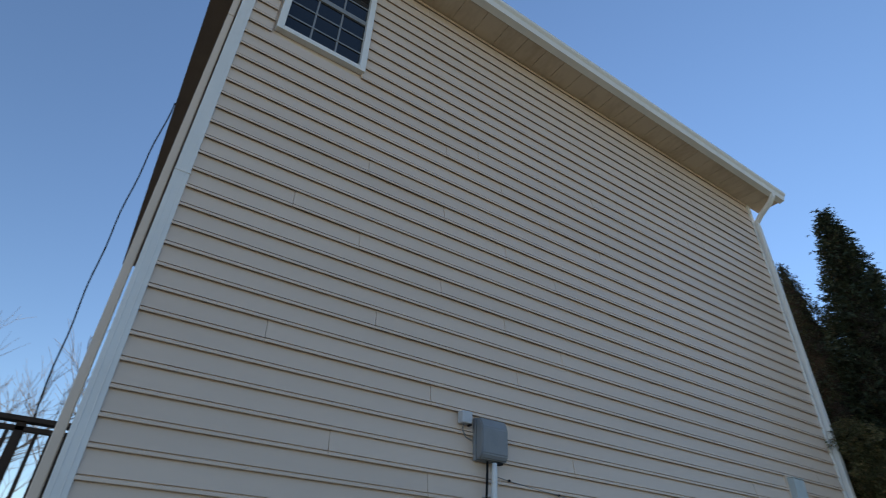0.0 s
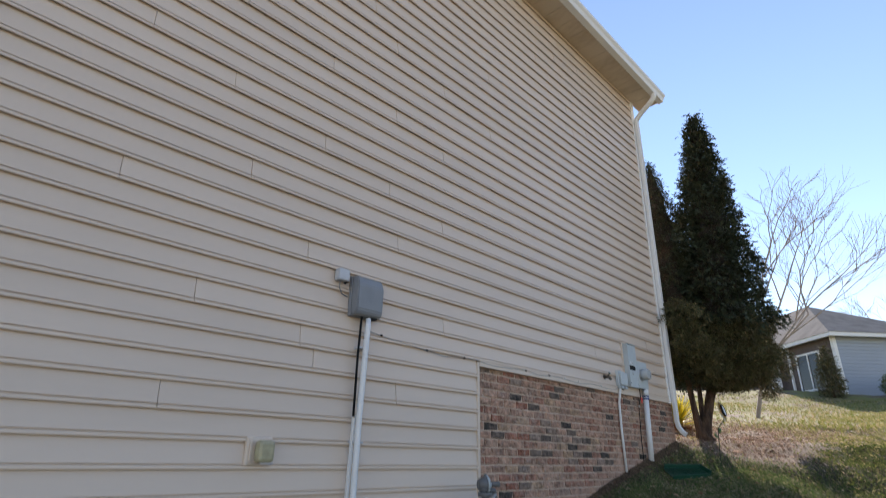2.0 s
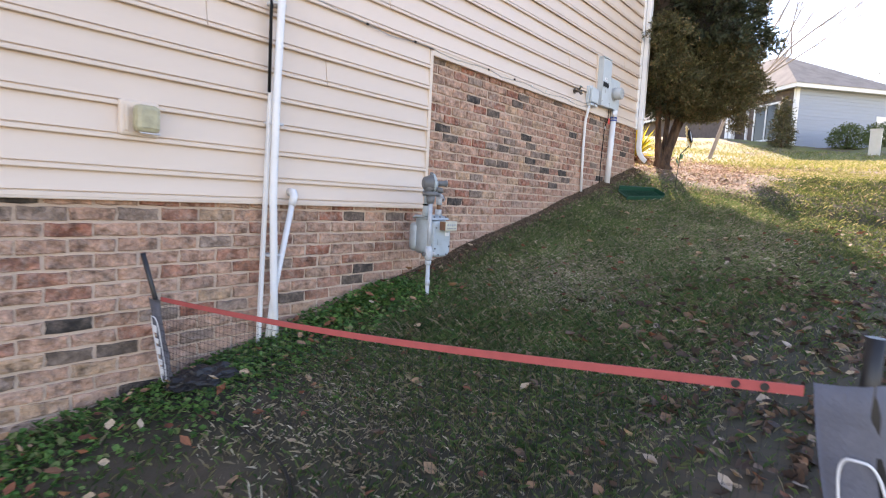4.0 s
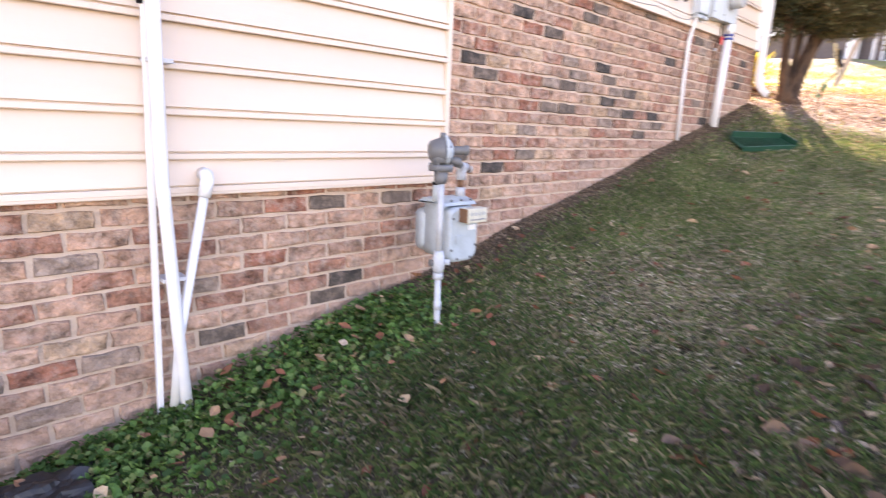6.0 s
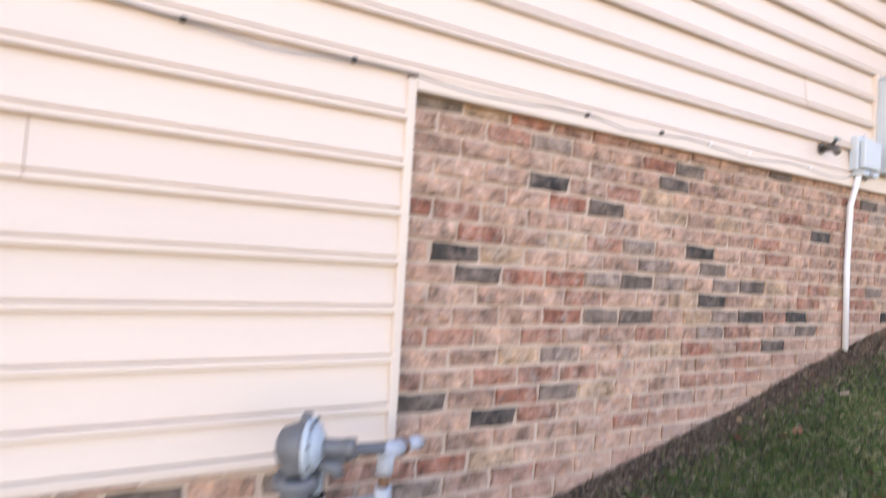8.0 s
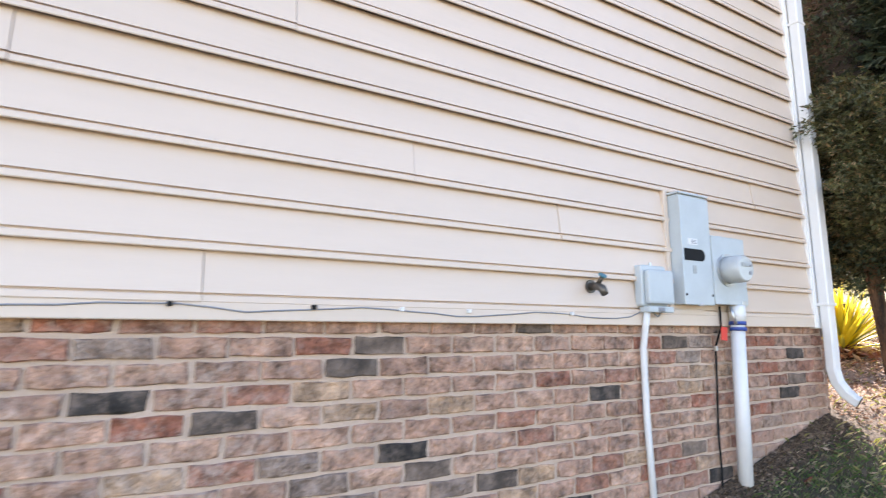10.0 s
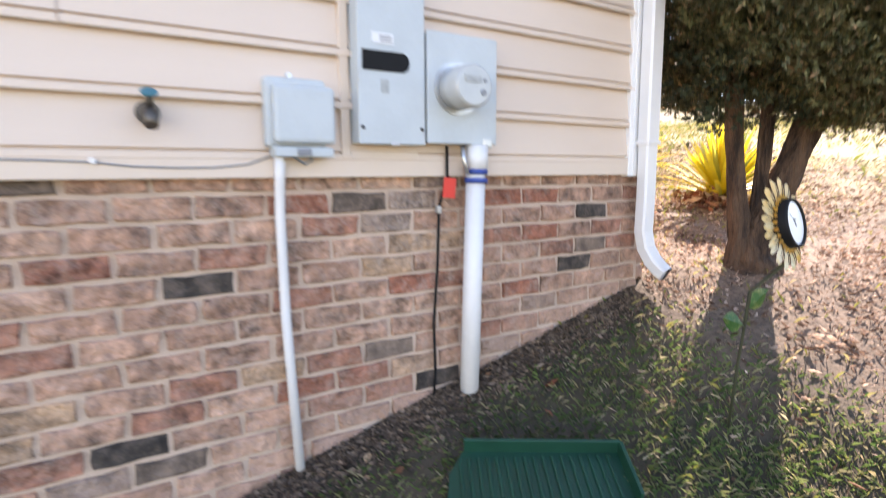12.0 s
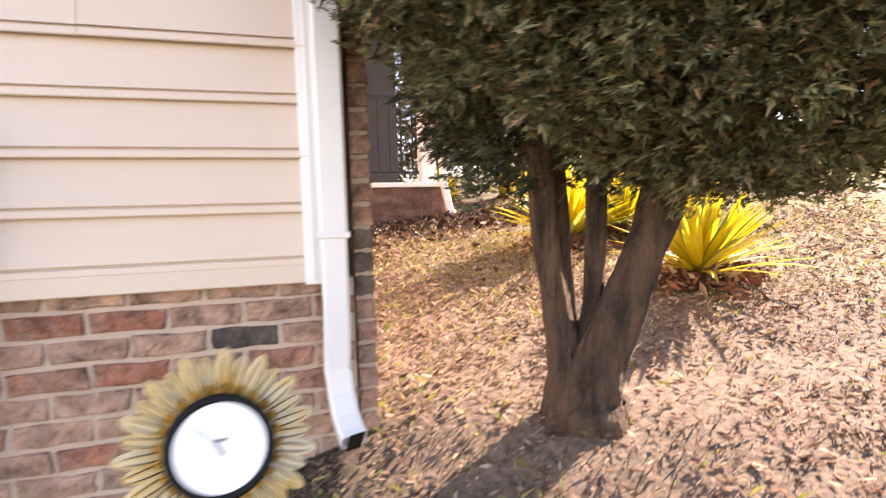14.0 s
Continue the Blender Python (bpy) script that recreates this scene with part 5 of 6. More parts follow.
for nm, pts, rad, sd in (("trunk", [(8.64, 3.0, 1.66), (8.645, 3.0, 1.79), (8.65, 3.0, 1.90), (8.69, 2.97, 2.05), (8.80, 2.91, 2.38), (8.90, 2.85, 2.70), (8.96, 2.72, 3.4), (8.95, 2.6, 4.6)], [0.27, 0.165, 0.108, 0.075, 0.062, 0.060, 0.055, 0.03], 1),
                         ("trunk", [(8.60, 3.02, 1.82), (8.59, 3.03, 2.0), (8.56, 3.06, 2.3), (8.54, 3.08, 2.7), (8.62, 3.15, 3.6), (8.8, 3.25, 4.6)], [0.085, 0.05, 0.040, 0.038, 0.032, 0.02], 2),
                         ("trunk", [(8.66, 3.0, 1.95), (8.675, 3.0, 2.2), (8.69, 2.99, 2.7), (8.75, 2.95, 3.8)], [0.05, 0.032, 0.03, 0.02], 3),
                         ("trunk", [(8.62, 3.04, 1.95), (8.62, 3.07, 2.3), (8.63, 3.14, 2.75), (8.75, 3.3, 3.8)], [0.04, 0.025, 0.024, 0.016], 4)):
    bm = bmesh.new()
    part(nm, stem(bm, pts, rad, sd), M_BARK, tree)
MAIN = [(2.52, 0.16), (2.68, 0.50), (3.0, 0.68), (3.5, 0.67), (4.2, 0.59), (5.0, 0.46), (5.8, 0.32), (6.6, 0.18), (7.2, 0.05), (7.36, 0.01)]
SECOND = [(2.56, 0.26), (2.8, 0.42), (3.5, 0.46), (4.4, 0.42), (5.3, 0.32), (6.0, 0.2), (6.6, 0.06), (6.72, 0.01)]
mesh_part("crown", *sprays(((8.84, 2.62), (8.92, 2.59)), [p for p in MAIN if p[0] < 4.1], 90000, 23, (0.019, 0.047)), M_SPRAY, tree, "dense dark green scaly crown")
mesh_part("crown", *sprays(((8.91, 2.6), (9.12, 2.52)), [(3.4, 0.74)] + [p for p in MAIN if p[0] > 4], 30000, 21, (0.045, 0.105)), M_SPRAY_SHADED, tree, "dense dark green scaly crown")
mesh_part("crown", *sprays(((8.60, 3.0), (9.05, 3.42)), SECOND, 30000, 22, (0.024, 0.06)), M_SPRAY_SHADED, tree, "dense dark green scaly crown")
for k, (a, b) in enumerate((((8.6, 3.0, 2.75), (8.02, 2.79, 3.05)), ((8.63, 3.14, 2.85), (9.45, 3.78, 3.10)), ((8.9, 2.8, 2.8), (8.3, 2.68, 2.95)), ((8.9, 2.8, 2.9), (9.7, 2.25, 2.55)), ((8.9, 2.8, 3.1), (9.5, 2.0, 2.9)), ((8.6, 3.05, 2.8), (8.15, 2.9, 2.95)))):
    bm = bmesh.new()
    tube(bm, [a, Vector(a).lerp(Vector(b), 0.5) + Vector((0, 0, 0.06)), b], [0.02, 0.012, 0.004], 7)
    part("branch", bm, M_BARK, tree)
mesh_part("crown", *sprays(((8.56, 3.36), (8.60, 3.42)), [(2.66, 0.16), (2.78, 0.26), (3.05, 0.30), (3.6, 0.34), (4.1, 0.15)], 24000, 24, (0.02, 0.05)), M_SPRAY, tree, "low hanging boughs with scaly foliage")
# dark solid added inside the crowns: stands for inner shade, blocks light through gaps
M_CORE = material("crown_shade_core", (0.03, 0.022, 0.015), 0.95, vary=0.4, scale=20, bump=1.0, bump_scale=30)
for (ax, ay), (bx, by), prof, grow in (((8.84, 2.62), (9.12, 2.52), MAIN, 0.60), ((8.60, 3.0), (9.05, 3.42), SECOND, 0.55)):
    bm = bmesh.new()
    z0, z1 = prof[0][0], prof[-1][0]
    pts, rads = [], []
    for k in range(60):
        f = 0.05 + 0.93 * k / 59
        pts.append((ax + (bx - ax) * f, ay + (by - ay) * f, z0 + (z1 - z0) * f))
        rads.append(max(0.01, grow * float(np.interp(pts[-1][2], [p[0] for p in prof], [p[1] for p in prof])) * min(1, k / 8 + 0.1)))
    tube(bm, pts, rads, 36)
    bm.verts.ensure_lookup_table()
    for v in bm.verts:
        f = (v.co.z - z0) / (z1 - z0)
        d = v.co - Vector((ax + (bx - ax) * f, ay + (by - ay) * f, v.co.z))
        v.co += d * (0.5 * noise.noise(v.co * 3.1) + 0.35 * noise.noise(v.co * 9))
    part("core", bm, M_CORE, tree, "dark solid inside the crown, standing for its inner shade")
r = np.random.RandomState(5)
for (cx, cy, cz), rad, n in (((9.66, 2.28, 2.58), 0.16, 700), ((9.45, 2.1, 2.95), 0.3, 1700), ((8.28, 2.88, 3.0), 0.30, 2400), ((8.32, 3.0, 3.5), 0.34, 2400),
                            ((8.04, 2.80, 3.13), 0.24, 1900), ((8.22, 2.70, 2.96), 0.25, 2000), ((8.05, 2.86, 3.5), 0.30, 2200), ((8.42, 2.62, 2.86), 0.24, 1700), ((9.15, 3.1, 2.90), 0.32, 2200),
                            ((9.12, 3.60, 2.93), 0.29, 2400), ((9.42, 3.78, 3.13), 0.34, 2400)):
    mesh_part("bough", *sprays(((cx, cy), (cx, cy)), [(cz - rad * 0.8, rad * 0.4), (cz, rad), (cz + rad * 0.9, rad * 0.3)], n * 2, int(cz * 10), (0.022, 0.05)), M_SPRAY, tree)

# ---- bare winter trees ----
M_TWIG = material("bare_twigs", (0.34, 0.29, 0.25), 0.9, vary=0.3, scale=6)


def bare_tree(x, y, height, seed, spread=0.5, depth=5, lean=(0, 0), far=False):
    rng = random.Random(seed)
    z = ground_z(x, y)
    ob = thing("bare_tree", "leafless winter tree with thin pale branches", "tree", "bare trees", at=(x, y, z))
    tb, cb = bmesh.new(), bmesh.new()

    def grow(p, d, length, rad, level):
        q = p + d * length * 0.5 + Vector((rng.uniform(-1, 1), rng.uniform(-1, 1), 0)) * length * 0.05
        e = p + d * length
        tube(tb if level == 0 else cb, [p, q, e], [rad, rad * 0.85, rad * 0.68], 8 if level == 0 else (5 if level < 3 else 3), cap=False)
        if level >= depth:
            return
        for k in range(rng.choice((2, 3, 3)) if level else 4):
            nd = (d + Vector((rng.uniform(-1, 1), rng.uniform(-1, 1), rng.uniform(-0.15, 0.55))) * spread * 1.5).normalized()
            start = p.lerp(e, rng.uniform(0.55, 1.0)) if k else e
            grow(start, nd, length * rng.uniform(0.6, 0.85), rad * (0.62 if k else 0.7), level + 1)

    grow(Vector((x, y, z - 0.1)), Vector((lean[0], lean[1], 1)).normalized(), height * 0.27, height * 0.0058, 0)
    part("trunk", tb, M_TWIG, ob)
    part("crown", cb, M_TWIG, ob)
    return ob


bare_tree(15.5, 4.1, 8.6, 3, 0.5, 6, (0.0, -0.3))
bare_tree(44.0, 3.5, 10.0, 8, 0.5, 5)
bare_tree(47.0, 0.5, 9.5, 9, 0.5, 5)
bare_tree(-3.4, 34.0, 17.0, 12, 0.5, 5)
bare_tree(-1.2, 37.0, 18.0, 13, 0.5, 5)
bare_tree(-5.2, 33.0, 16.0, 14, 0.5, 5)

far = bare_tree(30.0, 34.0, 12.0, 21, 0.5, 5)
for x, y, a in ((22, 40, 1), (36, 30, 2), (26, 46, 3), (14, 44, 4), (18, 36, 5), (41, 26, 0.5), (33, 41, 2.5), (10.5, 38, 1.7), (24, 33, 4.4)):
    copy_thing(far, Matrix.Translation((x, y, ground_z(x, y))) @ Matrix.Rotation(a, 4, "Z"))

# ---- spiky yellow-edged yuccas ----
M_YUCCA = ramp_material("yucca_leaves", [(0.0, (0.60, 0.47, 0.03)), (0.6, (0.78, 0.64, 0.08)), (0.85, (0.38, 0.38, 0.08)), (1.0, (0.18, 0.23, 0.07))], rough=0.5, bump=0.0, per="island", amount=0.15)


thin_leaf(M_YUCCA, 0.5)


def yucca(x, y, size, seed, n=130):
    r = random.Random(seed)
    z = ground_z(x, y)
    ob = thing("yucca", "spiky yellow-leaved yucca growing in leaf litter", "plant", "yuccas", at=(x, y, z))
    vs, fs = [], []
    for k in range(n):
        a, up = r.uniform(0, 6.283), r.uniform(0.25, 1.5)
        d = Vector((math.cos(a) * math.cos(up), math.sin(a) * math.cos(up), math.sin(up)))
        s_ = Vector((-math.sin(a), math.cos(a), 0))
        L, w = size * r.uniform(0.65, 1.1), size * 0.035
        p = Vector((x, y, z + 0.05)) + d * size * 0.08
        b = len(vs)
        droop = Vector((0, 0, -0.22 * L * r.uniform(0.2, 1.2) * math.cos(up)))
        for u, ww in ((0, 0.8), (0.35, 1.0), (0.7, 0.8)):
            c = p + d * L * u + droop * u * u
            lift = Vector((0, 0, 0.25 * w))
            vs += [c - s_ * w * ww + lift, c, c + s_ * w * ww + lift]
        vs.append(p + d * L + droop)
        for q in range(2):
            i = b + 3 * q
            fs += [(i, i + 1, i + 4, i + 3), (i + 1, i + 2, i + 5, i + 4)]
        fs += [(b + 6, b + 7, b + 9), (b + 7, b + 8, b + 9)]
    me = bpy.data.meshes.new("leaves")
    me.from_pydata(vs, [], fs)
    me.materials.append(M_YUCCA)
    lf = new("leaves", me)
    lf.parent, lf.matrix_parent_inverse = ob, Matrix.Translation(-ob.location)
    bm = bmesh.new()
    tube(bm, [(x, y, z - 0.05), (x, y, z + 0.12 * size + 0.05)], [0.07 * size + 0.02, 0.05 * size], 10)
    part("stump", bm, M_BARK, ob)
    # a skirt of dead hanging leaves round the foot
    r = np.random.RandomState(seed + 60)
    m = 420
    a, d = r.uniform(0, 6.283, m), np.abs(r.normal(0, 0.20, m)) * size / 0.6
    px, py = x + d * np.cos(a), y + d * np.sin(a)
    pz = np.array([ground_z(p, q) for p, q in zip(px, py)]) + np.maximum(0, 0.16 - 0.45 * d) * r.uniform(0, 1, m)
    tagged(mesh_part("dead_skirt", *flakes(px, py, r.uniform(0.05, 0.16, m), 0, seed + 61, 0.9, 0.18, pz), M_DEAD, ob), "brown dead leaves heaped round the foot", kind="stuff")
    return ob


yucca(9.9, 3.9, 0.56, 1, 170)
yucca(9.75, 5.0, 0.6, 2)
yucca(10.4, 5.25, 0.62, 3)
yucca(11.2, 6.6, 0.6, 8)
yucca(11.3, 9.3, 0.6, 4)
yucca(12.2, 9.9, 0.6, 5)
yucca(10.6, 11.0, 0.7, 6)
yucca(10.2, 9.6, 0.55, 7)

# ---- small conifers by the porch ----
small = thing("small_conifer", "small evergreen with two bare trunks by the porch", "tree", at=(11.6, 10.0, ground_z(11.6, 10.0)))
zz = ground_z(11.6, 10.0)
for dx, k in ((-0.08, 5), (0.12, 6)):
    bm = bmesh.new()
    part("trunk", stem(bm, [(11.6 + dx, 10.0, zz - 0.1), (11.6 + dx * 1.6, 10.0, zz + 0.5), (11.6 + dx * 3, 10, zz + 1.2)], [0.11, 0.08, 0.06], k), M_BARK, small)
mesh_part("crown", *sprays(((11.6, 10.0), (11.6, 10.0)), [(zz + 0.7, 0.5), (zz + 1.2, 1.5), (zz + 2.5, 1.4), (zz + 4.5, 0.1)], 10000, 31, (0.1, 0.2)), M_SPRAY, small)

# ---- sunflower ornament ----
M_STEM = material("green_stem_metal", (0.05, 0.055, 0.03), 0.5, 0.3, vary=0.3, scale=20)
M_PETAL = material("enamel_petals", (0.93, 0.88, 0.70), 0.3, 0.0, vary=0.2, scale=11, second=(0.94, 0.66, 0.16), patch=0.0)
M_GOLD = material("gold_enamel", (0.80, 0.48, 0.10), 0.3, 0.0, scale=30, second=(0.30, 0.13, 0.03), patch=-0.06)
M_FLEAF = material("enamel_leaf", (0.05, 0.17, 0.035), 0.35, 0.1, scale=22, second=(0.55, 0.55, 0.22), patch=-0.04)
M_DIAL = material("white_dial", (0.80, 0.83, 0.86), 0.18, vary=0.04, scale=5)
FC = Vector((7.656, 2.390, 2.156))
flower = thing("sunflower_ornament", "painted metal sunflower thermometer on a thin garden stake", "garden ornament", at=(7.56, 2.48, ground_z(7.56, 2.48)))
FN = Vector((0.10, -0.95, 0.22)).normalized()
FS = 0.86                           # size of the flower head
FU = Vector((0, 0, 1))
FR = FU.cross(FN).normalized() * -1
FU = FR.cross(FN).normalized()
if FU.z < 0:
    FU = -FU


def on_flower(a, b, c):
    return FC + (FR * a + FU * b + FN * c) * FS


def petal(angle, length, width, lift):
    bm = bmesh.new()
    ca, sa = math.cos(angle), math.sin(angle)
    rows = []
    for u, w_, l_ in ((0.0, 0.55, 0.0), (0.3, 0.95, 0.010), (0.6, 1.0, 0.012), (0.85, 0.72, 0.008), (0.96, 0.35, 0.004), (1.0, 0.06, 0.002)):
        d = 0.080 + length * u
        row = []
        for s_ in (-1, -0.5, 0, 0.5, 1):
            ridge = 0.004 if abs(s_) == 0.5 else (0.0 if s_ else -0.002)
            t = s_ * width * w_ * 0.5
            row.append(bm.verts.new(on_flower(ca * d - sa * t, sa * d + ca * t, lift + l_ * (1 - 0.5 * s_ * s_) + ridge)))
        rows.append(row)
    for p, q in zip(rows, rows[1:]):
        for k in range(4):
            bm.faces.new((p[k], p[k + 1], q[k + 1], q[k]))
    bmesh.ops.solidify(bm, geom=bm.faces[:], thickness=0.0015)
    return bm


for k in range(30):
    part("petal", petal(2 * math.pi * k / 30, 0.074 if k % 2 else 0.086, 0.031, -0.022 if k % 2 else -0.014), M_PETAL, flower)
M_RAY = material("brown_enamel", (0.10, 0.045, 0.015), 0.4, vary=0.3, scale=25)
for k in range(30):
    # two engraved dark rays run up each petal
    for sgn in (-1, 1):
        bm = bmesh.new()
        a, lift = 2 * math.pi * k / 30, -0.022 if k % 2 else -0.014
        ca, sa = math.cos(a), math.sin(a)
        row = []
        for d, t, hgt in ((0.094, 0.0065, 0.0105), (0.115, 0.0068, 0.0160), (0.135, 0.0060, 0.0160), (0.148, 0.0045, 0.0140)):
            row.append(on_flower(ca * d - sa * sgn * t, sa * d + ca * sgn * t, lift + hgt))
        tube(bm, row, [0.0013, 0.0011, 0.0008, 0.0004], 5)
        part("ray", bm, M_RAY, flower)
for k in range(24):
    part("inner_petal", petal(2 * math.pi * (k + 0.5) / 24, 0.024, 0.016, -0.008), M_GOLD, flower, "gold and brown inner petal")
bm = bmesh.new()
rings = []
for rr, hh in ((0.086, -0.012), (0.088, 0.024), (0.085, 0.031), (0.077, 0.032), (0.0735, 0.024)):
    rings.append([bm.verts.new(on_flower(rr * math.cos(2 * math.pi * k / 48), rr * math.sin(2 * math.pi * k / 48), hh)) for k in range(48)])
for a, b in zip(rings, rings[1:]):
    for k in range(48):
        bm.faces.new((a[k], a[(k + 1) % 48], b[(k + 1) % 48], b[k])).smooth = True
part("bezel", bm, M_DARK, flower, "black round rim")
bm = bmesh.new()
disc(bm, FC + FN * 0.022 * FS, FN, 0.0745 * FS, 0.006 * FS, 48)
dial = part("dial", bm, M_DIAL, flower, "glossy white dial")
for a0, a1, w_ in (((-0.004, -0.012), (0.008, 0.012), 0.0022), ((-0.010, 0.012), (0.012, 0.013), 0.0022), ((0.008, 0.012), (0.036, 0.034), 0.0008)):
    bm = bmesh.new()
    tube(bm, [on_flower(*a0, 0.0262), on_flower(*a1, 0.0262)], w_, 6)
    part("pointer", bm, M_NID, dial)
bm = bmesh.new()
gz = ground_z(7.56, 2.48)
tube(bm, [(7.56, 2.48, gz - 0.1), (7.585, 2.47, gz + 0.2), (7.60, 2.455, gz + 0.45), FC - FU * 0.11 - FN * 0.015, FC - FN * 0.02], [0.005, 0.005, 0.006, 0.008, 0.008], 8)
part("stake", bm, M_STEM, flower)
for sgn, zz_, tip in ((-1, 1.835, (-0.095, 0.015, 0.035)), (1, 1.885, (0.085, -0.02, 0.06))):
    bm = bmesh.new()
    root = Vector((7.59, 2.462, zz_))
    t = Vector(tip)
    sd = t.cross(FN).normalized()
    cols = []
    for u, w_ in ((0.12, 0.1), (0.3, 0.75), (0.55, 1.0), (0.8, 0.65), (1.0, 0.04)):
        c = root + t * u
        cols.append([bm.verts.new(c + sd * s_ * 0.033 * w_ + FN * (0.008 * (1 - abs(s_)))) for s_ in (-1, -0.5, 0, 0.5, 1)])
    for p, q in zip(cols, cols[1:]):
        for k in range(4):
            bm.faces.new((p[k], p[k + 1], q[k + 1], q[k]))
    bmesh.ops.solidify(bm, geom=bm.faces[:], thickness=0.0015)
    lf = part("leaf", bm, M_FLEAF, flower, "green enamel leaf edged with yellow")
    bm = bmesh.new()
    tube(bm, [root, root + t * 0.2], 0.003, 6)
    part("stalk", bm, M_STEM, lf)

# ---- green splash block ----
M_TRAY = material("green_plastic", (0.008, 0.062, 0.038), 0.35, vary=0.2, scale=10)
tray = thing("splash_block", "dark green ribbed plastic downspout splash block on the grass", "splash block", at=(6.935, 2.655, ground_z(6.935, 2.655) + 0.010))
tx = Vector((0.47, -0.275, 0)).normalized()
ty = Vector((0.275, 0.47, 0)).normalized()
tx.z = (ground_z(7.2, 2.6) - ground_z(6.74, 2.87)) / 0.53
ty.z = (ground_z(7.05, 2.92) - ground_z(6.88, 2.6)) / 0.36
tx.normalize()
tz = tx.cross(ty).normalized()
ty = tz.cross(tx)
tray.rotation_euler = Matrix((tx, ty, tz)).transposed().to_euler()


def tray_part(name, bm, label=""):
    ob = new(name, mesh_of(name, bm, M_TRAY))
    ob.parent = tray
    if label:
        ob["label"] = label


bm = bmesh.new()
flo = [(-0.285, -0.115), (0.25, -0.085), (0.25, 0.095), (-0.215, 0.135), (-0.265, 0.05)]
lowv, topv = [bm.verts.new((a, b, 0.02)) for a, b in flo], [bm.verts.new((a, b, 0.028)) for a, b in flo]
for k in range(5):
    bm.faces.new((lowv[k], lowv[(k + 1) % 5], topv[(k + 1) % 5], topv[k]))
bm.faces.new(lowv[::-1]), bm.faces.new(topv)
tray_part("floor", bm)
for k, (p, q) in enumerate(zip(flo, flo[1:] + flo[:1])):
    if k in (0, 1, 2):
        bm = bmesh.new()
        p_, q_ = Vector((*p, 0)), Vector((*q, 0))
        L = (q_ - p_).length
        ang = math.atan2(q[1] - p[1], q[0] - p[0])
        box(bm, 0, L, -0.006, 0.006, 0.0, 0.045 if k == 0 else 0.075, 0.003, Matrix.Translation(p_) @ Matrix.Rotation(ang, 4, "Z"))
        tray_part("wall", bm)
for k in range(17):
    u = -0.23 + k * 0.0275
    w_ = 0.105 - 0.025 * (u + 0.28) / 0.53
    bm = bmesh.new()
    box(bm, u - 0.005, u + 0.005, -w_, w_, 0.0285, 0.036, 0.0025)
    tray_part("rib", bm)

# ---- low net across the lawn ----
M_NETPOLE = material("black_pole", (0.015, 0.015, 0.017), 0.45, vary=0.2, scale=12)
M_SLEEVE = material("grey_fabric", (0.24, 0.245, 0.295), 0.85, vary=0.2, scale=14, bump=0.3, bump_scale=120)
M_TAPE = material("red_webbing", (0.42, 0.08, 0.075), 0.7, vary=0.15, scale=20)
M_LOGO = material("white_print", (0.72, 0.72, 0.74), 0.7, vary=0.05)
M_CORD = material("net_cord", (0.02, 0.02, 0.022), 0.8)
net = thing("garden_net", "low portable net with red top webbing and grey fabric sleeves", "net", at=(1.8, 1.8, 0.4))
PA, PB = Vector((1.80, 3.02, 0.735)), Vector((1.878, 0.52, 0.945))


def net_top(u):
    return PA.lerp(PB, u) + Vector((0, 0, -0.03 * math.sin(math.pi * u)))


bm = bmesh.new()
prev = None
for k in range(41):
    c = net_top(k / 40)
    row = [bm.verts.new(c + Vector((-0.002, 0, -0.010))), bm.verts.new(c + Vector((-0.002, 0, 0.010))), bm.verts.new(c + Vector((0.002, 0, 0.010))), bm.verts.new(c + Vector((0.002, 0, -0.010)))]
    if prev:
        for q in range(4):
            bm.faces.new((prev[q], prev[(q + 1) % 4], row[(q + 1) % 4], row[q]))
    prev = row
part("top_webbing", bm, M_TAPE, net, "red webbing along the top of the net")
bm = bmesh.new()
for k in range(1, 84):
    u = k / 84
    a = net_top(u)
    b = Vector((a.x, a.y, max(ground_z(a.x, a.y) + 0.03, a.z - 0.42)))
    tube(bm, [a, b], 0.0008, 3, cap=False)
for j in range(1, 14):
    tube(bm, [net_top(k / 20) + Vector((0, 0, -0.03 * j)) for k in range(21)], 0.0008, 3, cap=False)
part("mesh", bm, M_CORD, net, "thin black net mesh")
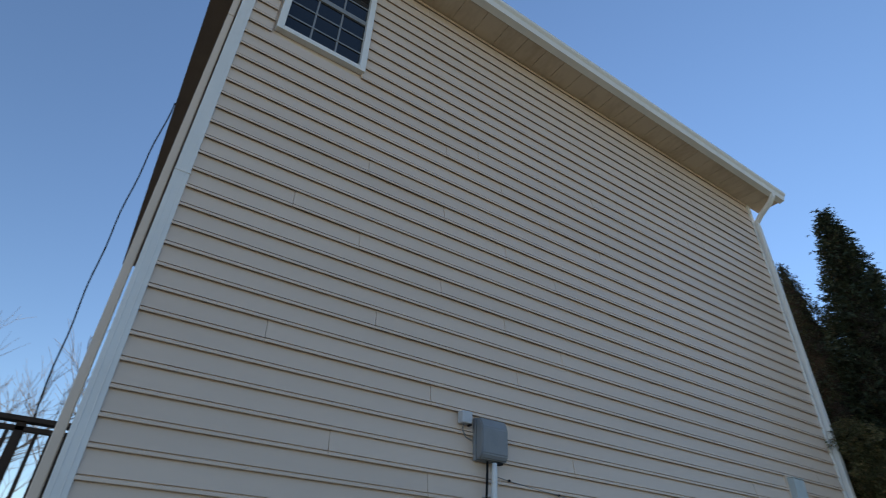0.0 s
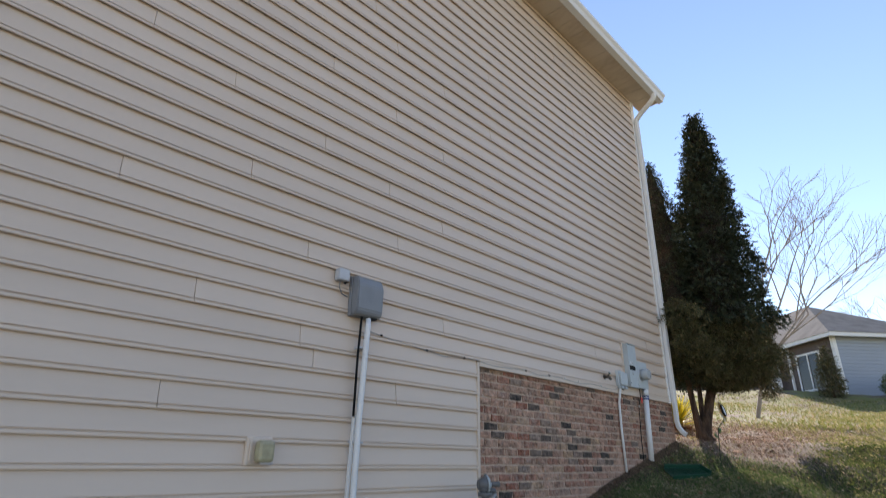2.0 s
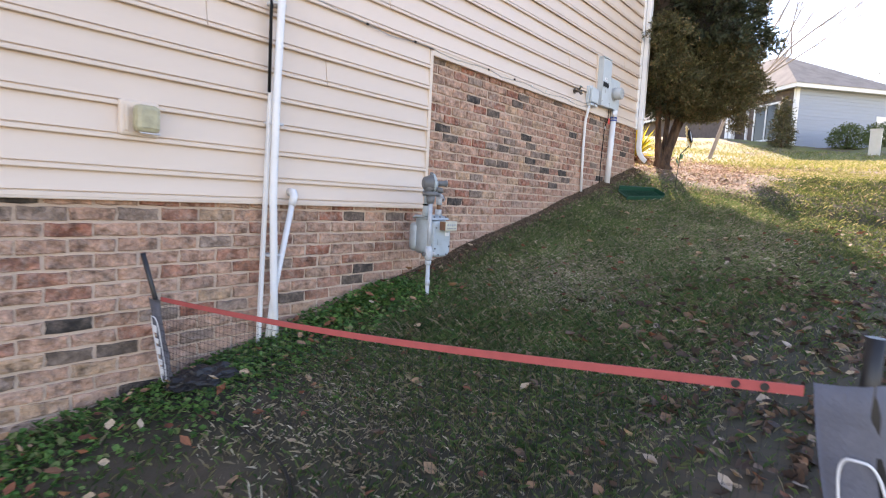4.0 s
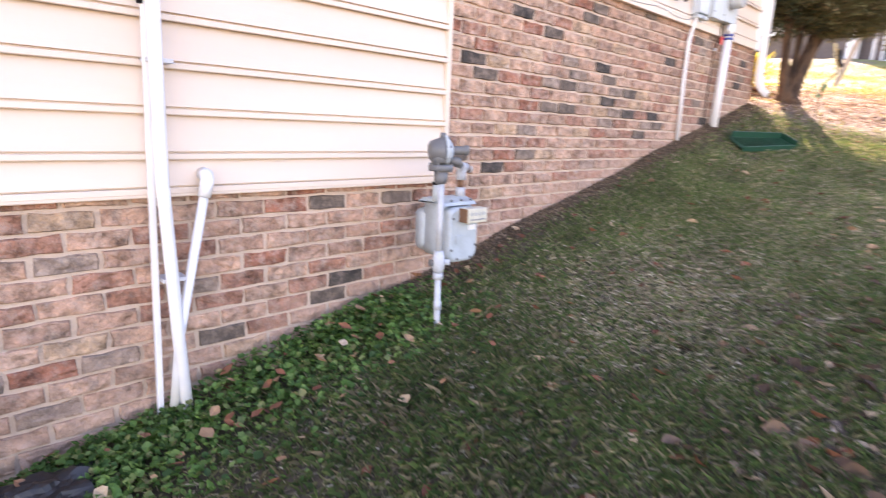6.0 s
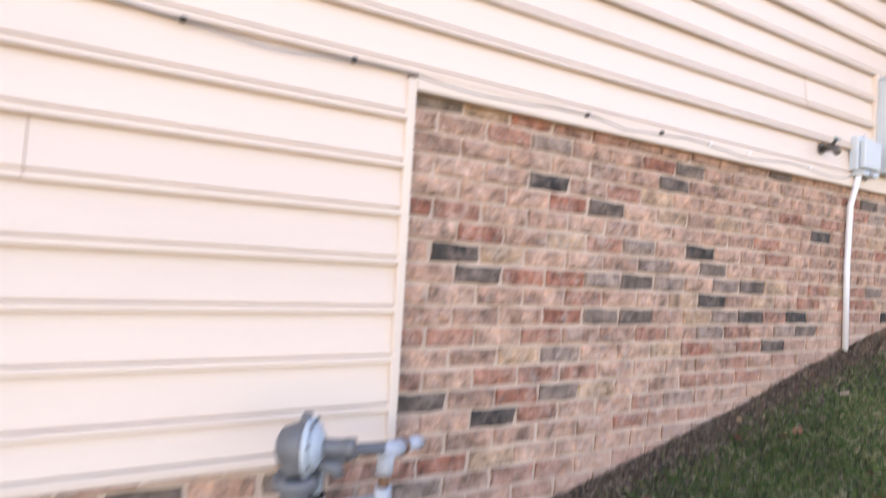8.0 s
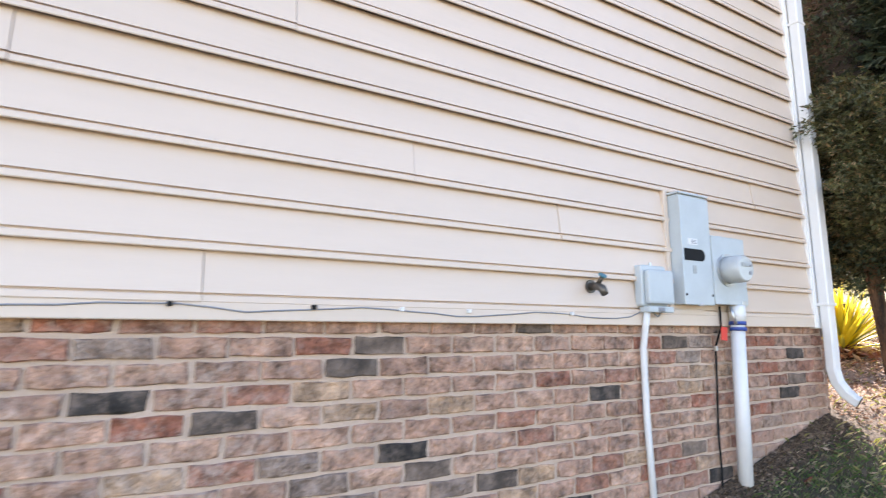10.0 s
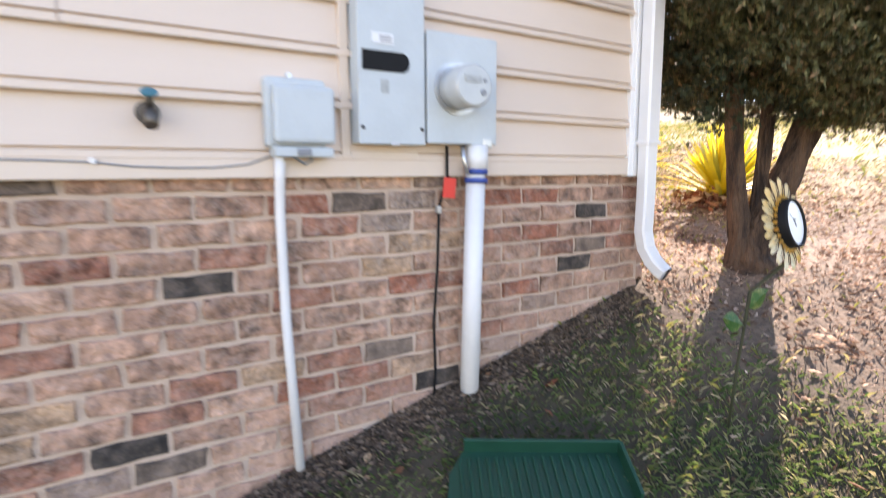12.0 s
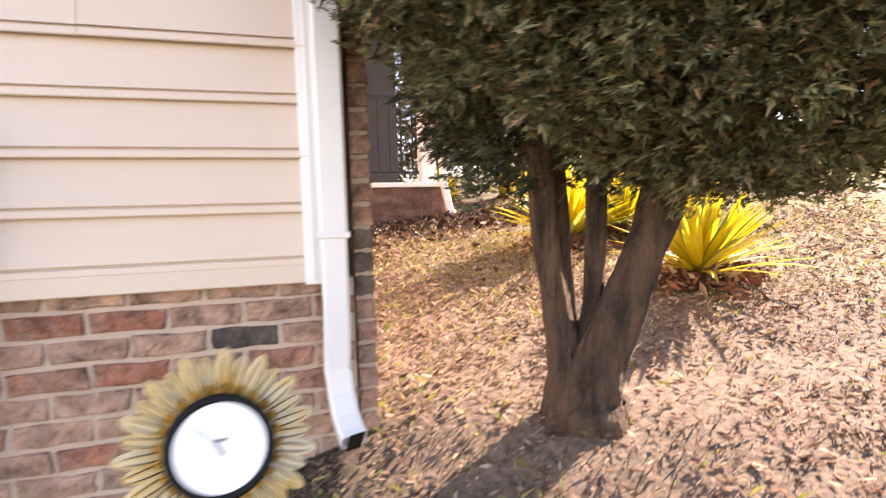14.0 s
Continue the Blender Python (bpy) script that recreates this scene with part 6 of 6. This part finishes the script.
for (px, py), topz, wd in (((1.788, 3.05), 0.735, 0.10), ((1.878, 0.452), 0.965, 0.110)):
    g0 = ground_z(px, py)
    bm = bmesh.new()
    # the near post leans back along the net, the far one along the wall
    tilt_x, tilt_y = (0.0, 0.19) if py < 1 else (-0.16, 0.0)
    rise = 0.10 if py < 1 else 0.215
    off = -0.026 if py < 1 else 0.0
    tube(bm, [(px - tilt_x * (topz - g0), py + off - tilt_y * (topz - g0), g0 - 0.02), (px, py + off, topz), (px + tilt_x * rise * 1.6, py + off, topz + rise)], 0.015 if py < 1 else 0.011, 12)
    pole = part("pole", bm, M_NETPOLE, net)
    bm = bmesh.new()
    grid = []
    for i in range(15):
        u = i / 14
        zz = topz - u * (topz - g0 - 0.02)
        row = []
        for j in range(13):
            v = j / 12
            yy = py + wd / 2 - v * wd
            bulge = 0.017 * math.sin(math.pi * v) + 0.004 * noise.noise((v * 3, u * 9, py)) + 0.003
            drop = topz - zz
            fold = 0.006 * math.sin(u * 22 + v * 4) * (0.4 + 0.6 * noise.noise((u * 5, v * 2, 3.3))) + 0.005 * noise.noise((v * 5, u * 14, py))
            row.append(bm.verts.new((px - tilt_x * drop - bulge - fold, yy - tilt_y * drop + 0.006 * math.sin(u * 7), zz + (0.022 * v * math.exp(-u * 6) if py < 1 else 0))))
        grid.append(row)
    for p, q in zip(grid, grid[1:]):
        for j in range(12):
            bm.faces.new((p[j], p[j + 1], q[j + 1], q[j])).smooth = True
    bmesh.ops.solidify(bm, geom=bm.faces[:], thickness=0.002)
    sl = part("sleeve", bm, M_SLEEVE, net, "grey fabric sleeve with a white emblem")
    # emblem: a rounded outline and plain bars
    zc = (topz + g0) / 2 - 0.02
    hh = (topz - g0) * 0.36
    pts = []
    for k in range(33):
        a = 2 * math.pi * k / 32
        sy, sz = math.copysign(abs(math.cos(a)) ** 0.6, math.cos(a)), math.copysign(abs(math.sin(a)) ** 0.35, math.sin(a))
        yy = wd * 0.33 * sy
        zz = zc + hh * sz
        pts.append((px - tilt_x * (topz - zz) - 0.030 + 0.009 * (abs(sy)), py + yy - tilt_y * (topz - zz), zz))
    bm = bmesh.new()
    tube(bm, pts, 0.0028, 5, cap=False)
    part("emblem_outline", bm, M_LOGO, sl)
    for k in range(5):
        bm = bmesh.new()
        z0 = zc - hh * 0.8 + k * hh * 0.33
        cx, cy = px - tilt_x * (topz - z0), py - tilt_y * (topz - z0)
        box(bm, cx - 0.031, cx - 0.026, cy - wd * 0.19, cy + wd * 0.19, z0, z0 + hh * (0.24, 0.16, 0.22, 0.14, 0.2)[k], 0.002)
        part("emblem_bar", bm, M_LOGO, sl)
for k in (0.955, 0.975):
    bm = bmesh.new()
    c = net_top(k)
    disc(bm, c + Vector((-0.003, 0, 0)), (-1, 0, 0), 0.008, 0.004, 12)
    part("eyelet", bm, M_NETPOLE, net)
bag = thing("black_bag", "crumpled black fabric bag on the ground by the net post", "bag", at=(1.98, 2.92, ground_z(1.98, 2.92)))
bm = bmesh.new()
bmesh.ops.create_icosphere(bm, subdivisions=4, radius=0.13)
for v in bm.verts:
    d = v.co.normalized()
    q = noise.noise(d * 2.3) * 0.35 + noise.noise(d * 6) * 0.18
    v.co = Vector((d.x * 0.17, d.y * 0.10, max(d.z, -0.25) * 0.06)) * (1 + q)
bmesh.ops.translate(bm, vec=(1.98, 2.92, ground_z(1.98, 2.92) + 0.025), verts=bm.verts)
part("cloth", bm, M_NETPOLE, bag)
hose = thing("extension_lead", "thin black extension lead lying across the lawn", "extension lead", at=(1.8, 1.6, 0.2))
bm = bmesh.new()
pts = []
for k in range(40):
    u = k / 39
    x, y = 1.75 + 0.18 * math.sin(u * 5) - 0.25 * u, 2.9 - 1.9 * u + 0.08 * math.sin(u * 11)
    pts.append((x, y, ground_z(x, y) + 0.012))
tube(bm, pts, 0.006, 6)
part("strand", bm, M_NETPOLE, hose)
weed = thing("dead_weed", "pale dry weed stalks standing in the lawn", "weed", at=(1.55, 1.72, ground_z(1.55, 1.72)))
M_STRAW = material("pale_straw", (0.48, 0.42, 0.30), 0.8, vary=0.2)
rng = random.Random(4)
for k in range(11):
    bm = bmesh.new()
    x, y = 1.55 + rng.uniform(-0.05, 0.05), 1.72 + rng.uniform(-0.06, 0.06)
    z = ground_z(x, y)
    dx, dy, h = rng.uniform(-0.06, 0.06), rng.uniform(-0.08, 0.08), rng.uniform(0.08, 0.2)
    tube(bm, [(x, y, z - 0.01), (x + dx * 0.4, y + dy * 0.4, z + h * 0.6), (x + dx, y + dy, z + h)], 0.0018, 5)
    part("stalk", bm, M_STRAW, weed)

# ---- deck rail and hanging wire behind the house ----
M_DECK = material("dark_deck_wood", (0.045, 0.03, 0.022), 0.8, vary=0.3, scale=12)
deck = thing("deck", "dark stained timber deck with a balustrade", "deck", at=(-2.0, 7.0, 0.0))
bm = bmesh.new()
box(bm, -4.5, -0.12, 7.0, 10.5, 2.02, 2.14, 0.01)
part("floor", bm, M_DECK, deck)
for z0, z1, y0, y1 in ((3.05, 3.10, 6.95, 7.09), (2.26, 2.31, 6.99, 7.05), (2.96, 3.01, 6.99, 7.05)):
    bm = bmesh.new()
    box(bm, -4.5, -0.13, y0, y1, z0, z1, 0.006)
    part("rail", bm, M_DECK, deck)
for k in range(34):
    bm = bmesh.new()
    x = -4.4 + k * 0.128
    box(bm, x, x + 0.035, 7.0, 7.035, 2.311, 2.959)
    part("baluster", bm, M_DECK, deck)
for x in (-4.45, -2.3, -0.62):
    bm = bmesh.new()
    box(bm, x, x + 0.09, 6.99, 7.08, -1.6, 3.049, 0.006)
    part("post", bm, M_DECK, deck)
line = thing("overhead_wire", "thin black wire hanging from the eave to the deck", "wire", at=(-0.3, 7.0, 3.2))
bm = bmesh.new()
a, b = Vector((-0.44, 6.4, SOFFIT_Z + 0.03)), Vector((-0.50, 7.0, 3.10))
pts = [a.lerp(b, k / 24) + Vector((-0.05 * math.sin(math.pi * k / 24) + 0.008 * math.sin(k * 1.1), 0, 0)) for k in range(25)]
tube(bm, pts, 0.009, 6)
part("strand", bm, M_DARK, line)

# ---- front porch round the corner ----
# far wall: the porch's inner shade is put into a near-black colour
M_PORCHSHADE = material("shaded_porch_siding", (0.06, 0.05, 0.045), 0.7, vary=0.1)
M_IRON = material("black_iron", (0.012, 0.012, 0.012), 0.5)
porch = thing("porch", "brick porch with white column and black iron railing", "porch", kind="structure", at=(8.6, 6.8, 2.2))
# brick colours darkened to carry the shade on the porch base
M_BRICKFAR = ramp_material("shaded_porch_brick", [(0.0, (0.10, 0.055, 0.043)), (1.0, (0.16, 0.105, 0.085))], per="island")
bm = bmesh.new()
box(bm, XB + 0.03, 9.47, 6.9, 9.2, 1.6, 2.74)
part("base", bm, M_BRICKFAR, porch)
bm = bmesh.new()
for k in range(14):
    off = 0.1 if k % 2 else 0.0
    x = XB + 0.04 + off
    while x < 9.25:
        z = 1.75 + k * 0.0705
        box(bm, x, x + 0.19, 6.892, 6.8995, z, z + 0.06)
        x += 0.2
part("brick_face", bm, M_BRICKFAR, porch)
bm = bmesh.new()
box(bm, XB + 0.03, 9.46, 6.86, 9.25, 2.741, 2.79, 0.008)
part("slab", bm, M_WHITE, porch)
bm = bmesh.new()
box(bm, 9.22, 9.38, 6.95, 7.11, 2.791, 5.3, 0.01)
part("column", bm, M_WHITE, porch)
bm = bmesh.new()
box(bm, XB + 0.03, 9.6, 6.8, 9.4, 5.301, 5.6)
part("roof", bm, M_SOFFIT, porch)
bm = bmesh.new()
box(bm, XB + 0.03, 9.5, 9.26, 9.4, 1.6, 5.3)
part("far_wall", bm, M_PORCHSHADE, porch)
bm = bmesh.new()
box(bm, XB + 0.04, 9.2, 6.97, 7.0, 3.62, 3.66)
part("handrail", bm, M_IRON, porch)
bm = bmesh.new()
box(bm, XB + 0.04, 9.2, 6.97, 7.0, 2.88, 2.91)
part("bottom_rail", bm, M_IRON, porch)
for k in range(10):
    bm = bmesh.new()
    x = XB + 0.10 + k * 0.118
    box(bm, x, x + 0.014, 6.978, 6.992, 2.911, 3.619)
    part("baluster", bm, M_IRON, porch)
bm = bmesh.new()
rect_duct(bm, [(9.40, 6.9, 5.2), (9.40, 6.84, 3.2), (9.42, 6.84, 2.75), (9.47, 6.82, 2.5), (9.56, 6.8, 2.38)], 0.07, 0.06)
part("downspout", bm, M_WHITE, porch)

# ---- neighbour's house ----
M_BLUEGREY = material("blue_grey_siding", (0.34, 0.38, 0.45), 0.6, vary=0.08, scale=3, stretch=(0.3, 0.3, 8))
M_NBRICK = material("neighbour_brick", (0.13, 0.10, 0.09), 0.9, vary=0.3, scale=7)
M_NROOF = material("neighbour_shingles", (0.20, 0.185, 0.17), 0.95, vary=0.4, scale=2, bump=0.6, bump_scale=8)
NC = Vector((29.0, 4.1, 4.0))
U, V = Vector((0.75, -0.66, 0)).normalized(), Vector((0.66, 0.75, 0)).normalized()
nb = thing("neighbour_house", "single-storey house with blue-grey siding and a hipped shingle roof", "house", at=tuple(NC))
NM = Matrix((( U.x, V.x, 0, NC.x), (U.y, V.y, 0, NC.y), (0, 0, 1, NC.z), (0, 0, 0, 1)))


def nbox(name, mat, u0, u1, v0, v1, z0, z1, label=""):
    bm = bmesh.new()
    box(bm, u0, u1, v0, v1, z0, z1)
    bmesh.ops.transform(bm, matrix=NM, verts=bm.verts)
    return part(name, bm, mat, nb, label)


nbox("wall", M_BLUEGREY, 0, 5.2, 0, 19.0, -1.2, 2.85, "blue-grey lapped siding wall")
for k in range(19):
    nbox("siding_board", M_BLUEGREY, 0.13, 5.08, -0.022 - 0.004 * (k % 2), -0.001, 0.02 + 0.15 * k, 0.158 + 0.15 * k)
nbox("brick_front", M_NBRICK, -0.06, -0.001, 0.13, 19.0, -1.2, 2.84, "dark brick front")
for u0, v0 in ((-0.05, -0.05), (5.09, -0.05)):
    nbox("corner_board", M_WHITE, u0, u0 + 0.16, v0, v0 + 0.16, -0.5, 2.849)
nbox("fascia", M_WHITE, -0.46, 5.66, -0.46, -0.42, 2.78, 2.95)
nbox("fascia", M_WHITE, -0.46, -0.42, -0.419, 19.4, 2.78, 2.95)
nbox("soffit", M_WHITE, -0.419, 5.62, -0.419, 19.4, 2.851, 2.87)
bm = bmesh.new()
ev = [bm.verts.new(p) for p in ((-0.5, -0.5, 2.95), (5.7, -0.5, 2.95), (5.7, 19.5, 2.95), (-0.5, 19.5, 2.95), (1.7, 3.1, 5.1), (1.7, 16.4, 5.1))]
for f in ((0, 1, 4), (1, 2, 5, 4), (2, 3, 5), (3, 0, 4, 5), (3, 2, 1, 0)):
    bm.faces.new([ev[i] for i in f])
bmesh.ops.transform(bm, matrix=NM, verts=bm.verts)
part("roof", bm, M_NROOF, nb, "grey shingle hipped roof")
win = nbox("window", M_GLASS, -0.085, -0.062, 0.9, 2.3, 0.75, 2.3)
for v0, v1, z0, z1 in ((0.82, 0.9, 0.67, 2.38), (2.3, 2.38, 0.67, 2.38), (0.901, 2.299, 0.67, 0.75), (0.901, 2.299, 2.3, 2.38), (1.57, 1.63, 0.751, 2.299)):
    bm = bmesh.new()
    box(bm, -0.12, -0.0625, v0, v1, z0, z1)
    bmesh.ops.transform(bm, matrix=NM, verts=bm.verts)
    part("window_frame", bm, M_WHITE, win)
for v in (2.75, 3.35, 3.65):
    nbox("column", M_WHITE, -0.5 if v > 3 else -0.16, -0.3 if v > 3 else -0.07, v, v + (0.2 if v > 3 else 0.09), -0.3, 2.85)
nbox("window", M_WHITE, 4.1, 4.7, -0.06, -0.028, 0.5, 1.9, "white shuttered window")


def shrub(name, label, x, y, prof, n, seed, mat=M_SPRAY, size=(0.12, 0.22)):
    z = ground_z(x, y)
    ob = thing(name, label, "shrub", at=(x, y, z))
    mesh_part("foliage", *sprays(((x, y), (x, y)), [(z + a, b) for a, b in prof], n, seed, size), mat, ob)
    bm = bmesh.new()
    tube(bm, [(x, y, z - 0.3), (x, y, z + prof[-1][0] * 0.6)], [0.06, 0.03], 8)
    part("trunk", bm, M_BARK, ob)


M_HEDGE = ramp_material("hedge_leaves", [(0.0, (0.04, 0.075, 0.02)), (1.0, (0.14, 0.17, 0.05))], rough=0.7, bump=0.0, per="island", amount=0.2)
shrub("cone_shrub", "dark cone-shaped evergreen by the neighbour's corner", 27.6, 4.3, [(0, 0.40), (0.6, 0.42), (1.5, 0.22), (2.1, 0.03)], 4500, 41, size=(0.07, 0.13))
shrub("round_shrub", "clipped round green shrub by the siding", 28.2, 2.1, [(0, 0.35), (0.4, 0.6), (0.8, 0.42), (1.0, 0.1)], 4000, 42, M_HEDGE, (0.06, 0.11))
shrub("round_shrub", "clipped round green shrub by the siding", 29.4, 1.15, [(0, 0.3), (0.4, 0.5), (0.8, 0.36), (0.95, 0.1)], 3500, 43, M_HEDGE, (0.06, 0.11))
shrub("tall_shrub", "dense dark evergreen shrub beyond the porch", 11.0, 12.2, [(0.0, 0.9), (0.8, 1.4), (2.0, 1.3), (3.4, 0.3)], 5000, 51, size=(0.1, 0.2))
shrub("tall_shrub", "dense dark evergreen shrub beyond the porch", 9.6, 12.8, [(0.0, 0.9), (0.8, 1.3), (2.0, 1.2), (3.4, 0.3)], 5000, 52, size=(0.1, 0.2))
M_CABINET = material("beige_cabinet", (0.50, 0.48, 0.42), 0.5, vary=0.1)
cab = thing("utility_cabinet", "beige utility cabinet on the lawn", "cabinet", at=(26.0, 1.15, ground_z(26.0, 1.15)))
zc = ground_z(26.0, 1.15)
bm = bmesh.new()
box(bm, 25.8, 26.2, 0.95, 1.3, zc - 0.1, zc + 0.85, 0.02)
part("body", bm, M_CABINET, cab)
bm = bmesh.new()
box(bm, 25.78, 26.22, 0.93, 1.32, zc + 0.851, zc + 0.9, 0.01)
part("lid", bm, M_CABINET, cab)

# ---- bricks, course by course ----
BP, BL, BH, JOINT = 0.0698, 0.190, 0.0565, 0.015
DARK_HIGH = ((4.32, 2.086), (4.558, 2.016), (5.005, 2.160), (5.06, 2.235), (3.938, 1.79), (4.016, 1.718), (4.766, 1.73),
             (4.698, 1.595), (4.884, 1.597), (5.336, 1.68), (5.23, 1.885), (5.368, 1.812), (5.61, 1.748), (5.575, 1.61), (5.89, 1.61),
             (6.11, 2.02), (5.703, 1.475), (4.349, 1.316), (3.855, 1.30), (4.095, 1.235), (3.854, 2.289), (6.59, 2.222),
             (5.698, 2.293), (5.967, 1.55), (7.746, 2.008), (7.49, 1.93), (6.661, 1.72))
DARK_LOW = ((1.31, 1.19), (1.176, 0.615), (1.053, 0.545), (1.551, 0.615), (1.731, 0.475), (1.377, 0.475), (3.465, 1.122), (3.083, 1.122), (3.03, 0.70), (3.25, 0.77), (2.55, 0.66))
DARK = DARK_HIGH + DARK_LOW


def brick_mesh(length, seed):
    """A worn brick: front face at y 0, rounded arrises, slightly uneven."""
    r = random.Random(seed)
    bm = bmesh.new()
    e, hl, hh = 0.0035, length / 2, BH / 2
    u = 0.33 * hl
    out = [(-hl, -hh), (-u, -hh), (u, -hh), (hl, -hh), (hl, 0), (hl, hh), (u, hh), (-u, hh), (-hl, hh), (-hl, 0)]
    j = [(r.uniform(-0.0042, 0.0042) * (0.4 if abs(x) < hl else 1), r.uniform(-0.0036, 0.0036) * (0.6 if abs(z) < hh else 1)) for x, z in out]
    back = [bm.verts.new((x + a, 0.03, z + b)) for (x, z), (a, b) in zip(out, j)]
    mid = [bm.verts.new((x + a, e, z + b)) for (x, z), (a, b) in zip(out, j)]
    front = [bm.verts.new((x + a - (math.copysign(e, x) if abs(x) == hl else 0), r.uniform(-0.0032, 0.0026), z + b - (math.copysign(e, z) if abs(z) == hh else 0))) for (x, z), (a, b) in zip(out, j)]
    for p, q in ((back, mid), (mid, front)):
        for i in range(10):
            bm.faces.new((p[i], p[(i + 1) % 10], q[(i + 1) % 10], q[i]))
    bm.faces.new(front)
    return bm


FULL = [mesh_of("brick", brick_mesh(BL - JOINT, k), M_BRICK) for k in range(14)]
FULL_DARK = [mesh_of("brick", brick_mesh(BL - JOINT, k), M_BRICK_DARK) for k in range(5)]


def lay(parent, xa, xb, top, rows, keep, odd=0):
    """Running bond from xa to xb under top; keep(x, z) tells which bricks show."""
    rng = random.Random(int(xa * 100) + 7)
    for k in range(rows):
        z = top - BP * (k + 0.5)
        x = xa - (BL / 2 if (k + odd) % 2 else 0.0)
        while x < xb - 0.02:
            a, b = max(x, xa), min(x + BL, xb)
            c = (a + b) / 2
            if b - a > 0.03 and keep(c, z):
                dark = any(abs(c - dx) < BL / 2 and abs(z - dz) < BP / 2 for dx, dz in DARK) or rng.random() < 0.012
                if b - a > BL - 0.01:
                    me = rng.choice(FULL_DARK if dark else FULL)
                else:
                    me = mesh_of("brick", brick_mesh(b - a - JOINT, k), M_BRICK_DARK if dark else M_BRICK)
                ob = new("brick", me)
                ob.parent = parent
                ob.location = (c, BRICK_Y + rng.uniform(-0.003, 0.003), z)
                ob.rotation_euler = (0, rng.uniform(-0.006, 0.006), 0)
            x += BL


def shows(x, z):
    return z > float(np.interp(x, WALL_X, WALL_Z)) - 0.045


low_wall = thing("wall_brick_low", "weathered red and brown brick foundation with pale mortar", "wall", kind="structure")
lay(low_wall, -0.05, STEP_X, 1.227, 20, shows, 1)
high_wall = thing("wall_brick_high", "weathered red and brown brick wall stepping up the slope", "wall", kind="structure")
lay(high_wall, STEP_X, XB, 2.330, 25, shows)

# brick veneer of the front, seen by its edge behind the downspout
front_wall = thing("wall_front", "brick veneer of the house front, seen edge-on", "wall", kind="structure")
bm = bmesh.new()
box(bm, XB + 0.004, XB + 0.056, BRICK_Y + 0.034, 11.9, -1.0, SOFFIT_Z - 0.02)
part("mortar", bm, M_MORTAR, front_wall)
EDGE = [mesh_of("brick", brick_mesh(0.056, 40 + k), M_BRICK) for k in range(4)]
EDGE_DARK = mesh_of("brick", brick_mesh(0.056, 50), M_BRICK_DARK)
edge_rng = random.Random(12)
for k in range(80):
    z = SOFFIT_Z - 0.07 - BP * k
    if z < 1.7:
        break
    ob = new("brick", EDGE_DARK if edge_rng.random() < 0.2 else edge_rng.choice(EDGE))
    ob.parent = front_wall
    ob.location = (XB + 0.032, BRICK_Y + 0.024, z)
